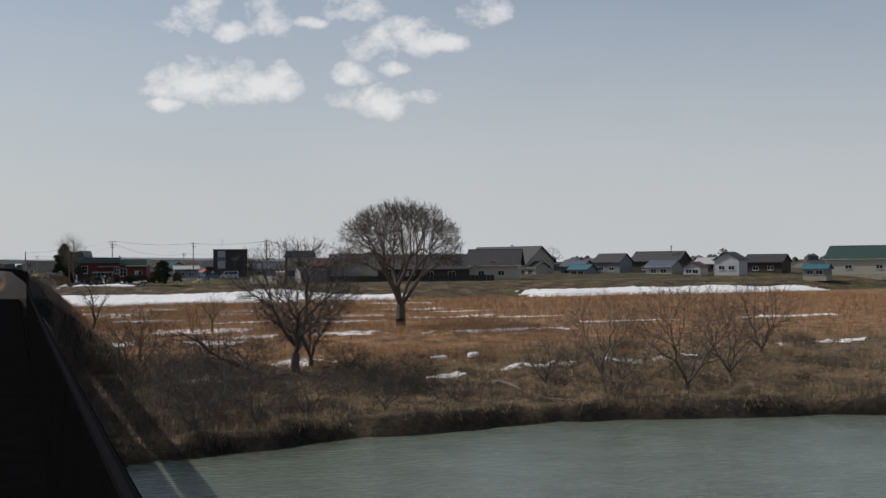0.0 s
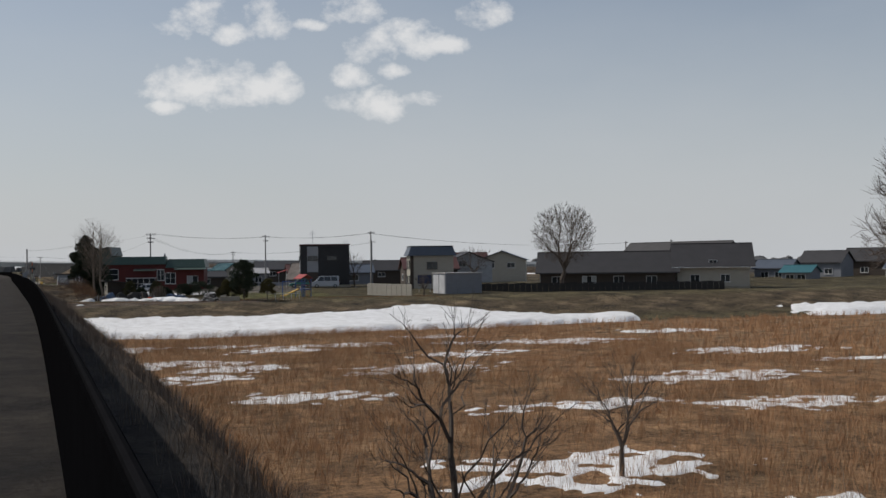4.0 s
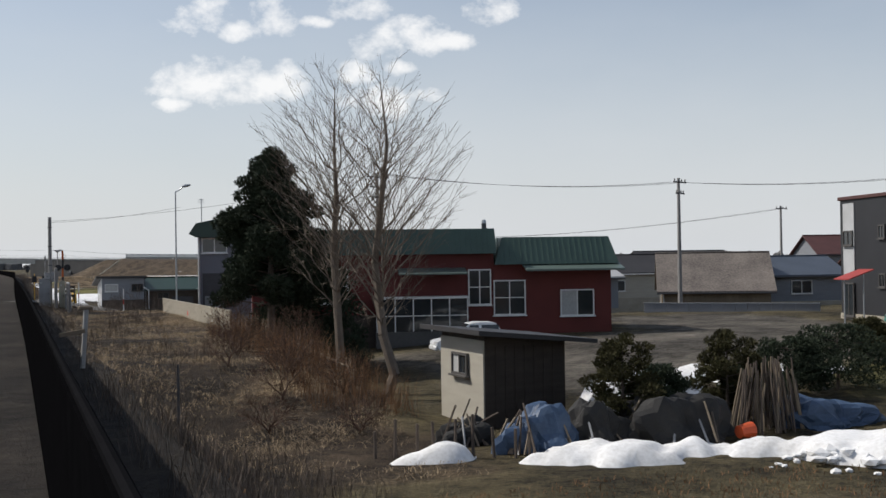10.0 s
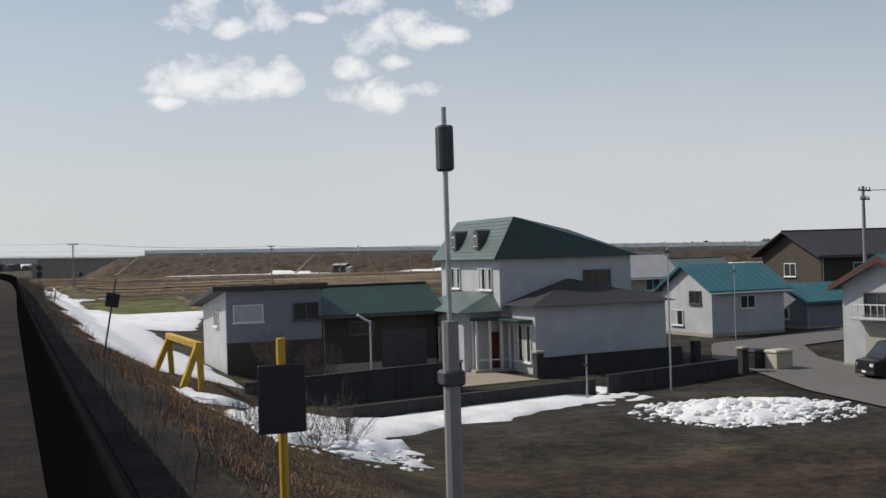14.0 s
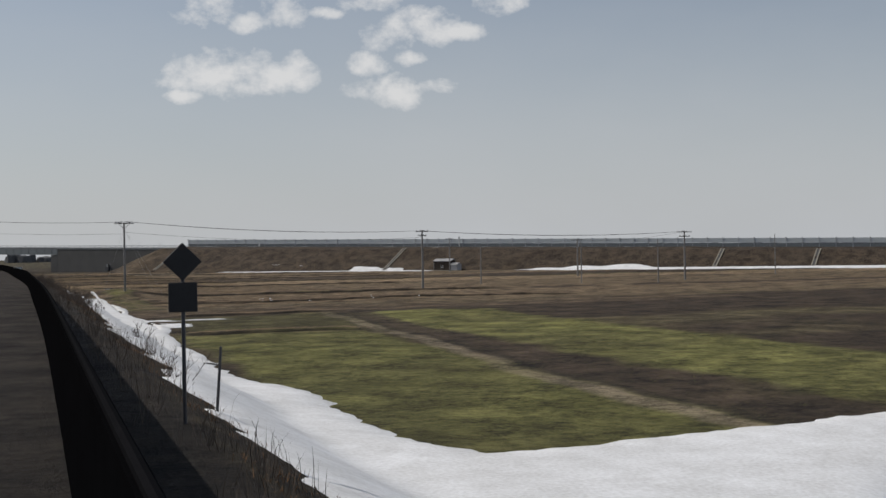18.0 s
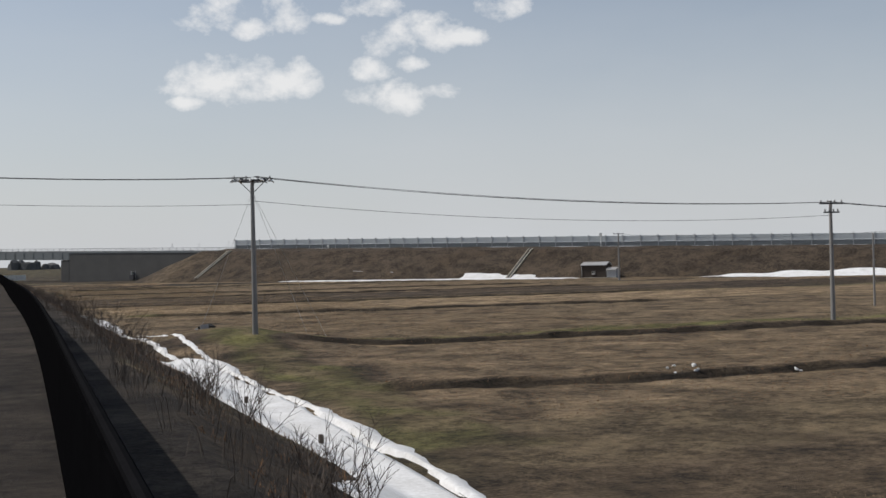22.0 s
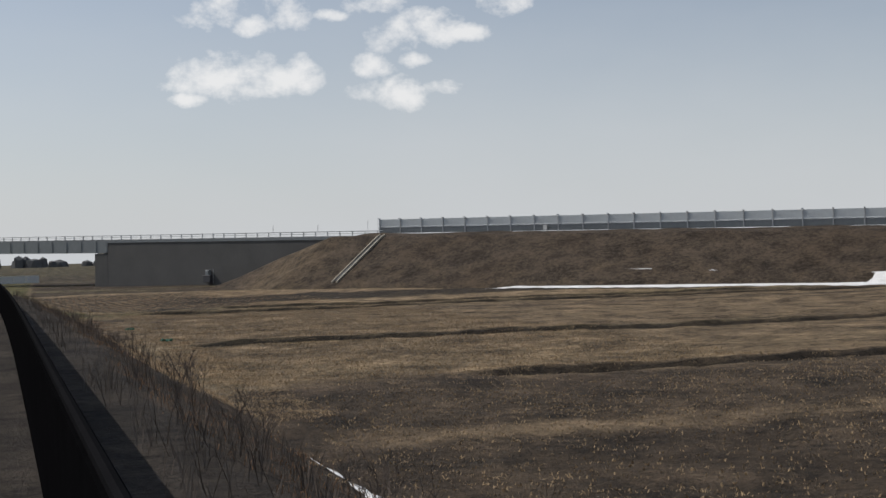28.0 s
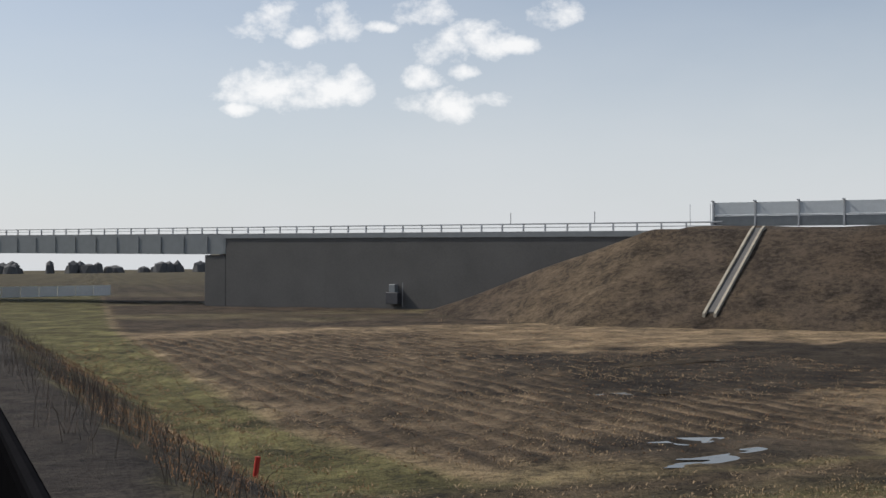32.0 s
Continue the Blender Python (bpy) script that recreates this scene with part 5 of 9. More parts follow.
part("down_pipe", rod((-0.02, -0.12, 0.2), (-0.02, -0.12, 5.7), 0.04, sides=6), frame_white, mh)
frz = part("picture_frieze", box(-0.075, -0.052, 0.4, 5.9, 3.14, 3.24), material("frieze_orange", (0.55, 0.2, 0.12), 0.8, 0.1), mh)
pink = material("frieze_pink", (0.60, 0.16, 0.26), 0.8, 0.1)
violet = material("frieze_violet", (0.22, 0.15, 0.35), 0.8, 0.1)
for k in range(6):
    u = 0.85 + k * 0.92
    bm = bmesh.new()
    bmesh.ops.create_cone(bm, cap_ends=True, segments=12, radius1=0.3, radius2=0.28, depth=0.012, matrix=pose(-0.068, u, 3.5, 0, 90, 0) @ Matrix.Diagonal((1.1, 0.85, 1, 1)))
    part("picture", bm, pink, mh)
    part("picture_inner", box(-0.082, -0.075, u - 0.09, u + 0.09, 3.3, 3.75), WHT, mh)
    part("picture_gap", box(-0.07, -0.055, u + 0.34, u + 0.52, 3.26, 3.7), violet, mh)
tv2 = empty("tv_aerial", 12.1, 308.0, 7.6, 0, "television aerial on a pole beside a roof", "aerial", "aerials")
part("mast", rod((0, 0, 0), (0, 0, 2.0), 0.03, sides=5), steel, tv2)
for k in range(3):
    part("rod", rod((-0.2, 0, 1.75 + 0.1 * k), (0.2, 0.1, 1.75 + 0.1 * k), 0.012, sides=4), steel, tv2)

# ---- block wall beside the line ----
bw = empty("block_wall", 11.5, 294.45, 0, 2.42, "weathered concrete block wall below a railway bank", "wall", kind="structure")
cell = bmesh.new()
box(0, 0.12, 0.0015, 0.3985, 0.001, 0.189, cell, bevel=0.004)
block0 = part("block", cell, concrete, bw)
rows_n, cols_n = 7, 55
for i in range(cols_n):
    base = 2.84 + 0.004 * i * 0.4 - 1.33
    for j in range(rows_n):
        y = i * 0.4 + (0.2 if j % 2 else 0)
        c = block0 if (i, j) == (0, 0) else block0.copy()
        if (i, j) != (0, 0):
            scene.collection.objects.link(c)
            c.parent = bw
        c.matrix_local = Matrix.Translation((0.006 * math.sin(i * 2.3 + j), y, base + j * 0.19))
part("mortar", box(0.004, 0.105, 0, cols_n * 0.4, 1.2, 2.8), concrete, bw)
part("cap", solid([(0, 2.84), (22.2, 2.93), (22.2, 2.98), (0, 2.89)], -0.012, 0.13, axis="x"), concrete, bw)
part("paint_mark", box(-0.008, -0.003, 12.2, 12.45, 2.15, 2.4), RED, bw)
# old paling fence on its near side
pf = empty("paling_fence", 11.4, 270.5, 0, 0, "old grey wooden paling fence", "fence", kind="structure")
rr = random.Random(3)
for i in range(130):
    y = i * 0.183 + rr.uniform(-0.05, 0.05)
    x = 0.05 + 0.5 * math.sin(i * 0.05) * (1 - i / 130.0) + rr.uniform(-0.05, 0.05)
    if rr.random() < 0.22:
        continue
    z = gz(11.4 + x, 270.5 + y)
    tall = rr.uniform(0.75, 1.15) if i > 70 else rr.uniform(0.35, 0.8)
    part("paling", box(x - 0.015, x + 0.015, y, y + rr.uniform(0.06, 0.12), z - 0.2, z + tall, bevel=0.006, m=Matrix.Rotation(rr.uniform(-0.01, 0.01), 4, "X")), old_wood, pf)
for a, b in ((0.0, 11.0), (12.5, 23.6)):
    part("rail", rod((0.12, a, gz(11.5, 270.5 + a) + 0.45), (0.12, b, gz(11.5, 270.5 + b) + 0.5), 0.03, sides=4), old_wood, pf)

# ---- hut with a sloping roof ----
ht = empty("hut", 13.4, 263.9, 1.3, 3, "small tan hut with a dark lean-to roof", "hut", "sheds")
# sun and shade are in the colours: dark front, tan side sheet
part("wall", solid([(0, -1.3), (2.6, -1.3), (2.6, 1.72), (0, 1.95)], 0, 3.0), brown_board, ht)
part("roof", solid([(-0.5, 2.0), (3.3, 1.645), (3.3, 1.765), (-0.5, 2.14)], -0.7, 3.6), dark_roof, ht)
part("side_board", box(-0.05, -0.004, 0.0, 3.0, -1.3, 1.8), cream_siding, ht)
window(ht, "W", 1.5, 1.05, 1.1, 0.65, -0.05, frame_dark, 2, True)
for i in range(8):
    part("batten", box(0.02 + i * 0.31, 0.06 + i * 0.31, -0.025, 0.0, -1.3, 1.65), brown_board, ht)

# ---- houses beyond the crossing ----
ms = empty("villa", 25.9, 384.9, -1.5, 0, "white villa with a green mansard roof and two arched dormers", "house", "houses of the town")
part("wall", box(0.15, 8.7, 0.2, 9.6, 0, 6.5), white_paint, ms)
bm = bmesh.new()
pts = [(-0.35, -0.25, 6.45), (-0.35, 10.0, 6.45), (1.3, 0.55, 8.9), (1.3, 9.4, 8.9), (9.1, -0.25, 6.45), (9.1, 10.0, 6.45), (5.2, 1.4, 8.1), (5.2, 8.6, 8.1)]
for p in pts:
    bm.verts.new(p)
bmesh.ops.convex_hull(bm, input=bm.verts)
part("roof", bm, green_roof, ms)
slope = 1.65 / 2.45
# track-facing slope overlaid in pale green, its sunlit tone painted in
bm = bmesh.new()
for k in range(11):
    z0 = 6.47 + k * 0.22
    x0 = -0.35 + (z0 - 6.45) * slope
    y0, y1 = -0.25 + (z0 - 6.45) * 0.33, 10.0 - (z0 - 6.45) * 0.25
    bm.faces.new([bm.verts.new(p) for p in ((x0 - 0.045, y0, z0), (x0 - 0.045, y1, z0), (x0 + 0.22 * slope - 0.012, y1, z0 + 0.22), (x0 + 0.22 * slope - 0.012, y0, z0 + 0.22))])
part("roof_shingles", bm, pale_green_roof, ms)
for u in (3.0, 6.6):
    dm = part("dormer", solid([(u - 0.42, 7.1), (u + 0.42, 7.1), (u + 0.42, 7.85), (u + 0.25, 8.15), (u, 8.25), (u - 0.25, 8.15), (u - 0.42, 7.85)], -0.12, 1.0, axis="x"), dark_steel, ms)
    part("dormer_window", box(-0.16, -0.1, u - 0.22, u + 0.22, 7.2, 7.9), frame_white, dm)
    part("pane", box(-0.18, -0.161, u - 0.15, u + 0.15, 7.27, 7.83), glass, dm)
for u in (2.2, 7.2):
    window(ms, "W", u, 5.3, 2.0, 1.3, 0.15, frame_white, 4, True)
window(ms, "S", 6.4, 5.2, 1.8, 0.95, 0.2, frame_dark, 2)
part("annex_wall", box(0.7, 8.9, -3.2, 0.2, 0, 3.85), white_paint, ms)
bm = bmesh.new()
for p in ((0.2, -3.7, 3.85), (9.4, -3.7, 3.85), (9.4, 0.5, 3.85), (0.2, 0.5, 3.85), (4.4, 0.5, 5.2), (4.4, -0.4, 5.2)):
    bm.verts.new(p)
bmesh.ops.convex_hull(bm, input=bm.verts)
part("annex_roof", bm, dark_roof, ms)
part("bay_wall", box(-2.0, 0.15, 0.6, 7.6, 0, 3.5), white_paint, ms)
bm = bmesh.new()
for p in ((-2.6, 0.0, 3.5), (0.3, 0.0, 3.5), (0.3, 8.2, 3.5), (-2.6, 8.2, 3.5), (0.3, 1.5, 4.6), (0.3, 6.5, 4.6)):
    bm.verts.new(p)
bmesh.ops.convex_hull(bm, input=bm.verts)
part("bay_roof", bm, pale_green_roof, ms)
window(ms, "W", -1.6, 1.75, 2.2, 2.1, 0.7, frame_white, 4, True)
window(ms, "W", 5.6, 1.5, 2.2, 2.0, -2.0, frame_white, 4, True)
part("canopy", box(-0.2, 0.7, -2.9, -0.2, 2.95, 3.1, bevel=0.03), green_roof, ms)
pc = part("porch", box(-1.6, 0.6, -0.2, 0.6, 3.0, 3.15, bevel=0.03), green_roof, ms)
for x, y in ((-1.5, -0.1), (-1.5, 0.5), (-0.7, -0.15), (0.0, -0.15), (0.5, -0.15)):
    part("porch_post", box(x - 0.06, x + 0.06, y - 0.06, y + 0.06, 0.0, 3.0), frame_white, pc)
part("porch_rail", box(-1.5, 0.5, -0.16, -0.1, 0.75, 0.82), frame_white, pc)
part("porch_base", box(-1.7, 0.7, -0.3, 0.7, -0.2, 0.25, bevel=0.03), concrete, ms)
part("porch_door", box(-0.4, 0.4, 0.55, 0.6, 0.25, 2.3), red_siding, ms)
part("air_unit", box(1.4, 2.2, -3.55, -3.22, 0.5, 1.1, bevel=0.03), white_paint, ms)

gs = empty("garage", 11.1, 388.8, -1.0, 0, "grey two-level garage with a flat sloping roof", "garage", "sheds")
part("wall", solid([(0, 0), (8.2, 0), (8.2, 3.6), (0, 4.6)], 0, 5.4, axis="x"), grey_siding, gs)
# white sheet over the grey wall paints in sunlight on the track side
part("side_wall", solid([(0, 0), (8.2, 0), (8.2, 3.6), (0, 4.6)], -0.05, -0.002, axis="x"), white_paint, gs)
part("lower_wall", box(-0.02, 5.42, -0.05, -0.002, -0.5, 1.75), brown_board, gs)
part("roof", solid([(-0.45, 4.66), (8.8, 3.54), (8.8, 3.74), (-0.45, 4.92)], -0.8, 5.7, axis="x"), dark_roof, gs)
window(gs, "S", 1.2, 3.35, 1.7, 1.0, 0.0, frame_white, 1, True)
window(gs, "S", 4.5, 3.35, 1.5, 1.0, 0.0, frame_dark, 2)
window(gs, "W", 3.0, 3.0, 1.4, 0.9, -0.05, frame_white, 2)
go = house("outhouse", 16.6, 389.3, -1.2, 0, 7.0, 5.0, 3.3, 1.35, "x", brown_board, green_roof, "low brown outhouse with a green metal roof", [("S", 2.4, 2.4, 1.5, 0.8, frame_dark)], 0.5, category="outhouse", off=0.4)
part("garage_door", box(3.6, 6.4, -0.06, -0.005, 0.0, 2.2, bevel=0.02), dark_steel, go)

house("teal_house", 48.2, 396.9, -1.5, 2, 6.6, 6.4, 3.6, 1.7, "x", white_paint, teal_roof, "white house with a teal metal roof", [("W", 2.0, 3.0, 1.5, 1.0, frame_dark), ("W", 4.4, 1.4, 1.6, 1.2, frame_white, 2, True), ("S", 3.2, 2.6, 1.4, 1.0)], 0.5, 0.6)
house("teal_shed", 57.5, 398, -1.5, 2, 5, 5.5, 2.3, 1.2, "x", grey_siding, teal_roof, "low shed with a teal metal roof", [("W", 2.5, 1.3, 1.2, 0.9)], 0.4, 0.6, category="shed")
gh = house("garage_house", 43.0, 370.1, -1.5, 11, 10.5, 5.4, 4.5, 1.5, "x", white_paint, teal_roof, "white house over a garage, teal roof", [("W", 2.7, 3.55, 2.6, 1.2, frame_dark, 3), ("S", 6.5, 3.2, 1.8, 1.0)], 0.5, 0.6)
part("garage_door", box(-0.06, -0.005, 1.2, 4.0, 0.05, 2.3, bevel=0.02), cream_siding, gh)
part("balcony", box(-0.7, -0.02, 1.0, 4.4, 2.7, 2.85, bevel=0.03), white_paint, gh)
part("balcony_rail", box(-0.7, -0.64, 1.0, 4.4, 3.5, 3.56), frame_white, gh)
for i in range(9):
    part("baluster", box(-0.69, -0.65, 1.05 + i * 0.41, 1.08 + i * 0.41, 2.85, 3.5), frame_white, gh)
part("verge_board", solid([(-0.5, 4.2), (2.7, 5.75), (5.9, 4.2), (5.9, 4.5), (2.7, 6.08), (-0.5, 4.5)], -0.56, -0.5, axis="x"), rust_roof, gh)
house("wide_house", 64, 404, -1.2, -8, 16, 10, 5.6, 1.9, "x", brown_board, dark_roof, "large dark house with a broad hipped roof", [("S", 4, 4.2, 2, 1.2), ("S", 10, 4.2, 2, 1.2), ("W", 5, 4.2, 2, 1.2)], 0.8)
house("white_roof_house", 51.0, 415.5, -1.4, 0, 6, 5.5, 4.2, 1.9, "x", cream_siding, tin_roof, "cream house with a worn pale roof", [("W", 2, 3.6, 1.6, 1.1), ("W", 4.4, 3.6, 1.6, 1.1), ("S", 3.5, 3.4, 1.6, 1.1)], 0.4)
house("house", 60, 424, -1.2, -5, 9, 7, 3.6, 1.6, "x", grey_siding, pale_green_roof, "grey house with a pale green roof", [("S", 3, 3.2, 2, 1.2), ("S", 7, 3.2, 1.6, 1.2)])
house("house", 80, 424, -1.0, -8, 9, 7, 3.6, 2.0, "x", brown_board, rust_roof, "brown house with a red metal roof", [("S", 3, 2.2, 2, 1.2)])
house("house", 36.2, 405, -1.4, 0, 7, 6, 3.4, 0.5, "x", cream_siding, tin_roof, "flat-roofed cream house among gardens", [("W", 3, 2.4, 1.6, 1.2), ("S", 3, 2.4, 1.6, 1.2)], 0.2)
house("house", 88, 380, -0.8, -10, 14, 9, 4.6, 2.4, "x", brown_board, dark_roof, "large brown house with a dark roof", [("S", 4, 3.4, 2, 1.2), ("W", 4, 3.4, 2, 1.2)])
house("house", 66, 376, -1.0, -8, 9, 7, 4.6, 1.8, "x", brown_board, rust_roof, "brown house with a purple-red roof", [("S", 3, 3.4, 2, 1.2), ("W", 3, 3.4, 1.8, 1.2)])
house("teal_farmhouse", 42.6, 349.6, -0.9, 8, 9.5, 10, 3.3, 3.4, "y", cream_siding, teal_roof, "cream farmhouse with a steep teal metal roof", [("S", 2.2, 1.4, 1.8, 1.2, frame_white, 2, True), ("S", 6.2, 1.4, 2.0, 1.3), ("W", 3, 1.4, 1.6, 1.1)], 0.8, 0.42)
house("teal_lean_to", 37.4, 355.6, -1.4, 8, 4.6, 4.6, 2.1, 0.5, "y", brown_board, teal_roof, "low lean-to with a teal metal roof", [("W", 2, 1.2, 1.2, 0.8, frame_dark)], 0.4, 0.42, category="lean-to")

# ---- dark garden walls beyond the crossing ----
block_dark = material("dark_block", (0.045, 0.043, 0.042), 0.9, 0.3, 1.2, 16, 0.25)


def low_wall(x0, y0, x1, y1, z, h, label, mat, step=0.8):
    yaw = math.degrees(math.atan2(y1 - y0, x1 - x0))
    w = empty("garden_wall", x0, y0, z, yaw, label, "wall", kind="structure")
    n = max(1, int(math.hypot(x1 - x0, y1 - y0) / step))
    for i in range(n):
        part("block", box(i * step, i * step + step - 0.012, 0, 0.14, -0.6, h, bevel=0.012), mat, w)
    part("coping", box(-0.02, n * step, -0.03, 0.17, h, h + 0.07, bevel=0.015), mat, w)
    return w


low_wall(9.5, 375.3, 20.6, 378.6, -1.2, 1.1, "dark stone garden wall along a drive", block_dark)
low_wall(26.2, 380.4, 36.5, 381.6, -1.4, 1.0, "dark block wall in front of a villa", block_dark)
low_wall(12.0, 369.3, 26, 372.6, -1.45, 0.75, "low dark kerb wall along a plot", block_dark)
low_wall(42.8, 304.7, 52.1, 296.1, 1.1, 1.0, "long grey block wall behind a car park", grey_siding)
low_wall(26, 372.6, 35.5, 375.5, -1.45, 0.85, "low dark wall along a side road", block_dark)
for x, y in ((20.7, 378.6), (26.1, 380.4), (36.6, 381.5), (35.6, 375.6)):
    gp = empty("gate_post", x, y, -1.45, 8, "square dark stone gate post", "gate post", "gate posts")
    part("shaft", box(-0.22, 0.22, -0.22, 0.22, -0.2, 1.35, bevel=0.02), block_dark, gp)
    part("cap", box(-0.28, 0.28, -0.28, 0.28, 1.35, 1.5, bevel=0.04), concrete, gp)
# drive
part("drive_slab", box(0, 5.0, 0, 6.0, -0.12, 0.02), material("tan_paving", (0.30, 0.25, 0.19), 0.9, 0.2, 1, 12, 0.2), empty("drive", 21.0, 379.2, -1.42, 8, "tan paved drive before a villa", "drive", kind="structure"))

# ---- roads ----
def ribbon(name, pts, wide, mat, label, lift=0.03, kind="structure", category="road"):
    """A road along points x, y, lying on the land."""
    P, F = [], []
    dense = []
    for (xa, ya), (xb, yb) in zip(pts, pts[1:]):
        k = max(2, int(math.hypot(xb - xa, yb - ya) / 0.8))
        dense += [(xa + (xb - xa) * i / k, ya + (yb - ya) * i / k) for i in range(k)]
    dense.append(pts[-1])
    for i, (x, y) in enumerate(dense):
        a, b = dense[max(0, i - 1)], dense[min(len(dense) - 1, i + 1)]
        d = Vector((b[0] - a[0], b[1] - a[1], 0)).normalized()
        s = Vector((d.y, -d.x, 0))
        for k in range(9):
            o = (k / 4 - 1) * wide / 2
            q = (x + s.x * o, y + s.y * o)
            P.append((q[0], q[1], gz(*q) + lift))
        if i:
            for k in range(8):
                F.append(((i - 1) * 9 + k, (i - 1) * 9 + k + 1, i * 9 + k + 1, i * 9 + k))
    return tagged(part(name, (P, [], F), mat, smooth=True), label, category, kind=kind)


ribbon("road", [(2.8, 328), (8, 332.5), (14, 337.5), (20, 339.5), (29, 339.5), (45, 336), (70, 330)], 9.4, asphalt, "worn grey asphalt road from a level crossing", 0.12)
ribbon("side_road", [(31, 344), (35, 357), (37, 368), (41, 381), (47, 390), (70, 396)], 6.0, asphalt, "narrow asphalt side road between houses", 0.09)


# ---- a carriage sill stretched along the camera's path to fit its view, and the bridge that carries the line over the river ----
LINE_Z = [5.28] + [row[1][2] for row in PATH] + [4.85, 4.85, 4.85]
# near-black colours stand in for the shade inside a closed carriage
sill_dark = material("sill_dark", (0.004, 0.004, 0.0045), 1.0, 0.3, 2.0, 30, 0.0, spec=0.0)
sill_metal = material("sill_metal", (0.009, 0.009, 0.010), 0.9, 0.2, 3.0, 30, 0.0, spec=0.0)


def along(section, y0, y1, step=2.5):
    """A bar with the given cross-section (metres beside and below the camera's path), drawn out along the line."""
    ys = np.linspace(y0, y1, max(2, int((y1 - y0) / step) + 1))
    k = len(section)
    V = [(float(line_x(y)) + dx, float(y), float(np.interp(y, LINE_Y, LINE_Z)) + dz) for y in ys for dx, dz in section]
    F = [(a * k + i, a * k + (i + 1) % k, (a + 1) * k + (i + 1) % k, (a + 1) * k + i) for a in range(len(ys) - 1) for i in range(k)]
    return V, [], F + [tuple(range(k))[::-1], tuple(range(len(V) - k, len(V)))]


# stretched over the whole path so that it stays in the camera's view
coach = empty("sill_along_path", 0, 0, 0, 0, "black lower side and sill of a railway carriage, stretched along the camera path", "carriage", kind="structure")
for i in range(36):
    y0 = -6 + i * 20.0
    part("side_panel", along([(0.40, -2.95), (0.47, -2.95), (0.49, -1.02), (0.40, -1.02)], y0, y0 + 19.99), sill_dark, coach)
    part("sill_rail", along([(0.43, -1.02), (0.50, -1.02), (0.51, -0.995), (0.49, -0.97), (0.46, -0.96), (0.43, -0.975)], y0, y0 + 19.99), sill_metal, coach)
rbridge = empty("railway_bridge", 0, 0, 0, 0, "plain steel girder bridge under the railway over a river", "bridge", kind="structure")
part("girder", box(-2.0, 0.47, -40, 106, 0.9, 2.4, bevel=0.03), sill_dark, rbridge)
for y in (4, 38, 70):
    part("pier", box(-1.8, 0.3, y - 0.8, y + 0.8, -9, 0.9, bevel=0.05), dark_concrete, rbridge)

# ---- trees ----
def bare_tree(name, x, y, height, spread, trunk, seed, label, mat=None, levels=5, lean=(0, 0), fork=0.25, kids=(3, 4), twig=0.012, up=0.25, round_top=False, z=None, tips=None, leader=False, shell=0.12):
    """A leafless tree: limbs fork towards many points spread through the crown, thinner at each fork."""
    r = np.random.RandomState(seed)
    n = tips or {3: 50, 4: 170, 5: 520}[levels]
    half = height * (0.47 if round_top else 0.36) * spread
    lo = height * fork
    d = r.normal(0, 1, (n, 3))
    d /= np.linalg.norm(d, axis=1)[:, None]
    d *= (r.uniform(shell, 1, n) ** 0.38)[:, None]
    if shell > 0.3:
        d[:, 2] = np.where(d[:, 2] < -0.35, -d[:, 2], d[:, 2])
    if round_top:
        pts = np.stack([d[:, 0] * half, d[:, 1] * half, (lo + height) / 2 + d[:, 2] * (height - lo) / 2], -1)
    else:
        # a fan, widest two thirds of the way up
        h = (d[:, 2] + 1) / 2
        w = half * np.sin(np.pi * np.clip(0.08 + 0.84 * h ** 1.5, 0, 1)) ** 0.8 / np.maximum(0.35, np.sqrt(1 - d[:, 2] ** 2))
        pts = np.stack([d[:, 0] * w, d[:, 1] * w, lo + h * (height - lo)], -1)
    pts[:, 0] += lean[0] * pts[:, 2]
    pts[:, 1] += lean[1] * pts[:, 2]
    stores = (([], []), ([], []))

    def seg(p, q, r0, r1, sides, store):
        V, F = store
        e = Vector(q) - Vector(p)
        if e.length < 1e-4:
            return
        qx = e.to_track_quat("Z", "Y")
        base = len(V)
        for c, rr in ((p, r0), (q, r1)):
            for k in range(sides):
                a = 2 * math.pi * k / sides
                V.append(tuple(Vector(c) + qx @ Vector((rr * math.cos(a), rr * math.sin(a), 0))))
        for k in range(sides):
            F.append((base + k, base + (k + 1) % sides, base + sides + (k + 1) % sides, base + sides + k))

    def limb(p, q, r0, r1, depth):
        ln = np.linalg.norm(q - p)
        mid = (p + q) / 2 + r.normal(0, 0.07, 3) * ln + np.array([0, 0, 0.06 * up * ln])
        sides = (8, 7, 5, 4, 3)[min(depth, 4)]
        store = stores[0] if depth == 0 else stores[1]
        seg(p, mid, r0, (r0 + r1) / 2, sides, store)
        seg(mid, q, (r0 + r1) / 2, r1, sides, store)

    scale = trunk / n ** 0.5

    def size(k):
        return max(twig * 0.8, scale * k ** 0.5)

    def grow(p, cloud, depth):
        k = len(cloud)
        if k == 1:
            q = cloud[0]
            limb(p, q, twig, twig * 0.5, 5)
            ln = np.linalg.norm(q - p)
            for _ in range(4):
                t = r.uniform(0.2, 0.95)
                a = p + (q - p) * t
                e = (q - p) / max(ln, 1e-3) + r.normal(0, 0.5, 3) + np.array([0, 0, up])
                seg(a, a + e / np.linalg.norm(e) * height * r.uniform(0.025, 0.06), twig * 0.6, twig * 0.35, 3, stores[1])
            return
        m = 2 if k < 6 else r.randint(2, 4) if depth else kids[1]
        seeds = cloud[r.choice(k, min(m, k), replace=False)]
        for _ in range(2):
            who = np.argmin(((cloud[:, None] - seeds[None]) ** 2).sum(-1), 1)
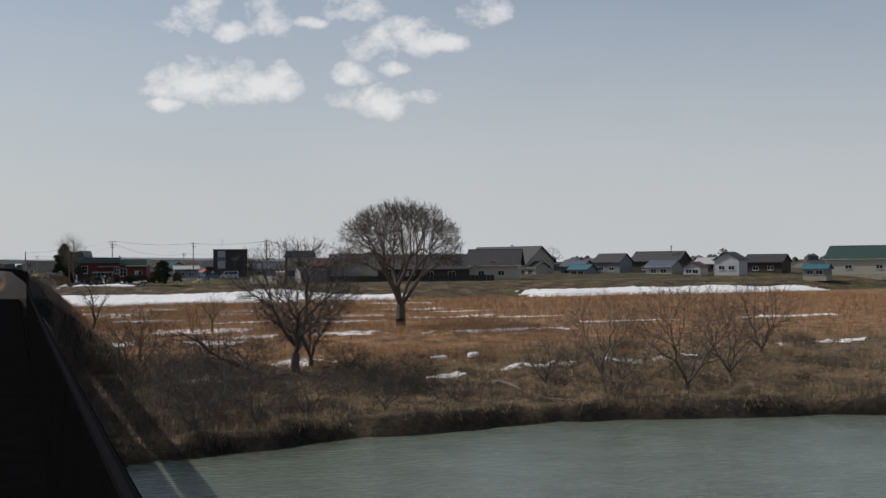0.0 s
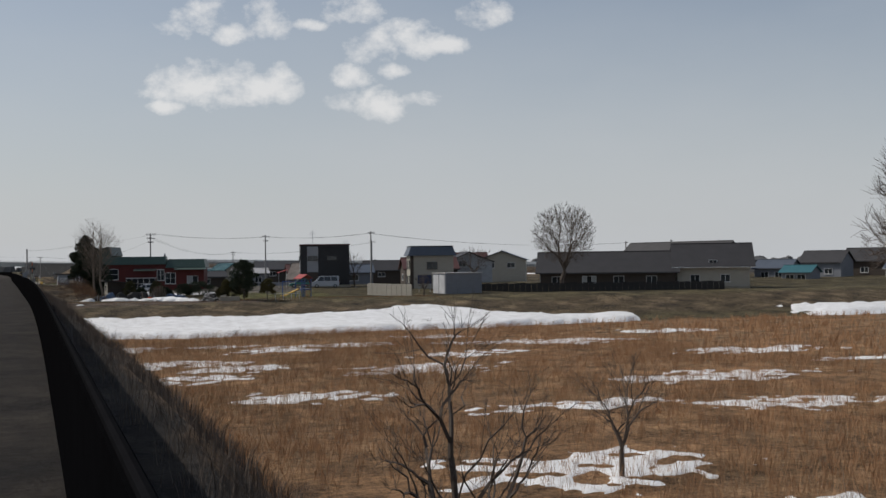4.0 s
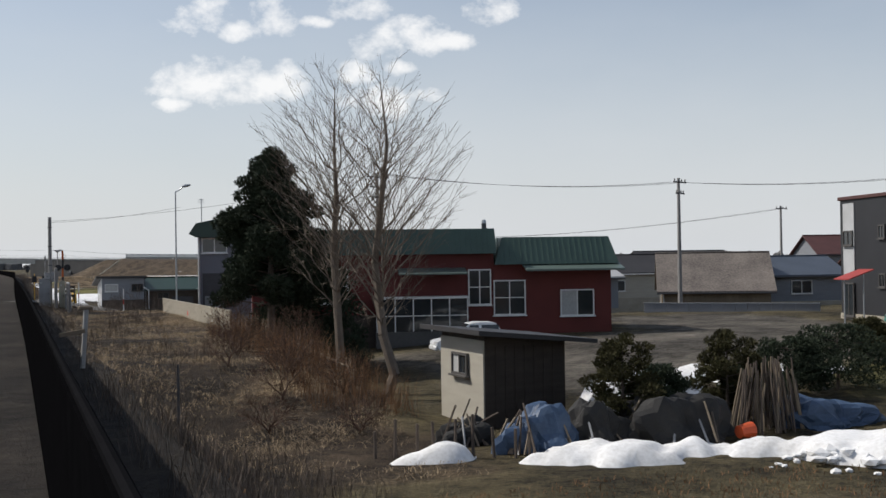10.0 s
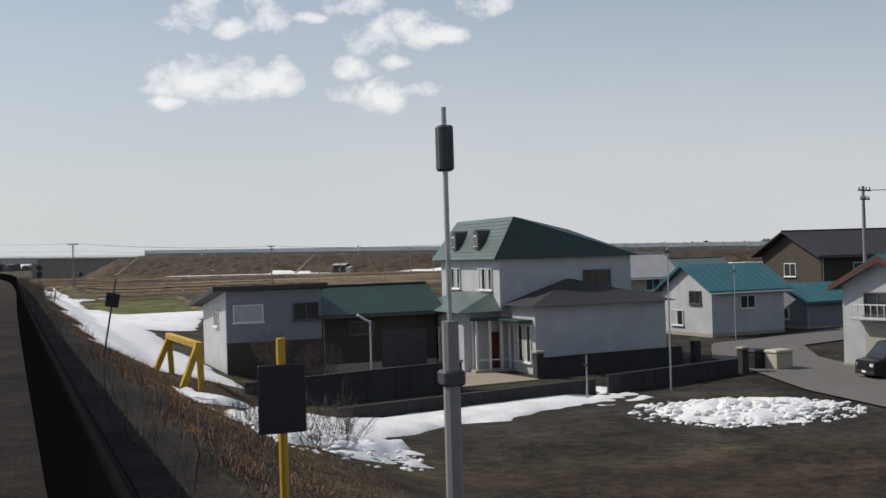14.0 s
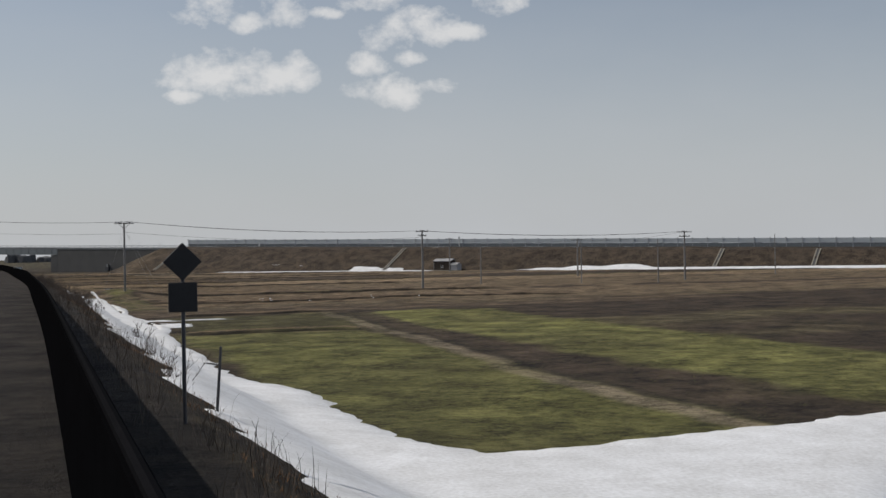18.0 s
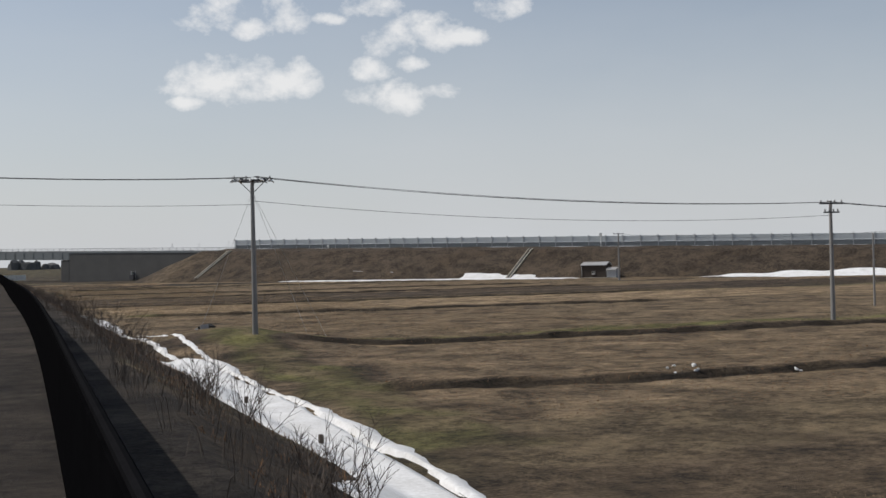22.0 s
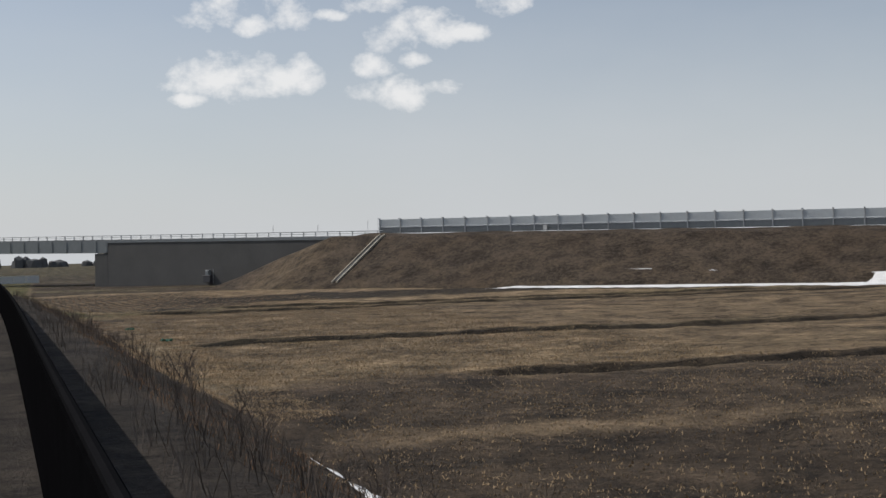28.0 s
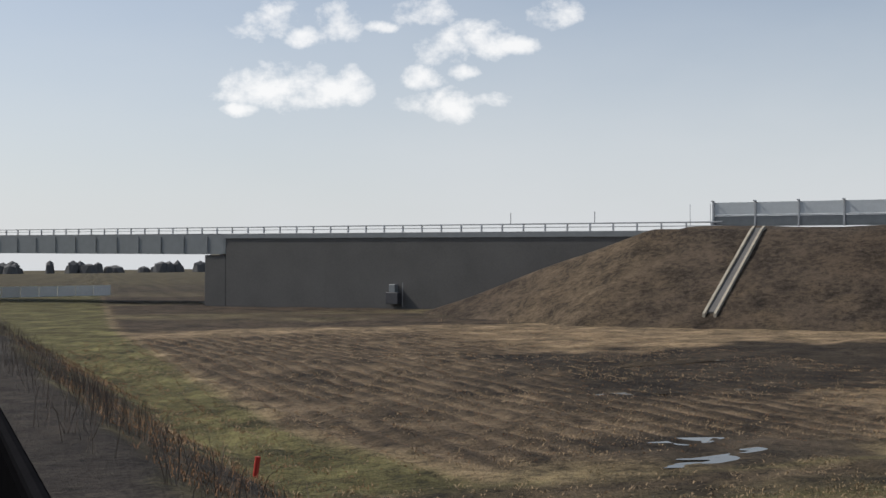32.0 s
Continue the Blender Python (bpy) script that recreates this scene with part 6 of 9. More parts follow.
            seeds = np.array([cloud[who == i].mean(0) if (who == i).any() else seeds[i] for i in range(len(seeds))])
        for i in range(len(seeds)):
            part_of = cloud[who == i]
            if not len(part_of):
                continue
            if len(part_of) == k:
                part_of = cloud[: k // 2]
            q = p + (seeds[i] - p) * r.uniform(0.30, 0.48)
            if len(part_of) == 1:
                grow(p, part_of, depth + 1)
            else:
                limb(p, q, size(len(part_of)) * 1.08, size(len(part_of)), depth + 1)
                grow(q, part_of, depth + 1)

    ob = empty(name, x, y, gz(x, y) if z is None else z, 0, label, "tree" if height > 3.2 else "shrub", "bare trees")
    crotch = np.array([lean[0] * lo * 0.8, lean[1] * lo * 0.8, lo * 0.8 + 0.02])
    limb(np.array([0.0, 0.0, -0.3]), crotch, trunk * 1.25, trunk, 0)
    if leader:
        # a straight leading stem with limbs that rise from it all the way up
        tip = np.array([0.0, 0.0, height * 0.93])
        limb(crotch, crotch + (tip - crotch) * 0.5, trunk, trunk * 0.6, 1)
        limb(crotch + (tip - crotch) * 0.5, tip, trunk * 0.6, twig, 1)
        foot = np.clip(pts[:, 2] - 1.15 * np.hypot(pts[:, 0], pts[:, 1]), lo * 0.8, height * 0.9)
        sector = (np.floor((foot - lo * 0.8) / (height * 0.055)) * 7 + np.floor((np.arctan2(pts[:, 1], pts[:, 0]) + np.pi) / 1.05)).astype(int)
        for g in sorted(set(sector.tolist())):
            own = pts[sector == g]
            a = np.array([0.0, 0.0, foot[sector == g].mean()])
            q = a + (own.mean(0) - a) * 0.4
            limb(a, q, size(len(own)) * 1.3, size(len(own)), 2)
            grow(q, own, 2)
    else:
        grow(crotch, pts, 0)
    part("trunk", (stores[0][0], [], stores[0][1]), mat or bark, ob)
    part("crown", (stores[1][0], [], stores[1][1]), mat or bark, ob)
    return ob


bare_tree("willow_tree", 45.2, 133, 15.7, 1.12, 0.55, 21, "broad bare willow with a rounded crown of fine twigs", kids=(4, 5), up=0.7, fork=0.2, round_top=True, twig=0.017, tips=3000, shell=0.33)
bare_tree("bare_tree", 84.4, 258.4, 14.4, 0.80, 0.32, 5, "rounded bare tree behind long dark houses", kids=(4, 6), up=0.9, fork=0.28, round_top=True, twig=0.017, tips=1300)
bare_tree("riverbank_tree", 23.4, 98.0, 12.2, 1.45, 0.36, 8, "forked bare tree on a river bank", up=0.3, fork=0.17, kids=(2, 3), twig=0.014, tips=1500)
bare_tree("riverbank_tree", 25.6, 101.2, 10.2, 1.4, 0.2, 9, "many-stemmed bare tree beside a flood plain", up=0.4, fork=0.10, kids=(4, 5), twig=0.010, tips=1100)
bare_tree("riverbank_bush", 48.9, 88.6, 8.6, 1.05, 0.16, 35, "fine-twigged pale bush on a river bank", pale_twig, fork=0.12, round_top=True, twig=0.009, tips=700)
bare_tree("riverbank_bush", 53.5, 82, 10.0, 1.3, 0.18, 36, "wide tangled bare willow on a river bank", fork=0.06, round_top=True, twig=0.011, tips=900)
bare_tree("riverbank_bush", 11.5, 77, 5.0, 1.6, 0.12, 37, "dark tangled brush on a river bank", fork=0.03, round_top=True, twig=0.009, tips=600)
bare_tree("riverbank_bush", 16.0, 79, 4.4, 1.6, 0.12, 38, "dark tangled brush on a river bank", fork=0.03, round_top=True, twig=0.009, tips=600)
bare_tree("riverbank_bush", 20.5, 82, 3.4, 1.6, 0.10, 39, "low dark brush on a river bank", fork=0.03, round_top=True, twig=0.008, tips=420)
bare_tree("riverbank_bush", 26.5, 82, 2.6, 1.8, 0.09, 40, "low dark brush on a river bank", fork=0.03, round_top=True, twig=0.008, tips=350)
bare_tree("riverbank_bush", 33, 83, 2.4, 1.8, 0.09, 41, "low dark brush on a river bank", fork=0.03, round_top=True, twig=0.008, tips=350)
bare_tree("riverbank_bush", 47, 82, 2.6, 1.8, 0.09, 42, "low dark brush on a river bank", fork=0.03, round_top=True, twig=0.008, tips=350)
for k, (x, y, h, w) in enumerate(((13.2, 99.5, 3.4, 1.9), (16.4, 101.5, 3.6, 2.0), (19.6, 100.5, 3.2, 2.0), (10.0, 101.5, 3.6, 1.8), (28.5, 99.0, 2.8, 1.8), (8.0, 98.5, 4.2, 1.6))):
    bare_tree("riverbank_bush", x, y, h, w, 0.09, 210 + k, "dark tangled brush on a river bank", fork=0.03, round_top=True, twig=0.008, tips=520)
bare_tree("sapling", 11.0, 107.5, 6.2, 1.2, 0.10, 13, "small spreading bare tree among brown reeds", levels=4, kids=(3, 4), twig=0.006)
bare_tree("sapling", 7.2, 111, 6.4, 0.8, 0.12, 14, "small bare tree among brown reeds", levels=4, kids=(3, 4), up=0.6, twig=0.006)
bare_tree("sapling", 21.5, 131, 5.0, 1.2, 0.09, 15, "small bare tree beside snow", levels=4, kids=(3, 4), twig=0.007)
bare_tree("riverbank_bush", 44, 90, 4.5, 1.3, 0.14, 31, "bushy bare willow hanging over a river bank", levels=5, kids=(4, 5), fork=0.05, twig=0.007, round_top=True)
bare_tree("riverbank_bush", 62, 88, 8.0, 1.2, 0.16, 32, "bushy bare willow on a river bank", levels=5, kids=(4, 5), fork=0.05, twig=0.008, round_top=True)
bare_tree("riverbank_bush", 70, 94, 8.0, 1.2, 0.18, 33, "thick bare willow on a river bank", levels=5, kids=(4, 5), fork=0.05, twig=0.009, round_top=True)
bare_tree("riverbank_bush", 16, 93, 5.5, 1.5, 0.12, 34, "dark bare bush on a river bank", levels=5, kids=(4, 5), fork=0.05, twig=0.007, round_top=True)
bare_tree("riverbank_bush", 9, 95, 6.5, 1.5, 0.13, 35, "dark bare bush on a river bank", levels=5, kids=(4, 5), fork=0.05, twig=0.007, round_top=True)
bare_tree("bare_tree", 162, 330, 11, 1.2, 0.3, 41, "far bare tree with a rounded crown", levels=4, kids=(4, 5), round_top=True, twig=0.035)
bare_tree("bare_tree", 13.0, 272.2, 12.2, 0.80, 0.17, 51, "straight pale bare tree beside a car park", pale_twig, kids=(4, 6), up=0.2, fork=0.22, twig=0.009, tips=380, leader=True)
bare_tree("bare_tree", 12.2, 275.2, 11.8, 0.80, 0.16, 52, "straight pale bare tree in front of a red house", pale_twig, kids=(4, 6), up=0.2, fork=0.22, twig=0.009, tips=380, leader=True)
bare_tree("bare_tree", 56.5, 284.5, 6.5, 0.9, 0.13, 54, "small bare tree beside a black block", levels=4, kids=(4, 4), twig=0.012)
bare_tree("bare_tree", 58.3, 253.5, 3.6, 1.3, 0.1, 55, "small bare garden tree before a wall", levels=4, kids=(3, 4), twig=0.01)
bare_tree("bare_tree", 84, 296, 7.5, 1.2, 0.2, 56, "bare tree behind houses", levels=4, kids=(4, 5), round_top=True, twig=0.02)
bare_tree("shrub", 15.0, 383.5, 2.6, 1.5, 0.06, 57, "bare shrub behind a garden wall", levels=5, kids=(4, 5), fork=0.05, twig=0.006)
bare_tree("bare_tree", 12.8, 384.6, 3.0, 1.2, 0.07, 58, "bare garden tree before a garage", levels=5, kids=(3, 4), twig=0.006)


def leafy(name, x, y, height, wide, seed, mat, label, clumps=420, trunk=0.18, bare=0.12, size=0.34, shape="cone", z=None, lean=0.0):
    """An evergreen: trunk, limbs that carry flattened pads, and on each pad many small needle tufts, with gaps between the pads."""
    r = np.random.RandomState(seed)
    base = gz(x, y) if z is None else z
    ob = empty(name, x, y, base, 0, label, "tree" if height > 2.5 else "shrub", "evergreens")
    part("trunk", rod((0, 0, -0.3), (lean * height * 0.9, 0, height * 0.9), trunk, trunk * 0.2, 7), bark, ob)
    limbs = bmesh.new()
    n = 84 if height > 7 else 44 if height > 3.2 else 22
    i = np.arange(n)
    t = bare + (1 - bare) * ((i + 0.5) / n) ** 0.9
    if shape == "cone":
        reach = (1 - t) ** 0.7 * 1.1
    elif shape == "pine":
        reach = np.interp(t, [0, 0.15, 0.38, 0.58, 0.7, 0.84, 0.95, 1.0], [0.6, 0.86, 1.0, 0.92, 0.72, 0.52, 0.26, 0.06])
    else:
        reach = np.sin(np.pi * np.clip(0.12 + 0.86 * t, 0, 0.97)) ** 0.6
    a = i * 2.4 + r.uniform(0, 1, n)
    out = wide * reach * r.uniform(0.35, 0.86, n)
    cen = np.stack([np.cos(a) * out + lean * height * t, np.sin(a) * out, height * t * 0.97 + 0.08 * out], -1)
    rad = wide * (0.12 + 0.13 * reach) * r.uniform(0.8, 1.25, n) * (1.0 if height > 7 else 1.35)
    for k in range(n):
        rod((lean * height * t[k] * 0.9, 0, height * t[k] * 0.9), Vector(cen[k]), trunk * 0.22, trunk * 0.06, 4, limbs)
    part("limb", limbs, bark, ob)
    who = r.choice(n, clumps, p=rad ** 2 / (rad ** 2).sum())
    d = r.normal(0, 1, (clumps, 3))
    d /= np.linalg.norm(d, axis=1)[:, None]
    c = cen[who] + d * np.array([1, 1, 0.55]) * (rad[who] * r.uniform(0.05, 1, clumps) ** 0.42)[:, None]
    c[:, 2] = np.clip(c[:, 2], height * bare * 0.7, height)
    per = 4
    c, d = np.repeat(c, per, 0), np.repeat(d, per, 0)
    m = len(c)
    e = d * 0.6 + r.normal(0, 0.6, (m, 3)) + np.array([0, 0, 0.45])
    e = e / np.linalg.norm(e, axis=1)[:, None] * (size * r.uniform(0.6, 1.2, m))[:, None]
    f = np.cross(e, r.normal(0, 1, (m, 3)))
    f = f / np.maximum(1e-6, np.linalg.norm(f, axis=1))[:, None] * size * 0.17
    V = np.stack([c - f, c + f, c + e + f * 0.35, c + e * 0.9 - f * 0.5], 1).reshape(-1, 3)
    F = np.arange(4 * m).reshape(-1, 4)
    part("crown", (V.tolist(), [], F.tolist()), mat, ob)
    return ob


olive = material("olive_needles", (0.050, 0.046, 0.015), 0.95, 0.45, 2, 12, 0.1)
leafy("pine_tree", 11.4, 283.5, 8.7, 2.75, 1, needles, "tall dark pine in front of a red house", 24000, 0.2, 0.2, 0.15, "pine", lean=0.01)
leafy("pine_tree", 13.6, 285.2, 5.6, 2.4, 2, needles, "dark spreading pine beside a red house", 7000, 0.16, 0.1, 0.16, "round")
for i, (x, y, h, w, mt) in enumerate(((26.7, 265.1, 2.1, 2.1, needles), (24.3, 264.6, 1.9, 1.5, needles), (30.4, 253.0, 3.0, 1.3, olive), (30.2, 248.4, 5.6, 1.9, needles), (28.6, 253.6, 2.9, 1.0, yew),
                                      (16.3, 261.2, 2.7, 1.15, olive), (17.9, 261.9, 1.7, 1.2, needles), (19.9, 261.6, 2.6, 1.15, olive), (21.4, 262.6, 1.6, 1.1, needles), (32.4, 270.0, 1.7, 1.0, olive), (33.0, 268.6, 2.6, 0.9, yew),
                                      (28.8, 258.0, 1.7, 1.2, olive), (33.0, 246.5, 3.0, 1.2, yew), (14.4, 282.4, 1.5, 1.8, needles))):
    leafy("garden_shrub", x, y, h, w, 60 + i, mt, ("dark clipped pine in a garden" if mt is needles else "yellow-green conifer in a garden"), 9000 if h > 3.2 else 4200, 0.07, 0.26 if h > 3.2 else 0.34 if mt is yew else 0.1, 0.13 if h > 3.2 else 0.10, "round")
leafy("pine_tree", 118, 318, 6, 1.8, 90, needles, "far dark conifer behind houses", 200, 0.15, 0.1, 0.5)
leafy("pine_tree", 190, 272, 7, 2.8, 91, needles, "far dark round conifer", 220, 0.15, 0.05, 0.6, "round")
leafy("pine_tree", 110, 711, 4.2, 3.2, 92, needles, "dark low clump of conifers at the foot of a bank", 380, 0.15, 0.02, 0.5, "round")


# ---- grasses and reeds ----
def blades(name, pts, hmin, hmax, wide, lean, mat, seed, per=4, label="", category="grass", spread=0.12):
    """Tufts of thin blades at the given places, as one mesh."""
    r = np.random.RandomState(seed)
    x, y = np.repeat(pts[:, 0], per), np.repeat(pts[:, 1], per)
    n = len(x)
    x, y = x + r.normal(0, spread, n), y + r.normal(0, spread, n)
    z = ground_z(x, y) - 0.03
    h = r.uniform(hmin, hmax, n)
    a, b = r.uniform(0, 2 * np.pi, n), r.uniform(0, 2 * np.pi, n)
    lx, ly = np.cos(a) * h * lean * r.uniform(0.1, 1, n), np.sin(a) * h * lean * r.uniform(0.1, 1, n)
    wx, wy = np.cos(b) * wide, np.sin(b) * wide
    co = np.stack([np.stack([x - wx, y - wy, z], -1), np.stack([x + wx, y + wy, z], -1),
                   np.stack([x + lx * 0.4 + wx * 0.7, y + ly * 0.4 + wy * 0.7, z + h * 0.6], -1), np.stack([x + lx * 0.4 - wx * 0.7, y + ly * 0.4 - wy * 0.7, z + h * 0.6], -1),
                   np.stack([x + lx, y + ly, z + h * np.sqrt(np.maximum(0.1, 1 - lean * lean * 0.6))], -1)], 1).reshape(-1, 3)
    i = np.arange(n)[:, None] * 5
    quads, tris = i + np.array([0, 1, 2, 3]), i + np.array([3, 2, 4])
    me = bpy.data.meshes.new(name)
    me.vertices.add(len(co))
    me.vertices.foreach_set("co", co.astype(np.float32).ravel())
    me.loops.add(7 * n)
    me.loops.foreach_set("vertex_index", np.concatenate([quads, tris], 1).astype(np.int32).ravel())
    me.polygons.add(2 * n)
    me.polygons.foreach_set("loop_start", (np.arange(n)[:, None] * 7 + np.array([0, 4])).astype(np.int32).ravel())
    me.update()
    me.materials.append(mat)
    return tagged(new(name, me), label, category, kind="stuff")


def scatter(n, x0, x1, y0, y1, seed, keep=None):
    r = np.random.RandomState(seed)
    p = np.stack([r.uniform(x0, x1, n), r.uniform(y0, y1, n)], -1)
    if keep is not None:
        p = p[keep(p[:, 0], p[:, 1]) > r.uniform(0, 1, len(p))]
    return p


def reedy(x, y):
    v = 0.5 + 0.5 * wobble(x, y, 6.0, 0.7) + 0.2 * wobble(x, y, 1.7, 1.9)
    for px, py, rx, ry in PATCHES:
        v = np.where(((x - px) / (rx * 0.9)) ** 2 + ((y - py) / (ry * 0.9)) ** 2 < 1, 0.42, v)
    return v * (x - line_x(y) > 4.5)


blades("reeds", scatter(42000, 5, 60, 100, 223, 1, reedy), 0.4, 1.1, 0.007, 0.75, reed_mat, 1, 7, "wide bed of dead brown reeds")
blades("reeds", scatter(9000, 4, 34, 150, 226, 2, reedy), 0.4, 0.9, 0.006, 0.9, straw_mat, 2, 5, "pale dead reeds above old snow")
blades("reeds", scatter(14000, 60, 170, 100, 222, 3, lambda x, y: 0.6 + 0.4 * wobble(x, y, 9, 2)), 0.5, 1.2, 0.018, 0.6, reed_mat, 3, 6, "far bed of dead brown reeds")
blades("bank_grass", scatter(21000, 6, 85, 66, 106, 4, lambda x, y: (0.55 + 0.6 * wobble(x, y, 3, 1)) * (plain_z(x, y) > -6.6)), 0.25, 0.7, 0.012, 1.6, straw_mat, 4, 6, "dead grass hanging over a river bank")
blades("bank_brush", scatter(15000, 3, 85, 68, 104, 14, lambda x, y: (0.75 * (x < 18 + 3 * wobble(x, y, 4, 3)) + 0.9 * smooth(0.35, 0.8, wobble(x, y, 4.5, 2)) + 0.5 * (np.abs(y - 79 + 0.1 * np.abs(x - 38)) < 1.3) * (wobble(x, y, 2, 4) > 0)) * (plain_z(x, y) > -7.0)), 0.6, 1.8, 0.010, 0.6, bark, 14, 6, "dark leafless brush along a river bank")
blades("levee_grass", scatter(5000, 4, 60, 244, 256, 5), 0.06, 0.2, 0.01, 0.8, dead_grass, 5, 4, "short dry grass on a levee")
blades("lot_grass", scatter(8000, 3.4, 11.0, 258, 326, 6, lambda x, y: 0.35 + 0.6 * wobble(x, y, 1.7, 1.9)), 0.09, 0.24, 0.007, 2.0, material("bleached_straw", (0.36, 0.27, 0.165), 0.9, 0.45, 0.6, 5, 0.0), 6, 5, "flattened pale dead grass on a plot")
blades("lot_straw", scatter(9000, 3.2, 11.4, 262, 322, 16, lambda x, y: smooth(0.0, 0.8, wobble(x, y, 2.2, 0.9) + 0.5 * wobble(x, y, 0.7, 2.9))), 0.12, 0.32, 0.007, 4.0, material("strewn_straw", (0.25, 0.185, 0.115), 0.9, 0.45, 0.6, 5, 0.0), 16, 4, "strewn pale straw and dead stalks on a plot", spread=0.2)
blades("lot_weeds", scatter(420, 9.2, 12.2, 266, 288, 7), 0.6, 1.6, 0.005, 0.5, dead_grass, 7, 9, "tall brown weeds along a fence")
blades("verge_grass", scatter(9000, 1.5, 9.0, 330, 420, 8, lambda x, y: (x - line_x(y) > 2.6) * 0.8), 0.08, 0.25, 0.007, 1.1, dead_grass, 8, 5, "dry grass on a railway bank")
blades("verge_grass", scatter(26000, -13, 8, 420, 790, 9, lambda x, y: ((x - line_x(y) > 2.7) & (x - line_x(y) < 7)) * (0.6 + 0.4 * wobble(x, y, 3, 2))), 0.08, 0.28, 0.007, 1.1, dead_grass, 9, 5, "dry grass on a railway bank")
blades("field_grass", scatter(9000, 8.5, 40, 440, 510, 10, lambda x, y: 0.7 + 0.3 * wobble(x, y, 4, 1)), 0.03, 0.10, 0.012, 0.8, material("young_grass", (0.15, 0.145, 0.05), 0.9, 0.35, 0.3, 3, 0.0), 10, 4, "short new green grass on a field")
blades("ditch_grass", np.concatenate([np.stack([np.random.RandomState(k).uniform(x0, min(x1, 60), 700), ty + 1.3 * w + np.random.RandomState(k + 50).normal(0, 0.5, 700)], -1) for k, (ty, x0, x1, w) in enumerate(DITCHES)]), 0.04, 0.12, 0.010, 1.6, straw_mat, 11, 5, "pale dead grass along field ditches")


def stubble_rows(x0, x1, y0, y1, gap, step, along, seed):
    r = np.random.RandomState(seed)
    if along == "y":
        X, Y = np.meshgrid(np.arange(x0, x1, gap), np.arange(y0, y1, step))
    else:
        X, Y = np.meshgrid(np.arange(x0, x1, step), np.arange(y0, y1, gap))
    p = np.stack([X.ravel(), Y.ravel()], -1) + r.normal(0, 0.045, (X.size, 2))
    keep = (p[:, 0] - line_x(p[:, 1]) > 7.5) & (r.uniform(0, 1, len(p)) < 0.75)
    return p[keep]


blades("stubble", stubble_rows(2, 26, 684, 724, 0.36, 0.24, "x", 1), 0.05, 0.13, 0.020, 0.6, straw_mat, 21, 3, "rows of cut pale stubble on a field", spread=0.035)
blades("stubble", stubble_rows(2, 26, 661, 681, 0.36, 0.24, "x", 2), 0.05, 0.14, 0.020, 0.6, straw_mat, 22, 3, "rows of cut pale stubble on a field", spread=0.035)
blades("stubble", stubble_rows(3, 34, 606, 657, 0.5, 0.34, "x", 3), 0.05, 0.13, 0.022, 0.6, straw_mat, 23, 3, "rows of cut pale stubble on a field", spread=0.04)
blades("stubble", stubble_rows(-8, 26, 729, 782, 0.75, 0.30, "y", 4), 0.04, 0.11, 0.012, 0.9, dead_grass, 24, 5, "rows of cut brown stubble on a wet field", spread=0.07)
blades("stubble", stubble_rows(12, 40, 530, 600, 0.6, 0.5, "x", 5), 0.04, 0.11, 0.022, 0.7, dead_grass, 25, 3, "short dry stalks on a harvested field", spread=0.06)
blades("field_litter", scatter(24000, 1, 28, 566, 727, 31, lambda x, y: (0.35 + 0.5 * wobble(x, y, 3.0, 1)) * (x - line_x(y) > 6)), 0.06, 0.16, 0.013, 2.0, straw_mat, 31, 5, "flattened pale straw lying on a field")
blades("field_litter", scatter(11000, -6, 26, 724, 784, 32, lambda x, y: (0.3 + 0.5 * wobble(x, y, 2.5, 4)) * (x - line_x(y) > 4)), 0.06, 0.16, 0.014, 2.0, straw_mat, 32, 5, "flattened pale straw lying on a field")
blades("bank_grass", scatter(5500, -1.0, 4.0, 652, 690, 33, lambda x, y: 0.8 * (x - line_x(y) > 4.5)), 0.06, 0.15, 0.008, 2.4, straw_mat, 33, 6, "pale matted grass on a low ridge")
blades("bank_grass", scatter(7000, -9, 6, 700, 790, 34, lambda x, y: 0.8 * ((x - line_x(y) > 2.8) & (x - line_x(y) < 9))), 0.05, 0.2, 0.008, 1.4, dead_grass, 34, 6, "brown grass beside the railway")
blades("bank_grass", np.array([on_bank(s, n) for s, n in zip(np.random.RandomState(3).uniform(-20, 60, 10), np.random.RandomState(4).uniform(-24, -23, 10))]), 0.2, 0.5, 0.03, 0.6, straw_mat, 26, 4, "tall dead grass at the foot of a bank")


blades("bank_brush", scatter(30000, -14, 7, 335, 795, 41, lambda x, y: ((x - line_x(y) > 1.7) & (x - line_x(y) < 3.6 + 1.0 * (y > 520))) * (0.55 + 0.45 * wobble(x, y, 4, 2))), 0.25, 0.95, 0.006, 0.7, bark, 41, 5, "dark leafless brush on a railway bank")
blades("bank_brush", scatter(11000, 1, 8, 78, 262, 42, lambda x, y: ((x - line_x(y) > 1.7) & (x - line_x(y) < 6.5)) * (0.6 + 0.4 * wobble(x, y, 4, 2))), 0.25, 0.9, 0.006, 0.7, bark, 42, 5, "dark leafless brush on a railway bank")
blades("bank_brush", scatter(5000, 2, 9, 256, 330, 43, lambda x, y: ((x - line_x(y) > 1.6) & (x < 8)) * (0.35 + 0.6 * wobble(x, y, 3, 2))), 0.2, 0.7, 0.005, 0.8, bark, 43, 5, "dark leafless brush on a railway bank")


blades("verge_grass", scatter(7000, 4, 30, 324, 340, 44, lambda x, y: 0.8 * (np.abs(y - np.interp(x, [3, 8, 14, 20, 29], [328, 332.5, 337.5, 339.5, 339.5])) > 6.6)), 0.08, 0.24, 0.007, 1.0, dead_grass, 44, 5, "rough dry grass beside a road ramp")


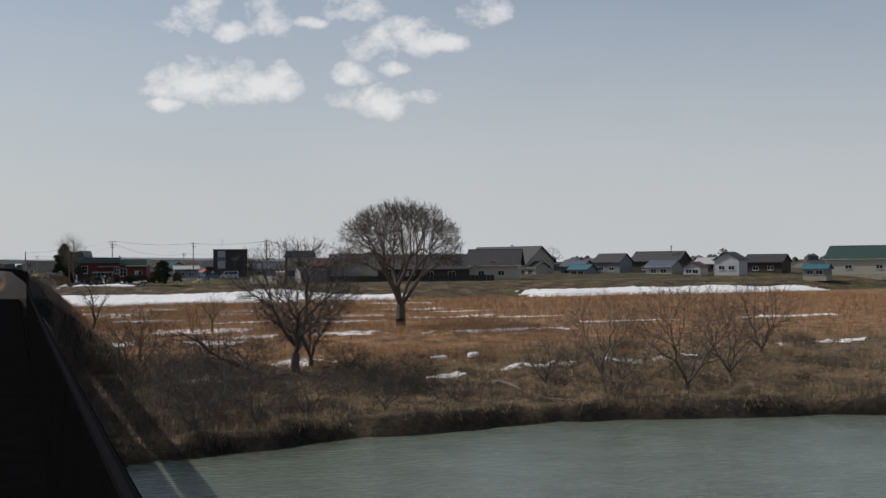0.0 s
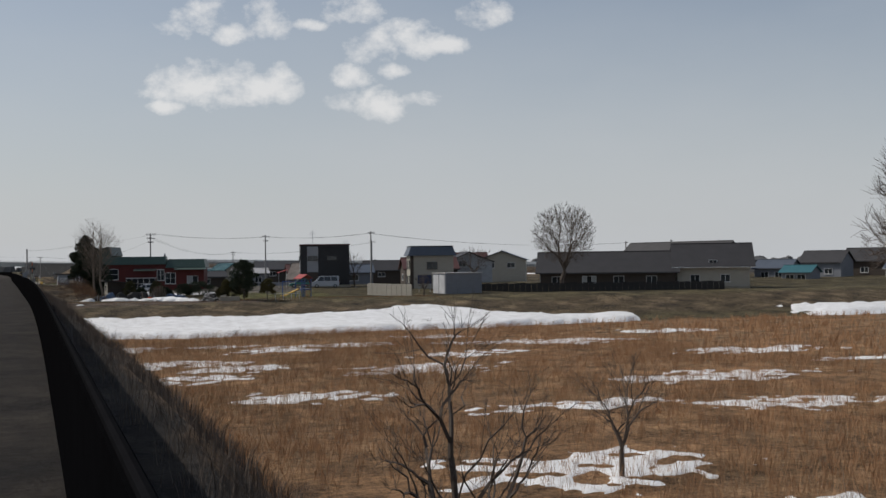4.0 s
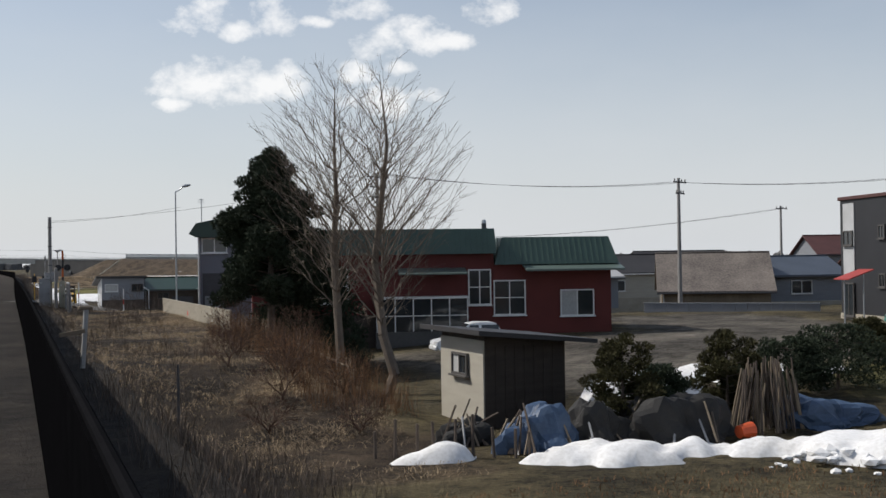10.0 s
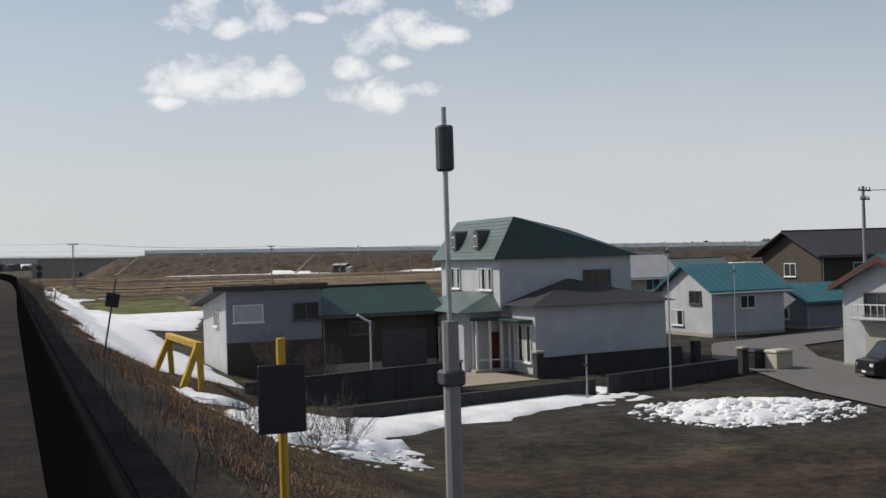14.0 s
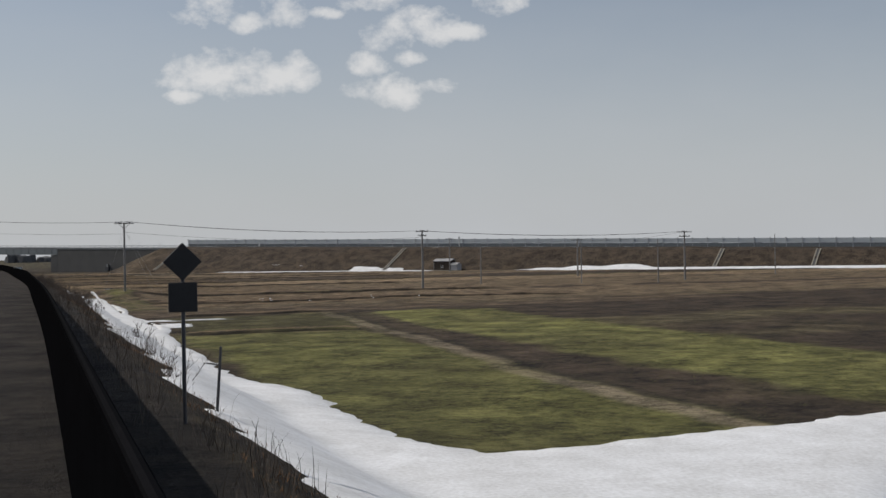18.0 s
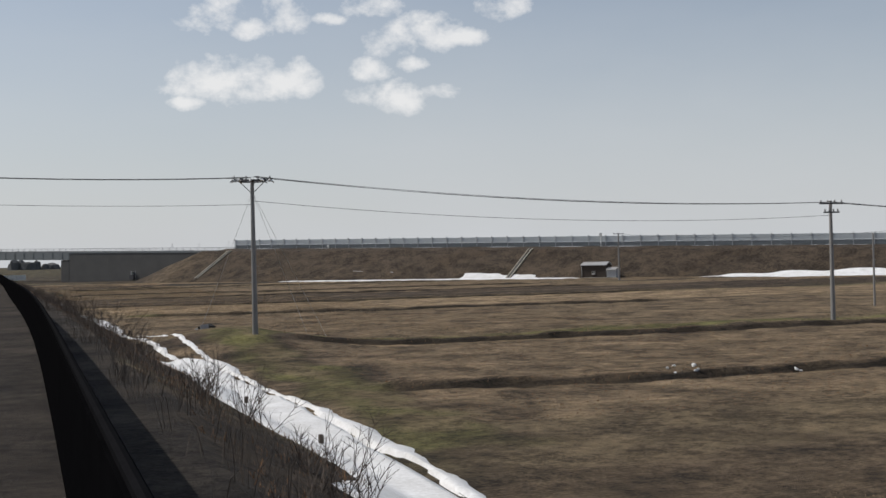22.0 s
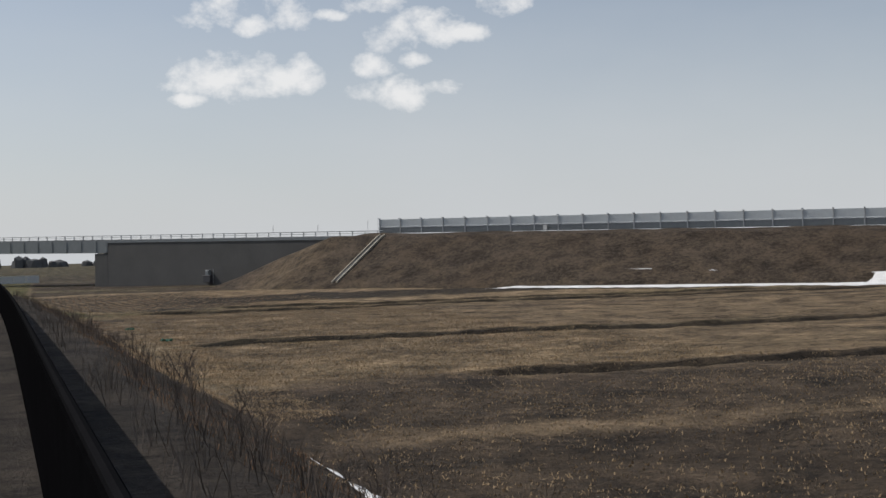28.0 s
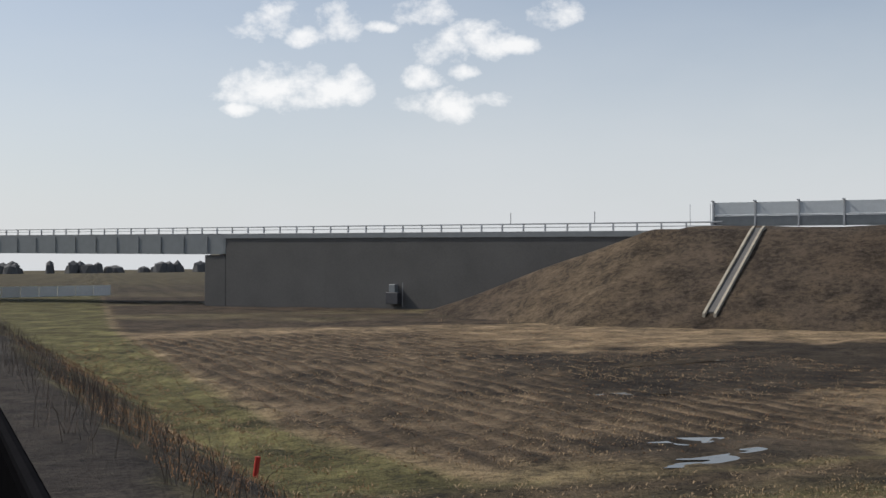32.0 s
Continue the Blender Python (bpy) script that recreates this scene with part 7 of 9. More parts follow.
# ---- bare bushes along the railway ----
def twig_bush(x, y, height, wide, seed, stems=16):
    rnd = random.Random(seed)
    V, F = [], []
    ob = empty("bare_bush", x, y, gz(x, y), 0, "leafless twiggy bush on a railway bank", "bush", "bushes by the line")

    def seg(p, q, r0, r1):
        d = q - p
        qx = d.to_track_quat("Z", "Y")
        b = len(V)
        for c, r in ((p, r0), (q, r1)):
            for k in range(3):
                a = 2.1 * k
                V.append(tuple(c + qx @ Vector((r * math.cos(a), r * math.sin(a), 0))))
        for k in range(3):
            F.append((b + k, b + (k + 1) % 3, b + 3 + (k + 1) % 3, b + 3 + k))

    for i in range(stems):
        p = Vector((rnd.gauss(0, wide * 0.25), rnd.gauss(0, wide * 0.25), -0.1))
        d = Vector((rnd.gauss(0, 0.4) * wide, rnd.gauss(0, 0.4) * wide, 1)).normalized()
        ln, r = height * rnd.uniform(0.6, 1.0), 0.011
        for k in range(5):
            d = (d + Vector((rnd.gauss(0, 0.14), rnd.gauss(0, 0.14), 0.05))).normalized()
            q = p + d * ln / 5
            seg(p, q, r * (1 - k * 0.15), r * (1 - (k + 1) * 0.15))
            if k > 0:
                for j in range(2):
                    e = (d + Vector((rnd.gauss(0, 0.6), rnd.gauss(0, 0.6), 0.1))).normalized()
                    m = p + e * ln * 0.16
                    seg(p, m, 0.006, 0.004)
                    e2 = (e + Vector((rnd.gauss(0, 0.5), rnd.gauss(0, 0.5), 0.2))).normalized()
                    seg(m, m + e2 * ln * 0.12, 0.004, 0.003)
            p = q
    tagged(part("stem", (V, [], F), bark, ob), kind="stuff")
    return ob


rb = random.Random(77)
for i in range(52):
    y = 446 + i * 3.2 + rb.uniform(-1.5, 1.5)
    if y > 498 or i % 4 == 0:
        twig_bush(float(line_x(y)) + rb.uniform(3.2, 4.8), y, rb.uniform(0.9, 2.0), 1.2, 300 + i, 16)
for i in range(18):
    y = 612 + i * 5.4 + rb.uniform(-2, 2)
    twig_bush(float(line_x(y)) + rb.uniform(4.4, 6.0), y, rb.uniform(0.9, 1.7), 1.0, 400 + i, 12)
for x, y, h in ((8.4, 301, 2.2), (7.6, 304, 2.6), (6.4, 312, 2.0), (5.6, 296, 1.6), (8.2, 358, 2.2), (9.6, 360, 2.4), (7.2, 362, 1.9), (10.5, 363, 1.8), (6.0, 354, 1.6), (9.4, 334.5, 1.5), (7.6, 330.5, 1.4), (9.5, 346, 1.2), (60, 234, 1.6), (57, 231, 1.4), (48, 224, 1.5), (66, 232, 1.6), (24, 221, 1.2)):
    twig_bush(x, y, h, 1.0, int(x * 31 + y), 16)

# fallen branches on the river bank: a bent stem and its side branches
def fallen_branch(stem, thick, label, mat, seed, sides=12, reach=1.6):
    rr = random.Random(seed)
    foot = Vector(stem[0])
    fb = empty("fallen_branch", foot.x, foot.y, foot.z, 0, label, "branch", "fallen branches")
    pts = [Vector(q) - foot for q in stem]
    fine = []
    for a, b in zip(pts, pts[1:]):
        fine += [a.lerp(b, k / 3) + Vector((rr.uniform(-0.07, 0.07), rr.uniform(-0.07, 0.07), rr.uniform(-0.06, 0.06))) for k in range(3)]
    fine.append(pts[-1])
    n = len(fine) - 1
    bm = bmesh.new()
    for k, (a, b) in enumerate(zip(fine, fine[1:])):
        rod(a, b, thick * (1 - 0.85 * k / n), thick * (1 - 0.85 * (k + 1) / n), 7, bm)
    part("stem", bm, mat, fb)
    for j in range(sides):
        k = rr.randrange(n // 4, n)
        a, on = fine[k], (fine[k + 1] - fine[k]).normalized()
        bm, r0, p = bmesh.new(), thick * 0.45 * (1 - 0.7 * k / n), a
        d = (on + Vector((rr.gauss(0, 0.5), rr.gauss(0, 0.5), rr.gauss(0.15, 0.5)))).normalized()
        for m in range(4):
            d = (d + Vector((rr.gauss(0, 0.22), rr.gauss(0, 0.22), rr.gauss(0, 0.22)))).normalized()
            q = p + d * reach * rr.uniform(0.25, 0.45)
            rod(p, q, r0, r0 * 0.7, 4, bm)
            for _ in range(2):
                e = (d + Vector((rr.gauss(0, 0.7), rr.gauss(0, 0.7), rr.gauss(0.1, 0.5)))).normalized()
                rod(q, q + e * reach * rr.uniform(0.15, 0.4), 0.012, 0.006, 3, bm)
            p, r0 = q, r0 * 0.7
        tagged(part("side_branch", bm, mat, fb), kind="stuff")


fallen_branch([(22.6, 97.4, gz(22.6, 97.4) - 0.1), (20.8, 97.0, -4.6), (18.1, 97.0, -3.5), (15.8, 97.0, -2.3), (14.7, 97.0, -1.3), (13.1, 97.0, -0.5)], 0.26, "half-fallen dark limb at the foot of a bare tree", bark, 1, 22, 2.2)
fallen_branch([(22.0, 96.4, gz(22.0, 96.4)), (19.5, 95.6, -4.4), (16.6, 95.2, -3.9), (13.0, 95.0, -2.9)], 0.15, "low dead branch over brush on a river bank", bark, 2, 18, 1.8)
fallen_branch([(40.2, 93.2, gz(40.2, 93.2) + 0.1), (39.6, 90.0, gz(39.6, 90) + 0.45), (40.6, 86.5, gz(40.6, 86.5) + 0.25), (40.2, 83.0, gz(40.2, 83) + 0.1), (42.0, 79.5, gz(42, 79.5) + 0.05)], 0.16, "bent grey driftwood branch lying on a muddy bank", pale_twig, 3, 10, 1.0)
rd = random.Random(64)
for k in range(16):
    x, y, a = rd.uniform(26, 66), rd.uniform(84, 93), rd.uniform(-0.6, 0.6)
    ln = rd.uniform(1.2, 2.8)
    q = (x + ln * math.cos(a), y + ln * math.sin(a))
    m = (x + 0.5 * ln * math.cos(a), y + 0.5 * ln * math.sin(a) + 0.15)
    fallen_branch([(x, y, gz(x, y) + 0.06), (*m, gz(*m) + rd.uniform(0.15, 0.45)), (*q, gz(*q) + 0.08)], rd.uniform(0.05, 0.1), "grey driftwood stick on a muddy bank", pale_twig, 70 + k, 3, 0.7)
for x, y, w in ((38.5, 102.1, 1.6), (42.0, 101.8, 1.0)):
    bm = box(-w / 2, w / 2, -0.4, 0.4, -0.05, 0.32 + 0.14 * w, bevel=0.12)
    for v in bm.verts:
        v.co += Vector((0.06 * math.sin(5 * v.co.y + x), 0.05 * math.sin(4 * v.co.x), 0.05 * math.sin(3 * v.co.x + 1)))
    blk = part("snow_block", bm, snow_mat)
    blk.location = (x, y, gz(x, y))
    tagged(blk, "rounded white block of old snow on dead grass", "snow", "snow blocks")
blades("bank_tussocks", scatter(5200, 24, 75, 90, 107, 91, lambda x, y: smooth(0.0, 0.5, wobble(x, y, 1.8, 4) + 0.2)), 0.3, 0.8, 0.016, 1.3, straw_mat, 91, 5, "pale tussocks of dead grass on the step of a river bank")
for k, (x, y, h, w) in enumerate(((9.0, 80, 4.6, 1.8), (12.4, 84, 4.4, 1.9), (16.5, 86.5, 3.8, 2.0), (20.5, 88, 3.2, 2.2), (25.5, 88.5, 2.6, 2.4), (30, 90.5, 2.4, 2.4), (12.5, 91, 4.2, 1.8), (45.5, 90, 2.6, 2.4), (51.5, 89.5, 2.8, 2.4), (34.5, 97.5, 2.2, 2.2), (29.5, 95.5, 2.4, 2.2))):
    bare_tree("riverbank_bush", x, y, h, w, 0.08, 260 + k, "dark tangled brush on a river bank", fork=0.03, round_top=True, twig=0.009, tips=560)

# ---- far woods and hills on the skyline ----
def skyline(name, pts, hmin, hmax, deep, mat, seed, label, category="woods"):
    r = np.random.RandomState(seed)
    V, F = [], []
    for (xa, ya), (xb, yb) in zip(pts, pts[1:]):
        ln = math.hypot(xb - xa, yb - ya)
        n = int(ln / 9)
        for i in range(n):
            t = (i + r.uniform(0, 1)) / n
            x, y = xa + (xb - xa) * t + r.normal(0, deep), ya + (yb - ya) * t + r.normal(0, deep)
            w, h = r.uniform(5, 11), r.uniform(hmin, hmax)
            b = len(V)
            k = 6
            for j in range(k):
                a = 2 * math.pi * j / k
                V.append((x + w * math.cos(a), y + w * math.sin(a), -3))
            for j in range(k):
                a = 2 * math.pi * (j + 0.5) / k
                V.append((x + w * 0.8 * math.cos(a), y + w * 0.8 * math.sin(a), h * r.uniform(0.6, 0.85)))
            V.append((x, y, h))
            for j in range(k):
                F.append((b + j, b + (j + 1) % k, b + k + j))
                F.append((b + (j + 1) % k, b + k + (j + 1) % k, b + k + j))
                F.append((b + k + j, b + k + (j + 1) % k, b + 2 * k))
    return tagged(part(name, (V, [], F), mat), label, category, kind="stuff")


# distance haze is mixed into the greys of these woods and hills
haze_wood = material("far_wood", (0.10, 0.10, 0.10), 0.95, 0.25, 0.02, 0.2, 0.0)
skyline("far_woods", [(-400, 1900), (200, 1950), (700, 1750), (1200, 1400), (1600, 900), (1700, 300), (1600, -300)], 7, 14, 14, haze_wood, 1, "dark line of far leafless woods")
skyline("far_woods", [(250, 520), (420, 470), (520, 330), (520, 180), (460, 40)], 3, 8, 10, haze_wood, 2, "scattered far trees behind a village")
hill = material("far_hill", (0.12, 0.125, 0.125), 0.95, 0.2, 0.004, 0.05, 0.0)
tagged(sheet("far_hill", steps((1500, 3600, 70)), steps((-1500, 1800, 90)), lambda x, y: -10 + 95 * smooth(1500, 2900, x - 0.35 * np.maximum(0, y)) * (0.75 + 0.2 * wobble(x, y, 260, 1)) * (1 - smooth(600, 1500, y)), hill), "low far hills, grey with haze mixed into the colour", "hills", kind="structure")

# ---- rough brush on the empty lot and rough grass on a field bund ----
red_twig = material("red_brown_twig", (0.085, 0.047, 0.030), 0.9, 0.3, 3, 25, 0.2)
for i, (x, y, h, r) in enumerate(((8.6, 268.5, 1.7, 1.5), (9.6, 271.5, 2.0, 1.4), (7.8, 273.5, 1.5, 1.6), (10.3, 274.5, 2.2, 1.2), (8.8, 277.5, 1.9, 1.4), (10.6, 268.8, 1.4, 1.6), (9.4, 281.5, 2.1, 1.3), (7.4, 264.8, 1.2, 1.8), (9.8, 264.2, 1.1, 1.8))):
    bare_tree("brush", x, y, h, r, 0.04, 140 + i, "tangled reddish-brown brush on an empty lot", red_twig, fork=0.04, round_top=True, twig=0.005, tips=420)
blades("bund_grass", scatter(900, 11, 34, 602.2, 606.6, 61), 0.08, 0.24, 0.012, 1.0, old_wood, 62, 6, "rough dead grass on a low field bund")


# ---- poles, lamps and wires ----
RND = random.Random(404)


def utility_pole(x, y, top, label, arms=((0.3, 0.9),), yaw=0, z=None, thick=0.17, ring=False):
    """A concrete pole with steel crossarms and insulators."""
    base = gz(x, y) if z is None else z
    h = top - base
    ob = empty("utility_pole", x, y, base, yaw, label, "utility pole", "utility poles")
    part("shaft", rod((0, 0, -0.3), (0, 0, h), thick, thick * 0.6, 10), pole_concrete, ob)
    for dz, half in arms:
        arm = part("crossarm", box(-half, half, -0.16, -0.07, h - dz - 0.05, h - dz + 0.05, bevel=0.01), dark_steel, ob)
        for k in range(4):
            u = -half + 0.12 + (2 * half - 0.24) * k / 3
            bm = rod((u, -0.11, h - dz + 0.05), (u, -0.11, h - dz + 0.14), 0.035, 0.06, 7)
            rod((u, -0.11, h - dz + 0.14), (u, -0.11, h - dz + 0.24), 0.06, 0.025, 7, bm)
            part("insulator", bm, pole_concrete, arm)
    for k in range(5):
        part("step_bolt", rod((0, 0, 2.0 + 0.9 * k), (0.22 * (-1) ** k, 0.0, 2.0 + 0.9 * k), 0.012, sides=4), steel, ob)
    if ring:
        bm = bmesh.new()
        for k in range(12):
            a, b = 2 * math.pi * k / 12, 2 * math.pi * (k + 1) / 12
            rod((0.75 * math.cos(a), 0.75 * math.sin(a), h - 0.1), (0.75 * math.cos(b), 0.75 * math.sin(b), h - 0.1), 0.05, sides=5, bm=bm)
        part("platform_ring", bm, dark_steel, ob)
        for k in range(10):
            a = 2 * math.pi * (k + 0.3) / 10
            q = Vector((0.95 * math.cos(a), 0.75 * math.sin(a), h - 0.1))
            bm = rod(q, q + Vector((0.14 * math.cos(a), 0.14 * math.sin(a), 0.05)), 0.05, 0.065, 7)
            rod(q + Vector((0.14 * math.cos(a), 0.14 * math.sin(a), 0.05)), q + Vector((0.3 * math.cos(a), 0.3 * math.sin(a), -0.06)), 0.055, 0.03, 7, bm)
            part("insulator", bm, frame_white, ob)
        for s in (-1, 1):
            part("switch_box", box(s * 0.6 - 0.14, s * 0.6 + 0.14, -0.12, 0.12, h - 0.1, h + 0.06, bevel=0.03), dark_steel, ob)
            part("brace", rod((0, 0, h - 0.8), (s * 0.7, 0, h - 0.12), 0.025, sides=5), dark_steel, ob)
    return ob


def wire(p, q, sag, r=0.014, label="thin black overhead wire between poles"):
    n = 14
    pts = [Vector(p).lerp(Vector(q), i / n) - Vector((0, 0, sag * 4 * (i / n) * (1 - i / n))) for i in range(n + 1)]
    bm = tube(pts, r * 0.7, 4)
    return tagged(part("overhead_wire", bm, cable_black), label, "wire", "overhead wires")


poleC = utility_pole(44.8, 303.1, 11.0, "grey concrete utility pole with crossarm in the town", ((0.3, 0.9), (1.1, 0.6)), 30)
poleD = utility_pole(62.3, 293.0, 11.4, "tall concrete utility pole behind a black block", ((0.3, 0.9),), 30)
poleE = utility_pole(24.6, 309.9, 11.5, "concrete utility pole with several crossarms behind a red house", ((0.2, 1.0), (0.9, 0.8), (1.6, 0.6)), 25)
poleF = utility_pole(54.1, 387.4, 9.1, "utility pole beside a white garage house", ((0.3, 0.8), (0.9, 0.6)), 20)
utility_pole(74.0, 330.0, 10.5, "far utility pole among houses", ((0.3, 0.8),), 10)
utility_pole(120.0, 300.0, 9.5, "far utility pole beside a barn", ((0.3, 0.8),), 40, thick=0.2)
utility_pole(150.0, 330.0, 10.5, "far utility pole beyond a village", ((0.3, 0.8),), 40, thick=0.22)
utility_pole(184.0, 290.0, 9.5, "far utility pole beyond a village", ((0.3, 0.8),), 40, thick=0.22)
for a, b, da, db, sag in (((44.8, 303.1, 10.7), (62.3, 293.0, 11.1), -0.6, 0.6, 0.5), ((24.6, 309.9, 11.6), (44.8, 303.1, 10.7), -0.7, 0.7, 0.6), ((24.6, 309.9, 10.9), (54.1, 387.4, 8.8), -0.5, 0.5, 1.6), ((62.3, 293.0, 11.0), (120.0, 300.0, 9.2), -0.5, 0.5, 1.2), ((54.1, 387.4, 8.8), (74.0, 330.0, 10.2), -0.5, 0.5, 1.0)):
    for o in (da, 0.0, db):
        wire((a[0] + o, a[1] + o * 0.4, a[2]), (b[0] + o, b[1] + o * 0.4, b[2]), sag)
wire((3.15, 322.7, 8.7), (24.6, 309.9, 11.3), 0.5)
wire((3.15, 322.7, 8.6), (12.2, 318.5, 9.6), 0.2)
wire((24.6, 309.9, 10.2), (14.5, 306.0, 6.8), 0.3)

# field poles
fpC = utility_pole(10.6, 561.5, 9.6, "concrete utility pole with a ringed platform beside a field", ((0.05, 1.1),), -8, ring=True, thick=0.17)
fpA = utility_pole(50.7, 562.7, 8.3, "utility pole standing in a wide field", ((0.2, 0.9), (0.8, 0.6)), -8)
fpB = utility_pole(97.0, 569.3, 7.9, "utility pole standing in a wide field", ((0.2, 1.2), (0.9, 0.9)), -8)
fpD = utility_pole(97.9, 679.0, 8.6, "utility pole below an expressway bank", ((0.2, 1.0),), -8)
fpE = utility_pole(97.4, 607.5, 7.2, "utility pole in a wide field", ((0.2, 1.0),), -8)
for x, y, t in ((64, 574, 6.2), (77, 566, 6.4), (86, 559, 6.6), (125, 584, 7.4)):
    utility_pole(x, y, t, "thin pole far off in a field", (), thick=0.10)
utility_pole(-18.0, 566.0, 11.2, "utility pole on the far side of the railway", ((0.2, 1.0),), -8)
for o, sag in ((-0.9, 0.62), (-0.2, 0.67), (0.7, 0.62)):
    wire((10.6 + 0.1, 561.5 + o * 0.4, 9.75), (50.7, 562.7 + o * 0.4, 8.2), sag, 0.018)
    wire((50.7, 562.7 + o * 0.4, 8.2), (97.0, 569.3 + o * 0.4, 7.8), sag, 0.022)
    wire((10.6 - 0.1, 561.5 + o * 0.4, 9.7), (-18.0, 566.0 + o * 0.4, 11.0), 0.5, 0.016)
wire((10.6, 561.5, 8.4), (50.7, 562.7, 7.3), 0.7, 0.018)
wire((10.6, 561.5, 8.2), (-18.0, 566.0, 9.4), 0.4, 0.016)
wire((97.0, 569.3, 7.8), (97.4, 607.5, 7.0), 0.6, 0.02)
wire((97.4, 607.5, 7.0), (97.9, 679.0, 8.4), 0.8, 0.02)
for gx_, gy_ in ((14.6, 566.0), (8.4, 567.5), (15.6, 565.2)):
    tagged(part("guy_wire", rod((10.6, 561.5, 8.9), (gx_, gy_, gz(gx_, gy_)), 0.010, sides=4), steel), "slanting steel guy wire holding a pole", "wire", "overhead wires")


def street_lamp(x, y, top, z, arm, label, head_mat, yaw=0, thick=0.07):
    h = top - z
    ob = empty("street_lamp", x, y, z, yaw, label, "street lamp", "street lamps")
    part("pole", rod((0, 0, -0.2), (0, 0, h - 0.3), thick, thick * 0.7, 8), steel, ob)
    pts = [Vector((-arm * math.sin(k * 0.26), 0, h - 0.3 + 0.34 * arm * (1 - math.cos(k * 0.26)) + 0.05 * k)) for k in range(7)]
    bm = tube(pts, thick * 0.6, 6)
    part("arm", bm, steel, ob)
    e = pts[-1]
    bm = bmesh.new()
    bmesh.ops.create_uvsphere(bm, u_segments=10, v_segments=6, radius=1.0, matrix=Matrix.Translation(e + Vector((-0.25, 0, -0.02))) @ Matrix.Rotation(0.2, 4, "Y") @ Matrix.Diagonal((0.36, 0.16, 0.11, 1)))
    part("lamp_head", bm, head_mat, ob)
    return ob


street_lamp(11.7, 317.8, 10.95, 0.8, 0.55, "tall grey street lamp with a curved arm", steel, 190)
slp = empty("street_lamp", 15.9, 377.3, -1.4, 0, "short street lamp with a slanted white head", "street lamp", "street lamps")
part("pole", rod((0, 0, -0.2), (0, 0, 3.7), 0.06, 0.05, 8), steel, slp)
part("lamp_head", box(-0.75, 0.0, -0.09, 0.09, -0.05, 0.06, bevel=0.03, m=Matrix.Translation((0, 0, 3.6)) @ Matrix.Rotation(radians(32), 4, "Y")), frame_white, slp)
for x, y, h in ((29.1, 372.2, 7.0), (48.6, 394.6, 5.4), (24.0, 371.0, 2.0)):
    mp = empty("steel_pole", x, y, gz(x, y), 0, "thin grey steel pole beside a garden wall", "pole", "thin poles")
    part("tube", rod((0, 0, -0.2), (0.02, 0, h), 0.05, 0.035, 7), steel, mp)
    part("bracket", box(-0.10, 0.10, -0.05, 0.05, h - 0.5, h - 0.38, bevel=0.01), dark_steel, mp)

# ---- level crossing ----
orange_mast = material("signal_orange", (0.45, 0.10, 0.02), 0.55, 0.2, 2, 16, 0.05)
signal_black = material("signal_black", (0.02, 0.02, 0.022), 0.6, 0.2, 2, 16, 0.05)
cabinet_grey = material("cabinet_grey", (0.34, 0.345, 0.35), 0.55, 0.15, 1.5, 14, 0.06, tint=(0.24, 0.235, 0.23))
cabinet_cream = material("cabinet_cream", (0.46, 0.43, 0.33), 0.6, 0.15, 1.5, 14, 0.06)
lens_red = material("red_lens", (0.12, 0.01, 0.01), 0.15, 0.1)
cp = empty("crossing_pole", 3.15, 322.7, 2.2, 0, "thick grey pole with switch boxes at a level crossing", "pole", "crossing equipment")
part("shaft", rod((0, 0, -0.3), (0, 0, 6.8), 0.15, 0.12, 12), pole_concrete, cp)
for x0, x1, y0, z0, z1, m in ((-0.42, 0.0, -0.36, 2.15, 2.66, cabinet_grey), (0.02, 0.44, -0.30, 2.0, 2.72, cabinet_grey)):
    bx = part("switch_box", box(x0, x1, y0 - 0.22, y0 + 0.16, z0, z1, bevel=0.025), m, cp)
    part("lid", box(x0 - 0.02, x1 + 0.02, y0 - 0.24, y0 + 0.18, z1, z1 + 0.03, bevel=0.01), m, bx)
    part("latch", box((x0 + x1) / 2 - 0.02, (x0 + x1) / 2 + 0.02, y0 - 0.25, y0 - 0.22, z0 + 0.2, z0 + 0.3), dark_steel, bx)
for z in (2.2, 3.2, 4.6, 6.0):
    part("band", rod((0, 0, z), (0, 0, z + 0.06), 0.165, sides=12), dark_steel, cp)
for x, y, z, w, d, h, m, lab in ((2.35, 322.0, 2.2, 0.78, 0.6, 2.2, cabinet_grey, "tall grey steel relay cabinet beside the line"), (3.75, 322.1, 2.0, 0.40, 0.45, 2.2, cabinet_cream, "cream steel cabinet at a level crossing"), (4.15, 321.6, 1.6, 0.42, 0.4, 1.7, cabinet_grey, "low grey steel cabinet at a level crossing")):
    cb = empty("relay_cabinet", x, y, z, -4, lab, "cabinet", "crossing equipment")
    part("body", box(0, w, 0, d, 0.1, h, bevel=0.02), m, cb)
    part("lid", solid([(-0.03, h), (w + 0.03, h), (w + 0.03, h + 0.05), (w / 2, h + 0.09), (-0.03, h + 0.05)], -0.04, d + 0.04), m, cb)
    part("plinth", box(0.03, w - 0.03, 0.03, d - 0.03, -0.6, 0.1), concrete, cb)
    dr = part("door", box(0.03, w - 0.03, -0.02, -0.002, 0.16, h - 0.05, bevel=0.006), m, cb)
    part("handle", box(w - 0.12, w - 0.09, -0.05, -0.02, h * 0.5, h * 0.5 + 0.14), dark_steel, dr)
    part("name_plate", box(0.08, 0.18, -0.026, -0.021, h - 0.28, h - 0.2), frame_white, dr)
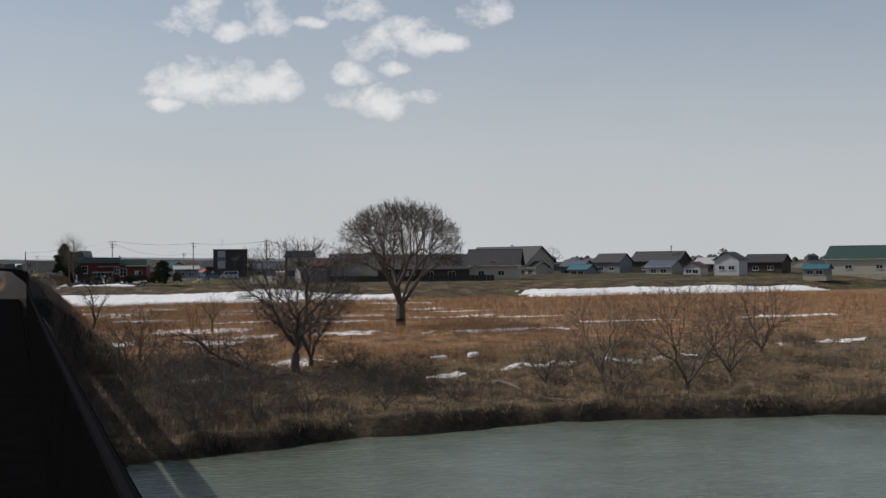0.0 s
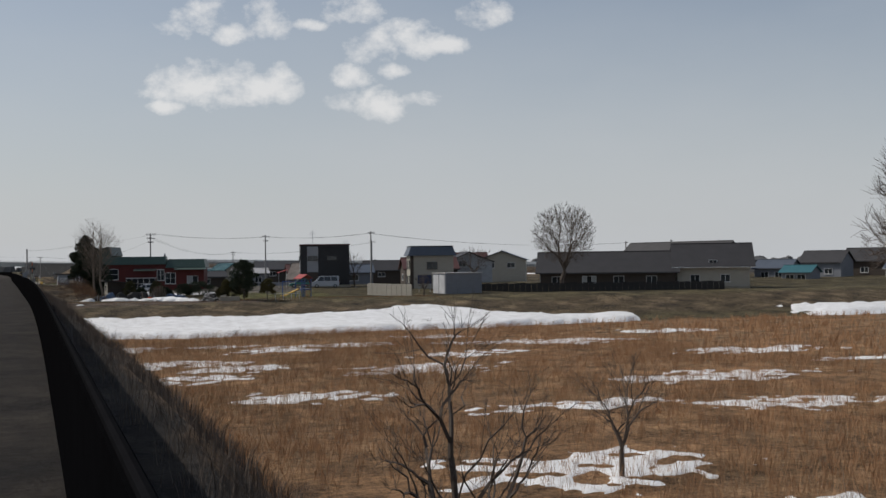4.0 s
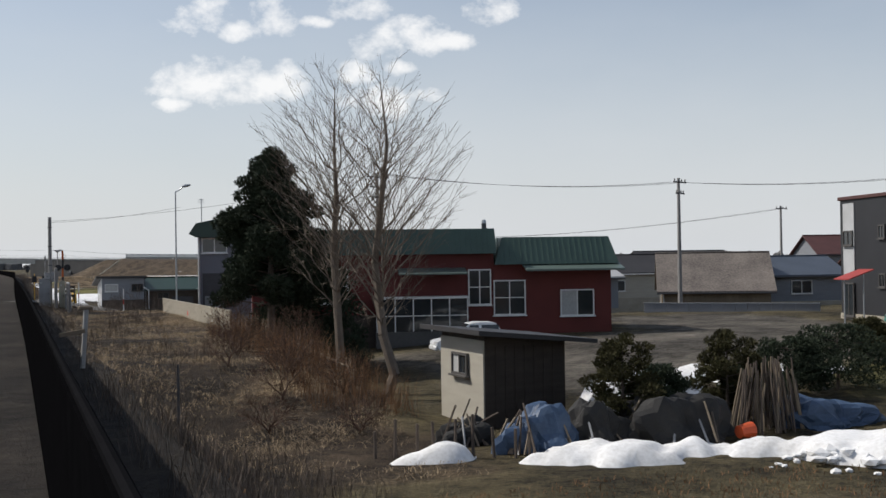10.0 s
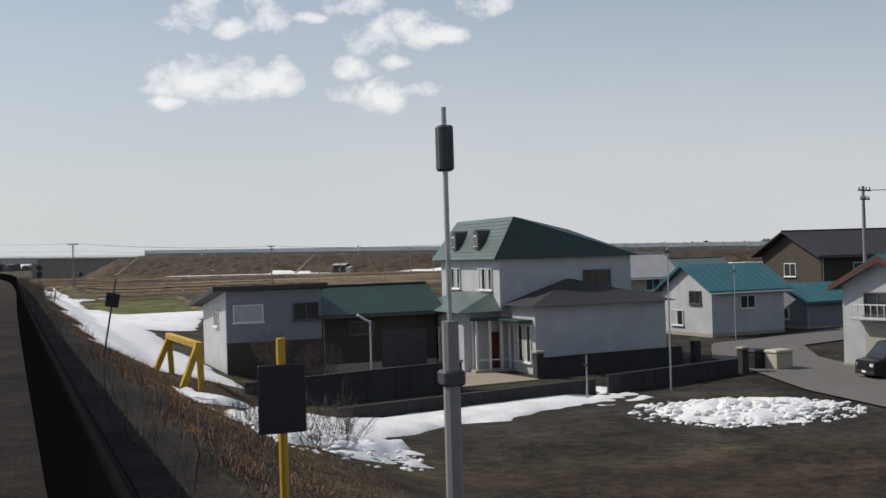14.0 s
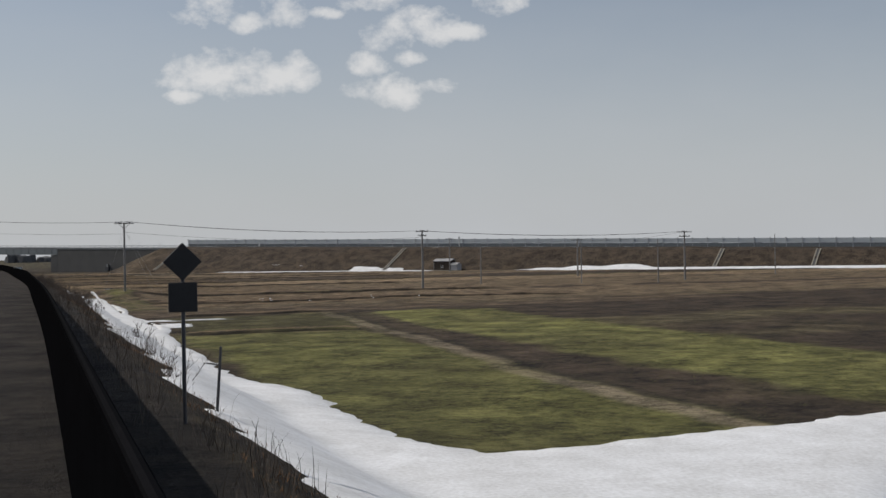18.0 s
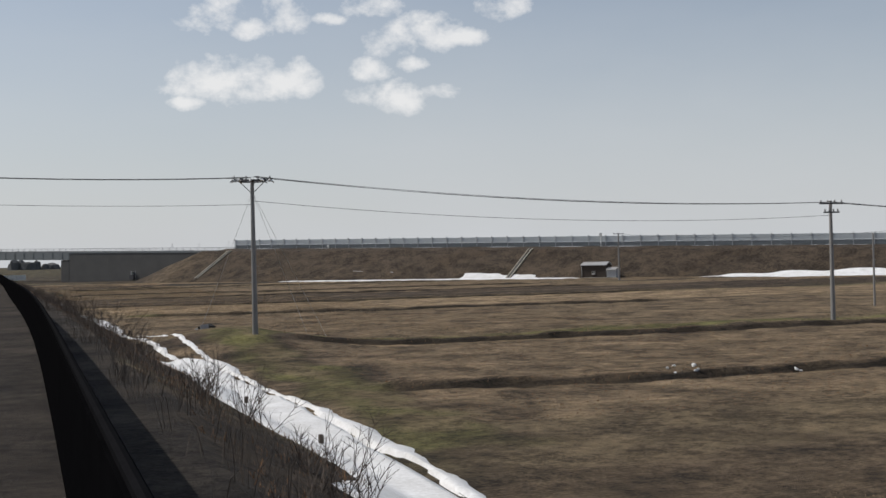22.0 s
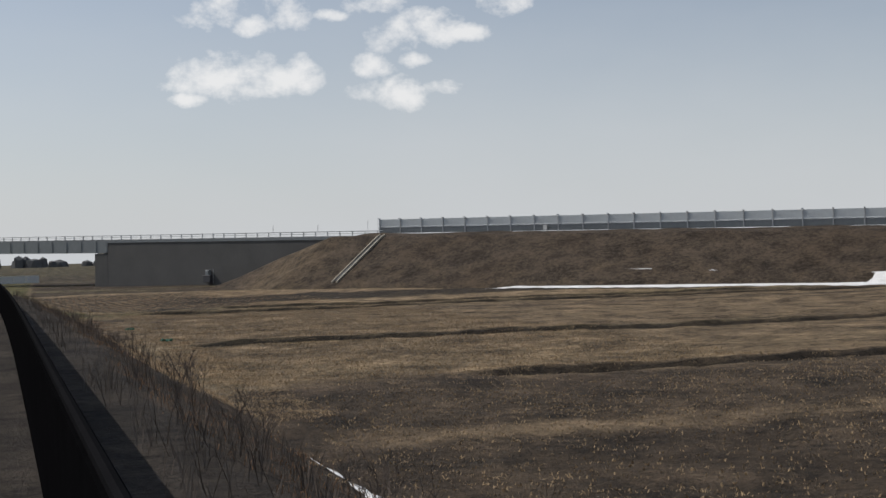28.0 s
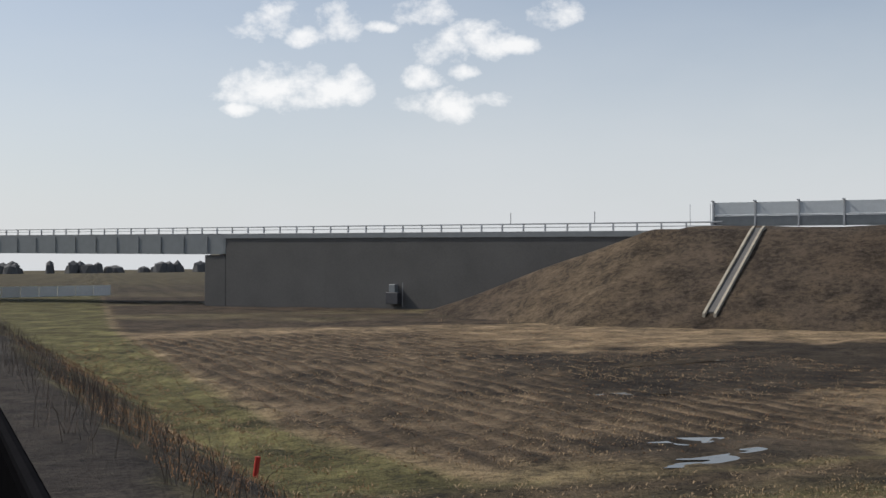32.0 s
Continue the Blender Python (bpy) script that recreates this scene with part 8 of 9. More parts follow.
# warning light mast
wm_ = empty("crossing_signal", 4.1, 324.7, 1.9, 0, "orange and black crossing signal mast with hooded lamps", "signal", "crossing equipment")
for k in range(7):
    part("mast_band", rod((0, 0, -0.3 if k == 0 else k * 0.66), (0, 0, (k + 1) * 0.66), 0.075, sides=10), orange_mast if k % 2 == 0 else signal_black, wm_)
part("hooded_lamp", box(-0.52, -0.08, -0.1, 0.1, -0.09, 0.05, bevel=0.03, m=Matrix.Translation((0, 0, 4.72)) @ Matrix.Rotation(radians(-14), 4, "Y")), cabinet_grey, wm_)
part("bracket", rod((0, 0, 4.62), (-0.25, 0, 4.72), 0.04, sides=6), dark_steel, wm_)
for sx in (-0.34, 0.34):
    lp = part("lamp_board", rod((sx, -0.02, 3.35), (sx, 0.05, 3.35), 0.24, sides=16), signal_black, wm_)
    part("lamp_hood", rod((sx, -0.26, 3.40), (sx, -0.02, 3.36), 0.13, 0.12, 10), signal_black, lp)
    part("lens", rod((sx, -0.05, 3.35), (sx, -0.021, 3.35), 0.10, sides=12), lens_red, lp)
part("lamp_arm", box(-0.4, 0.4, -0.03, 0.03, 3.30, 3.38, bevel=0.01), signal_black, wm_)
for z in (4.0, 4.15, 4.3):
    part("rung", rod((0.05, 0, z), (0.26, 0, z), 0.015, sides=5), signal_black, wm_)
part("control_box", box(-0.30, 0.05, -0.32, -0.08, 0.9, 1.6, bevel=0.03), cabinet_grey, wm_)
# concrete post, railing, boom
cpost = empty("concrete_post", 3.5, 321.2, 1.9, 0, "stout round-topped concrete post at a crossing", "post", "crossing equipment")
bm = rod((0, 0, -0.3), (0, 0, 3.3), 0.12, 0.11, 12)
part("shaft", bm, pole_concrete, cpost)
part("cap", rod((0, 0, 3.3), (0, 0, 3.38), 0.11, 0.05, 12), concrete, cpost)
rl = empty("crossing_railing", 4.3, 317.9, 0, 0, "grey steel railing of posts and a flat top rail by a road", "railing", kind="structure")
for k in range(5):
    y = k * 1.03
    b = gz(4.3, 317.9 + y)
    part("post", box(-0.07, 0.07, y - 0.07, y + 0.07, b - 0.2, 4.08, bevel=0.012), pole_concrete, rl)
part("top_rail", box(-0.06, 0.06, -0.1, 4.25, 4.08, 4.18, bevel=0.015), steel, rl)
part("middle_rail", box(0.07, 0.11, -0.1, 4.25, 3.3, 3.42, bevel=0.01), steel, rl)
warn_white, warn_red = material("warning_white", (0.62, 0.62, 0.60), 0.6, 0.1), material("warning_red", (0.42, 0.03, 0.02), 0.6, 0.15)
warn_yellow = material("warning_yellow", (0.55, 0.33, 0.03), 0.6, 0.15)


def banded(name, x, y, z, h, r, mats, label, tilt=0, yaw=0, category="post", n=5):
    ob = empty(name, x, y, z, yaw, label, category, "crossing equipment")
    m = Matrix.Rotation(radians(tilt), 4, "Y")
    for k in range(n):
        bm = rod(m @ Vector((0, 0, h * k / n)), m @ Vector((0, 0, h * (k + 1) / n)), r, sides=8)
        part("band", bm, mats[k % len(mats)], ob)
    return ob


banded("marker_post", 5.45, 329.3, 2.0, 2.0, 0.035, (warn_white, warn_white, warn_red), "red and white snow marker post by a road")
banded("marker_post", 8.85, 328.4, gz(8.85, 328.4), 3.5 - gz(8.85, 328.4), 0.04, (warn_white, warn_white, warn_red), "white road marker post with a red top")
banded("boom_pole", 5.3, 329.0, 2.5, 1.7, 0.03, (warn_yellow, signal_black), "yellow and black striped crossing boom", -45, 0, "boom", 8)
bd = empty("sign_board", 4.25, 330.2, 2.5, -18, "dark weathered timber board seen from behind", "sign", "crossing equipment")
for z in (0.35, 0.72, 1.06):
    part("plank", box(-0.05, 1.0, -0.02, 0.02, z, z + 0.2, bevel=0.01), brown_board, bd)
for x in (0.0, 0.92):
    part("post", box(x - 0.04, x + 0.04, 0.02, 0.1, -0.5, 1.28, bevel=0.01), brown_board, bd)
gm = empty("signal_post", 3.0, 333.0, 2.2, 0, "slim post with a small box on top beside the line", "post", "crossing equipment")
part("lower_shaft", rod((0, 0, -0.3), (0, 0, 2.7), 0.06, 0.055, 10), pole_concrete, gm)
part("upper_shaft", rod((0, 0, 2.7), (0.0, 0, 4.1), 0.018, sides=8), steel, gm)
part("box", box(-0.05, 0.05, -0.05, 0.05, 3.68, 3.98, bevel=0.015), dark_steel, gm)
part("clamp", box(-0.075, 0.075, -0.075, 0.075, 2.28, 2.38, bevel=0.015), dark_steel, gm)
plot = empty("number_sign", 2.15, 334.4, 2.2, 0, "black sign board on a yellow post, seen from behind", "sign", "line signs")
part("post", rod((0.03, 0, -0.3), (0.03, 0, 2.55), 0.035, sides=8), warn_yellow, plot)
part("board", box(-0.16, 0.20, -0.06, -0.035, 1.85, 2.36, bevel=0.01), signal_black, plot)


def line_sign(x, y, h, label, diamond=True, tilt=0, yaw=-8):
    z = gz(x, y)
    ob = empty("line_sign", x, y, z, yaw, label, "sign", "line signs")
    m = Matrix.Rotation(radians(tilt), 4, "Y")
    part("post", rod(m @ Vector((0, 0, -0.3)), m @ Vector((0, 0, h)), 0.035, sides=7), dark_steel, ob)
    part("plate", box(-0.24, 0.24, -0.05, -0.03, h - 1.05, h - 0.55, bevel=0.01, m=m), signal_black, ob)
    if diamond:
        part("diamond_plate", box(-0.23, 0.23, -0.05, -0.03, -0.23, 0.23, bevel=0.01, m=m @ Matrix.Translation((0, 0, h - 0.2)) @ Matrix.Rotation(radians(45), 4, "Y")), signal_black, ob)
    return ob


line_sign(2.15, 434, 2.95, "dark diamond and square signs seen from behind")
line_sign(3.2, 369, 2.9, "dark sign plate on a leaning post", False, 10)
for x, y, tl in ((3.5, 439.5, 12), (4.5, 261, 0)):
    st = empty("marker_stake", x, y, gz(x, y), 0, "thin dark leaning stake on a railway bank", "stake", "stakes")
    part("stake", rod((0, 0, -0.2), (0.1 * tl / 10, 0, 1.5), 0.035, 0.03, 6), dark_steel, st)
wp = empty("broken_post", 2.75, 268.3, 2.45, 15, "weathered white post with a broken cross board", "post", "stakes")
part("shaft", box(-0.06, 0.06, -0.06, 0.06, -0.3, 1.75, bevel=0.01, m=Matrix.Rotation(radians(4), 4, "Y")), cabinet_grey, wp)
part("cross_board", box(-0.55, 0.2, -0.10, -0.065, 1.0, 1.12, bevel=0.01, m=Matrix.Rotation(radians(-8), 4, "Y")), old_wood, wp)
part("cap", box(-0.10, 0.28, -0.09, 0.09, 1.68, 1.78, bevel=0.02), old_wood, wp)

# ---- yellow stop frame ----
gf = empty("yellow_frame", 0, 0, 0, 0, "rust-worn yellow steel frame on splayed legs", "frame", "line signs")
TL, TR = Vector((6.7, 378.5, 1.9)), Vector((7.0, 371.5, 2.1))
bm = bmesh.new()
ang = math.atan2(TR.y - TL.y, TR.x - TL.x)
ln = (TR - TL).length
mt = Matrix.Translation((TL + TR) / 2) @ Matrix.Rotation(ang, 4, "Z")
part("beam", box(-ln / 2 - 0.15, ln / 2 + 0.15, -0.14, 0.14, -0.13, 0.13, bevel=0.02, m=mt), yellow_paint, gf)
for e in (TL, TR):
    for dx in (0.05, 1.25):
        bx, by = e.x + dx * (0.9 if dx > 1 else 0), e.y + (0.5 if dx > 1 else 0)
        foot = Vector((e.x - 1.0 if dx > 1 else e.x + 0.1, e.y - 0.2 if dx > 1 else e.y, gz(e.x, e.y) - 0.6))
        d = (e - foot)
        q = d.to_track_quat("Z", "Y").to_matrix().to_4x4()
        part("leg", box(-0.12, 0.12, -0.12, 0.12, -d.length / 2, d.length / 2 - 0.1, bevel=0.015, m=Matrix.Translation((e + foot) / 2) @ q), yellow_paint, gf)

# ---- vehicles ----
car_teal = material("teal_car_paint", (0.03, 0.16, 0.13), 0.3, 0.05, 1, 8, 0.0, spec=0.6)
car_silver = material("silver_car_paint", (0.42, 0.44, 0.47), 0.3, 0.05, 1, 8, 0.0, spec=0.6)
lamp_glass = material("headlight_glass", (0.6, 0.6, 0.6), 0.1, 0.05)
tail_red = material("tail_light_red", (0.3, 0.015, 0.01), 0.2, 0.05)


def vehicle(name, x, y, z, yaw, ln, wd, ht, paint, label, van=False):
    """Along +x is ahead; lower body, narrower cabin, glass, wheels and lights."""
    ob = empty(name, x, y, z, yaw, label, "van" if van else "car", "parked vehicles")
    belt = ht * 0.56
    h = ln / 2
    if van:
        low = [(-h, 0.28), (h - 0.1, 0.28), (h, 0.5), (h - 0.05, belt * 0.9), (h - 0.55, belt + 0.02), (-h, belt)]
        top = [(-h + 0.02, belt), (h - 0.55, belt), (h - 1.25, ht - 0.03), (h - 1.6, ht), (-h + 0.2, ht), (-h + 0.08, ht - 0.08)]
    else:
        low = [(-h, 0.3), (h - 0.12, 0.28), (h, 0.48), (h - 0.06, belt * 0.8), (h - 0.9, belt), (-h + 0.05, belt + 0.03), (-h - 0.02, 0.6)]
        top = [(-h + 0.08, belt), (h - 0.85, belt - 0.02), (h - 1.65, ht - 0.05), (h - 2.1, ht), (-h + 0.55, ht - 0.03)]
    w = wd / 2
    bm = solid(low, -w, w)
    bmesh.ops.bevel(bm, geom=list(bm.edges), offset=0.05, segments=2, affect="EDGES")
    body = part("body", bm, paint, ob, smooth=False)
    bm = solid(top, -w + 0.04, w - 0.04)
    for v in bm.verts:
        v.co.y *= 1 - 0.16 * max(0.0, (v.co.z - belt) / (ht - belt))
    bmesh.ops.bevel(bm, geom=list(bm.edges), offset=0.04, segments=2, affect="EDGES")
    part("cabin", bm, paint, ob)
    front, back = top[1][0] - 0.35, top[0][0] + 0.25
    zt = ht - 0.12
    for s in (-1, 1):
        n = 3 if van or ln > 3.6 else 2
        for k in range(n):
            x0 = back + (front - back) * k / n + 0.04
            x1 = back + (front - back) * (k + 1) / n - 0.04
            cut = 0.42 if k == n - 1 else 0.0
            yb, yt = s * (w - 0.03), s * (w - 0.04) * (1 - 0.16 * (zt - belt) / (ht - belt)) + s * 0.012
            part("side_window", ([(x0, yb, belt + 0.06), (x1, yb, belt + 0.06), (x1 - cut, yt, zt), (x0 + 0.06, yt, zt)], [], [(0, 1, 2, 3)]), glass, ob)
        for wx in (-h + 0.72, h - 0.78):
            wheel = part("wheel", rod((wx, s * (w - 0.17), 0.31), (wx, s * (w + 0.015), 0.31), 0.31, sides=18), tyre_mat, ob)
            part("rim", rod((wx, s * (w + 0.005), 0.31), (wx, s * (w + 0.025), 0.31), 0.19, 0.16, 12), steel, wheel)
        part("headlight", box(h - 0.28, h - 0.01, s * (w - 0.34) - 0.12, s * (w - 0.34) + 0.2 * s if s < 0 else s * (w - 0.34) + 0.2, belt * 0.62, belt * 0.8, bevel=0.03), lamp_glass, ob)
        part("tail_light", box(-h - 0.03, -h + 0.1, s * (w - 0.14) - 0.08, s * (w - 0.14) + 0.08, belt * 0.75, belt + 0.1, bevel=0.02), tail_red, ob)
    p0, p1 = top[1], top[2]
    part("windscreen", ([(p0[0] - 0.08, -w + 0.14, belt + 0.07), (p0[0] - 0.08, w - 0.14, belt + 0.07), (p1[0] + 0.06, w * 0.76, p1[1] - 0.02), (p1[0] + 0.06, -w * 0.76, p1[1] - 0.02)], [], [(0, 1, 2, 3)]), glass, ob)
    part("bumper", box(h - 0.12, h + 0.03, -w + 0.05, w - 0.05, 0.26, 0.45, bevel=0.04), paint, ob)
    part("number_plate", box(h + 0.03, h + 0.045, -0.17, 0.17, 0.36, 0.48), frame_white, ob)
    return ob


vehicle("hatchback_car", 20.4, 282.6, max(1.05, gz(20.4, 282.6)), 172, 3.4, 1.45, 1.5, car_white, "small white hatchback car parked before a red house")
vehicle("van", 41.2, 370.2, -1.45, 172, 4.4, 1.7, 1.85, car_black, "black van parked beside a garage house", True)
vehicle("van", 50.3, 280.6, gz(50, 280.6), 168, 4.6, 1.75, 2.0, car_silver, "silver van parked before a black block", True)
vehicle("hatchback_car", 46.0, 281.6, gz(46, 281.6), 170, 3.5, 1.5, 1.5, car_teal, "small teal car parked before a black block")

# ---- yard by the levee: stones, wall, posts, hut junk, playground ----
sm = bmesh.new()
bmesh.ops.create_icosphere(sm, subdivisions=1, radius=1.0)
for v in sm.verts:
    v.co *= RND.uniform(0.78, 1.15)
pile = empty("stone_pile", 26.2, 252.5, gz(26.2, 252.5), 0, "heap of rounded field stones and broken rubble", "stones", "yard clutter")
STONES = []
for mt in (stone_mat, material("dark_stone", (0.06, 0.056, 0.052), 0.85, 0.4, 1.6, 14, 0.3), material("pale_rubble", (0.46, 0.45, 0.43), 0.85, 0.3, 1.6, 14, 0.3)):
    me = bpy.data.meshes.new("stone")
    sm.to_mesh(me)
    me.materials.append(mt)
    STONES.append(me)
sm.free()
for k in range(260):
    t = RND.random()
    ob = new("stone", STONES[RND.choice((0, 0, 1, 1, 1, 2))])
    ob.parent = pile
    h = RND.random() ** 1.6 * 0.85
    wide = 1.2 * (1 - 0.7 * h)
    r = RND.uniform(0.10, 0.27)
    ob.matrix_local = Matrix.Translation((0.8 - 1.6 * t + RND.uniform(-wide, wide), 4.3 - 8.6 * t + RND.uniform(-0.3, 0.3), 0.05 + h)) @ Matrix.Rotation(RND.uniform(0, 6), 4, "Z") @ Matrix.Rotation(RND.uniform(0, 6), 4, "X") @ Matrix.Diagonal((r * RND.uniform(0.7, 1.9), r * RND.uniform(0.7, 1.1), r * RND.uniform(0.4, 0.9), 1))
cw = empty("concrete_wall", 26.7, 247.0, gz(26.7, 247.5), 0, "low broken concrete retaining wall in a yard", "wall", kind="structure")
part("long_panel", box(0, 5.9, -0.09, 0.09, -0.4, 0.72, bevel=0.03, m=Matrix.Rotation(radians(73), 4, "Z")), concrete, cw)
part("end_panel", box(0.1, 2.6, -0.09, 0.09, -0.4, 0.62, bevel=0.03), concrete, cw)
rc = random.Random(12)
blue_sheet, net_black = material("blue_sheet", (0.05, 0.085, 0.15), 0.5, 0.3, 2, 14, 0.2), material("black_net", (0.028, 0.027, 0.026), 0.85, 0.35, 2, 30, 0.4)
for x, y, r, h, mt, boards, lab in ((13.4, 260.3, 1.1, 1.0, blue_sheet, 22, "heap of old boards leaning on a blue tarpaulin"), (15.0, 260.4, 1.0, 0.95, net_black, 5, "low heap under a black net"), (17.3, 260.2, 1.4, 1.15, net_black, 9, "broad heap under a black net with boards"),
                                    (22.3, 260.6, 1.5, 0.7, blue_sheet, 3, "flat heap under a faded blue tarpaulin"), (12.1, 262.0, 0.7, 0.6, net_black, 8, "small heap of broken boards")):
    jk = empty("scrap_heap", x, y, gz(x, y), 0, lab, "scrap", "yard clutter")
    for j in range(boards):
        a, lean = rc.uniform(2.2, 5.2), rc.uniform(0.5, 1.1)
        foot = Vector((math.cos(a) * r * 1.1, math.sin(a) * r * 0.9, 0.0))
        up = Vector((-math.cos(a) * math.cos(lean) + rc.uniform(-0.3, 0.3), -math.sin(a) * math.cos(lean), math.sin(lean))) * rc.uniform(0.8, 1.5)
        part("board", rod(foot, foot + up, 0.035, 0.03, 4), rc.choice((old_wood, bark, old_wood, cabinet_grey)), jk)
    bm = bmesh.new()
    bmesh.ops.create_icosphere(bm, subdivisions=4, radius=1.0)
    for v in bm.verts:
        k = 1 + 0.05 * math.sin(17 * v.co.x + 9 * v.co.y) + 0.05 * math.sin(15 * v.co.y - 13 * v.co.z) + 0.16 * math.sin(5 * v.co.x + x) + 0.14 * math.sin(6 * v.co.y + 2 * v.co.z + y) + rc.uniform(-0.015, 0.015)
        v.co = Vector((v.co.x * r * k, v.co.y * r * 0.75 * k, max(-0.1, v.co.z) * h * k))
    part("tarpaulin", bm, mt, jk)
ps = empty("pole_stack", 20.2, 260.2, gz(20.2, 260.2), 0, "dark stack of thin garden poles stood on end", "poles", "yard clutter")
for j in range(70):
    a, q = rc.uniform(0, 6.28), rc.random() ** 0.5
    foot = Vector((math.cos(a) * 1.25 * q, math.sin(a) * 0.6 * q, 0))
    part("pole", rod(foot, foot * 0.72 + Vector((rc.uniform(-0.15, 0.15), 0, rc.uniform(1.3, 2.05))), 0.03, 0.022, 5), rc.choice((bark, bark, old_wood)), ps)
bk = empty("bucket", 18.75, 259.15, gz(18.75, 259.15), 0, "bright orange plastic bucket lying by snow", "bucket", "yard clutter")
part("tub", rod((-0.2, 0, 0.24), (0.22, 0.05, 0.26), 0.17, 0.22, 14), material("orange_plastic", (0.55, 0.09, 0.03), 0.45, 0.15, 2, 10, 0.1), bk)
for j in range(9):
    x, y = 9.3 + 0.42 * j + rc.uniform(-0.1, 0.1), 260.9 - 0.2 * j + rc.uniform(-0.15, 0.15)
    sp = empty("garden_stake", x, y, gz(x, y), 0, "short dark wooden stake in rough ground", "stake", "stakes")
    part("stake", rod((0, 0, -0.2), (rc.uniform(-0.06, 0.06), 0, rc.uniform(0.6, 1.1)), 0.045, 0.04, 6), bark, sp)

play_red, play_blue = material("play_red", (0.35, 0.05, 0.04), 0.5, 0.15), material("play_blue", (0.03, 0.08, 0.24), 0.5, 0.15)
pg = empty("climbing_frame", 40.6, 256.0, gz(40.6, 256.0), 200, "red and blue playground climbing frame with a roof and slide", "play frame", "playground")
for x in (0, 1.6):
    for y in (0, 1.6):
        part("post", rod((x, y, -0.2), (x, y, 2.7), 0.06, sides=8), play_blue, pg)
part("platform", box(-0.1, 1.7, -0.1, 1.7, 1.1, 1.2, bevel=0.02), play_blue, pg)
part("roof", solid([(-0.25, 2.65), (0.8, 3.25), (1.85, 2.65), (1.85, 2.72), (0.8, 3.33), (-0.25, 2.72)], -0.2, 1.8), play_red, pg)
part("slide", solid([(1.7, 1.12), (4.1, 0.25), (4.6, 0.25), (4.6, 0.32), (4.1, 0.34), (1.7, 1.25)], 0.5, 1.1), material("slide_yellow", (0.5, 0.3, 0.04), 0.4, 0.1), pg)
for k in range(5):
    part("rung", rod((-0.03, 0.1, 0.2 + 0.2 * k), (-0.03, 1.5, 0.2 + 0.2 * k), 0.025, sides=6), play_red, pg)
for k in range(2):
    part("rail", rod((0, -0.02 + 1.64 * k, 1.75), (1.6, -0.02 + 1.64 * k, 1.75), 0.03, sides=6), play_red, pg)
sw = empty("swing_frame", 37.4, 256.5, gz(37.4, 256.5), -10, "blue steel swing frame with its swings taken down", "swing", "playground")
for x in (0, 3.0):
    for s in (-1, 1):
        part("leg", rod((x, s * 0.9, -0.1), (x, 0, 2.3), 0.045, sides=8), play_blue, sw)
part("top_bar", rod((-0.1, 0, 2.3), (3.1, 0, 2.3), 0.05, sides=8), play_blue, sw)
bar = empty("low_barrier", 33, 246.5, gz(33, 246.5), 12, "grey steel pipe barrier at a play field", "barrier", "playground")
for k in range(5):
    part("post", rod((k * 1.2, 0, -0.2), (k * 1.2, 0, 0.85), 0.035, sides=7), steel, bar)
part("rail", rod((0, 0, 0.85), (4.8, 0, 0.85), 0.035, sides=7), steel, bar)
bs = empty("notice_board", 60.5, 262.5, gz(60.5, 262.5), -20, "dark blue notice board on two posts", "sign", "playground")
part("board", box(0, 2.2, -0.04, 0.04, 1.3, 2.7, bevel=0.02), material("navy_board", (0.025, 0.035, 0.08), 0.5, 0.2), bs)
for x in (0.2, 2.0):
    part("post", rod((x, 0, -0.2), (x, 0, 1.3), 0.05, sides=7), steel, bs)
cone_m = empty("traffic_mirror", 43.0, 284.0, gz(43, 284), 0, "red-framed awning on a thin frame beside a car park", "awning", "yard clutter")
part("awning", solid([(-0.2, 2.5), (1.5, 3.0), (1.5, 3.06), (-0.2, 2.56)], -0.6, 0.6), play_red, cone_m)
for x, h in ((0.0, 2.5), (1.3, 2.9)):
    part("post", rod((x, 0, -0.2), (x, 0, h), 0.04, sides=7), steel, cone_m)

# ---- propane store and bins by the garage house ----
for k, (x, y, m, lab) in enumerate(((38.0, 375.8, cabinet_cream, "cream plastic storage bin by a side road"), (37.2, 376.6, signal_black, "black plastic bin by a side road"))):
    bn = empty("storage_bin", x, y, -1.45, 10, lab, "bin", "bins")
    part("body", box(-0.6, 0.6, -0.45, 0.45, 0, 1.0, bevel=0.04), m, bn)
    part("lid", box(-0.64, 0.64, -0.48, 0.48, 1.0, 1.2, bevel=0.06), m, bn)
# ---- covered trailer, shed and net beside the snow ----
tz = gz(18.5, 428)
tarp_mat = material("pale_tarpaulin", (0.30, 0.28, 0.235), 0.75, 0.25, 1.2, 10, 0.4, tint=(0.19, 0.175, 0.145))
tr = empty("trailer", 17.0, 429.2, tz, -17, "long dark trailer covered with a creased pale tarpaulin", "trailer", "field things")
part("bed", box(0, 5.6, 0, 1.7, 0.28, 0.62, bevel=0.03), dark_steel, tr)
part("beam", box(-0.2, 6.2, -0.12, -0.02, 0.22, 0.42, bevel=0.02), steel, tr)
bm = bmesh.new()
bmesh.ops.create_grid(bm, x_segments=44, y_segments=18, size=1.0)
for v in bm.verts:
    u, w2 = v.co.x, v.co.y
    crest = (1 - abs(w2) ** 2.6) * (0.62 + 0.12 * math.sin(u * 5.0) + 0.06 * math.sin(u * 13 + w2 * 4)) * (1 - abs(u) ** 6)
    v.co = Vector((2.7 + u * 2.65, 0.85 + w2 * 1.0, 0.50 + crest * 1.15 + 0.05 * math.sin(u * 21 + w2 * 9)))
part("tarpaulin", bm, tarp_mat, tr)
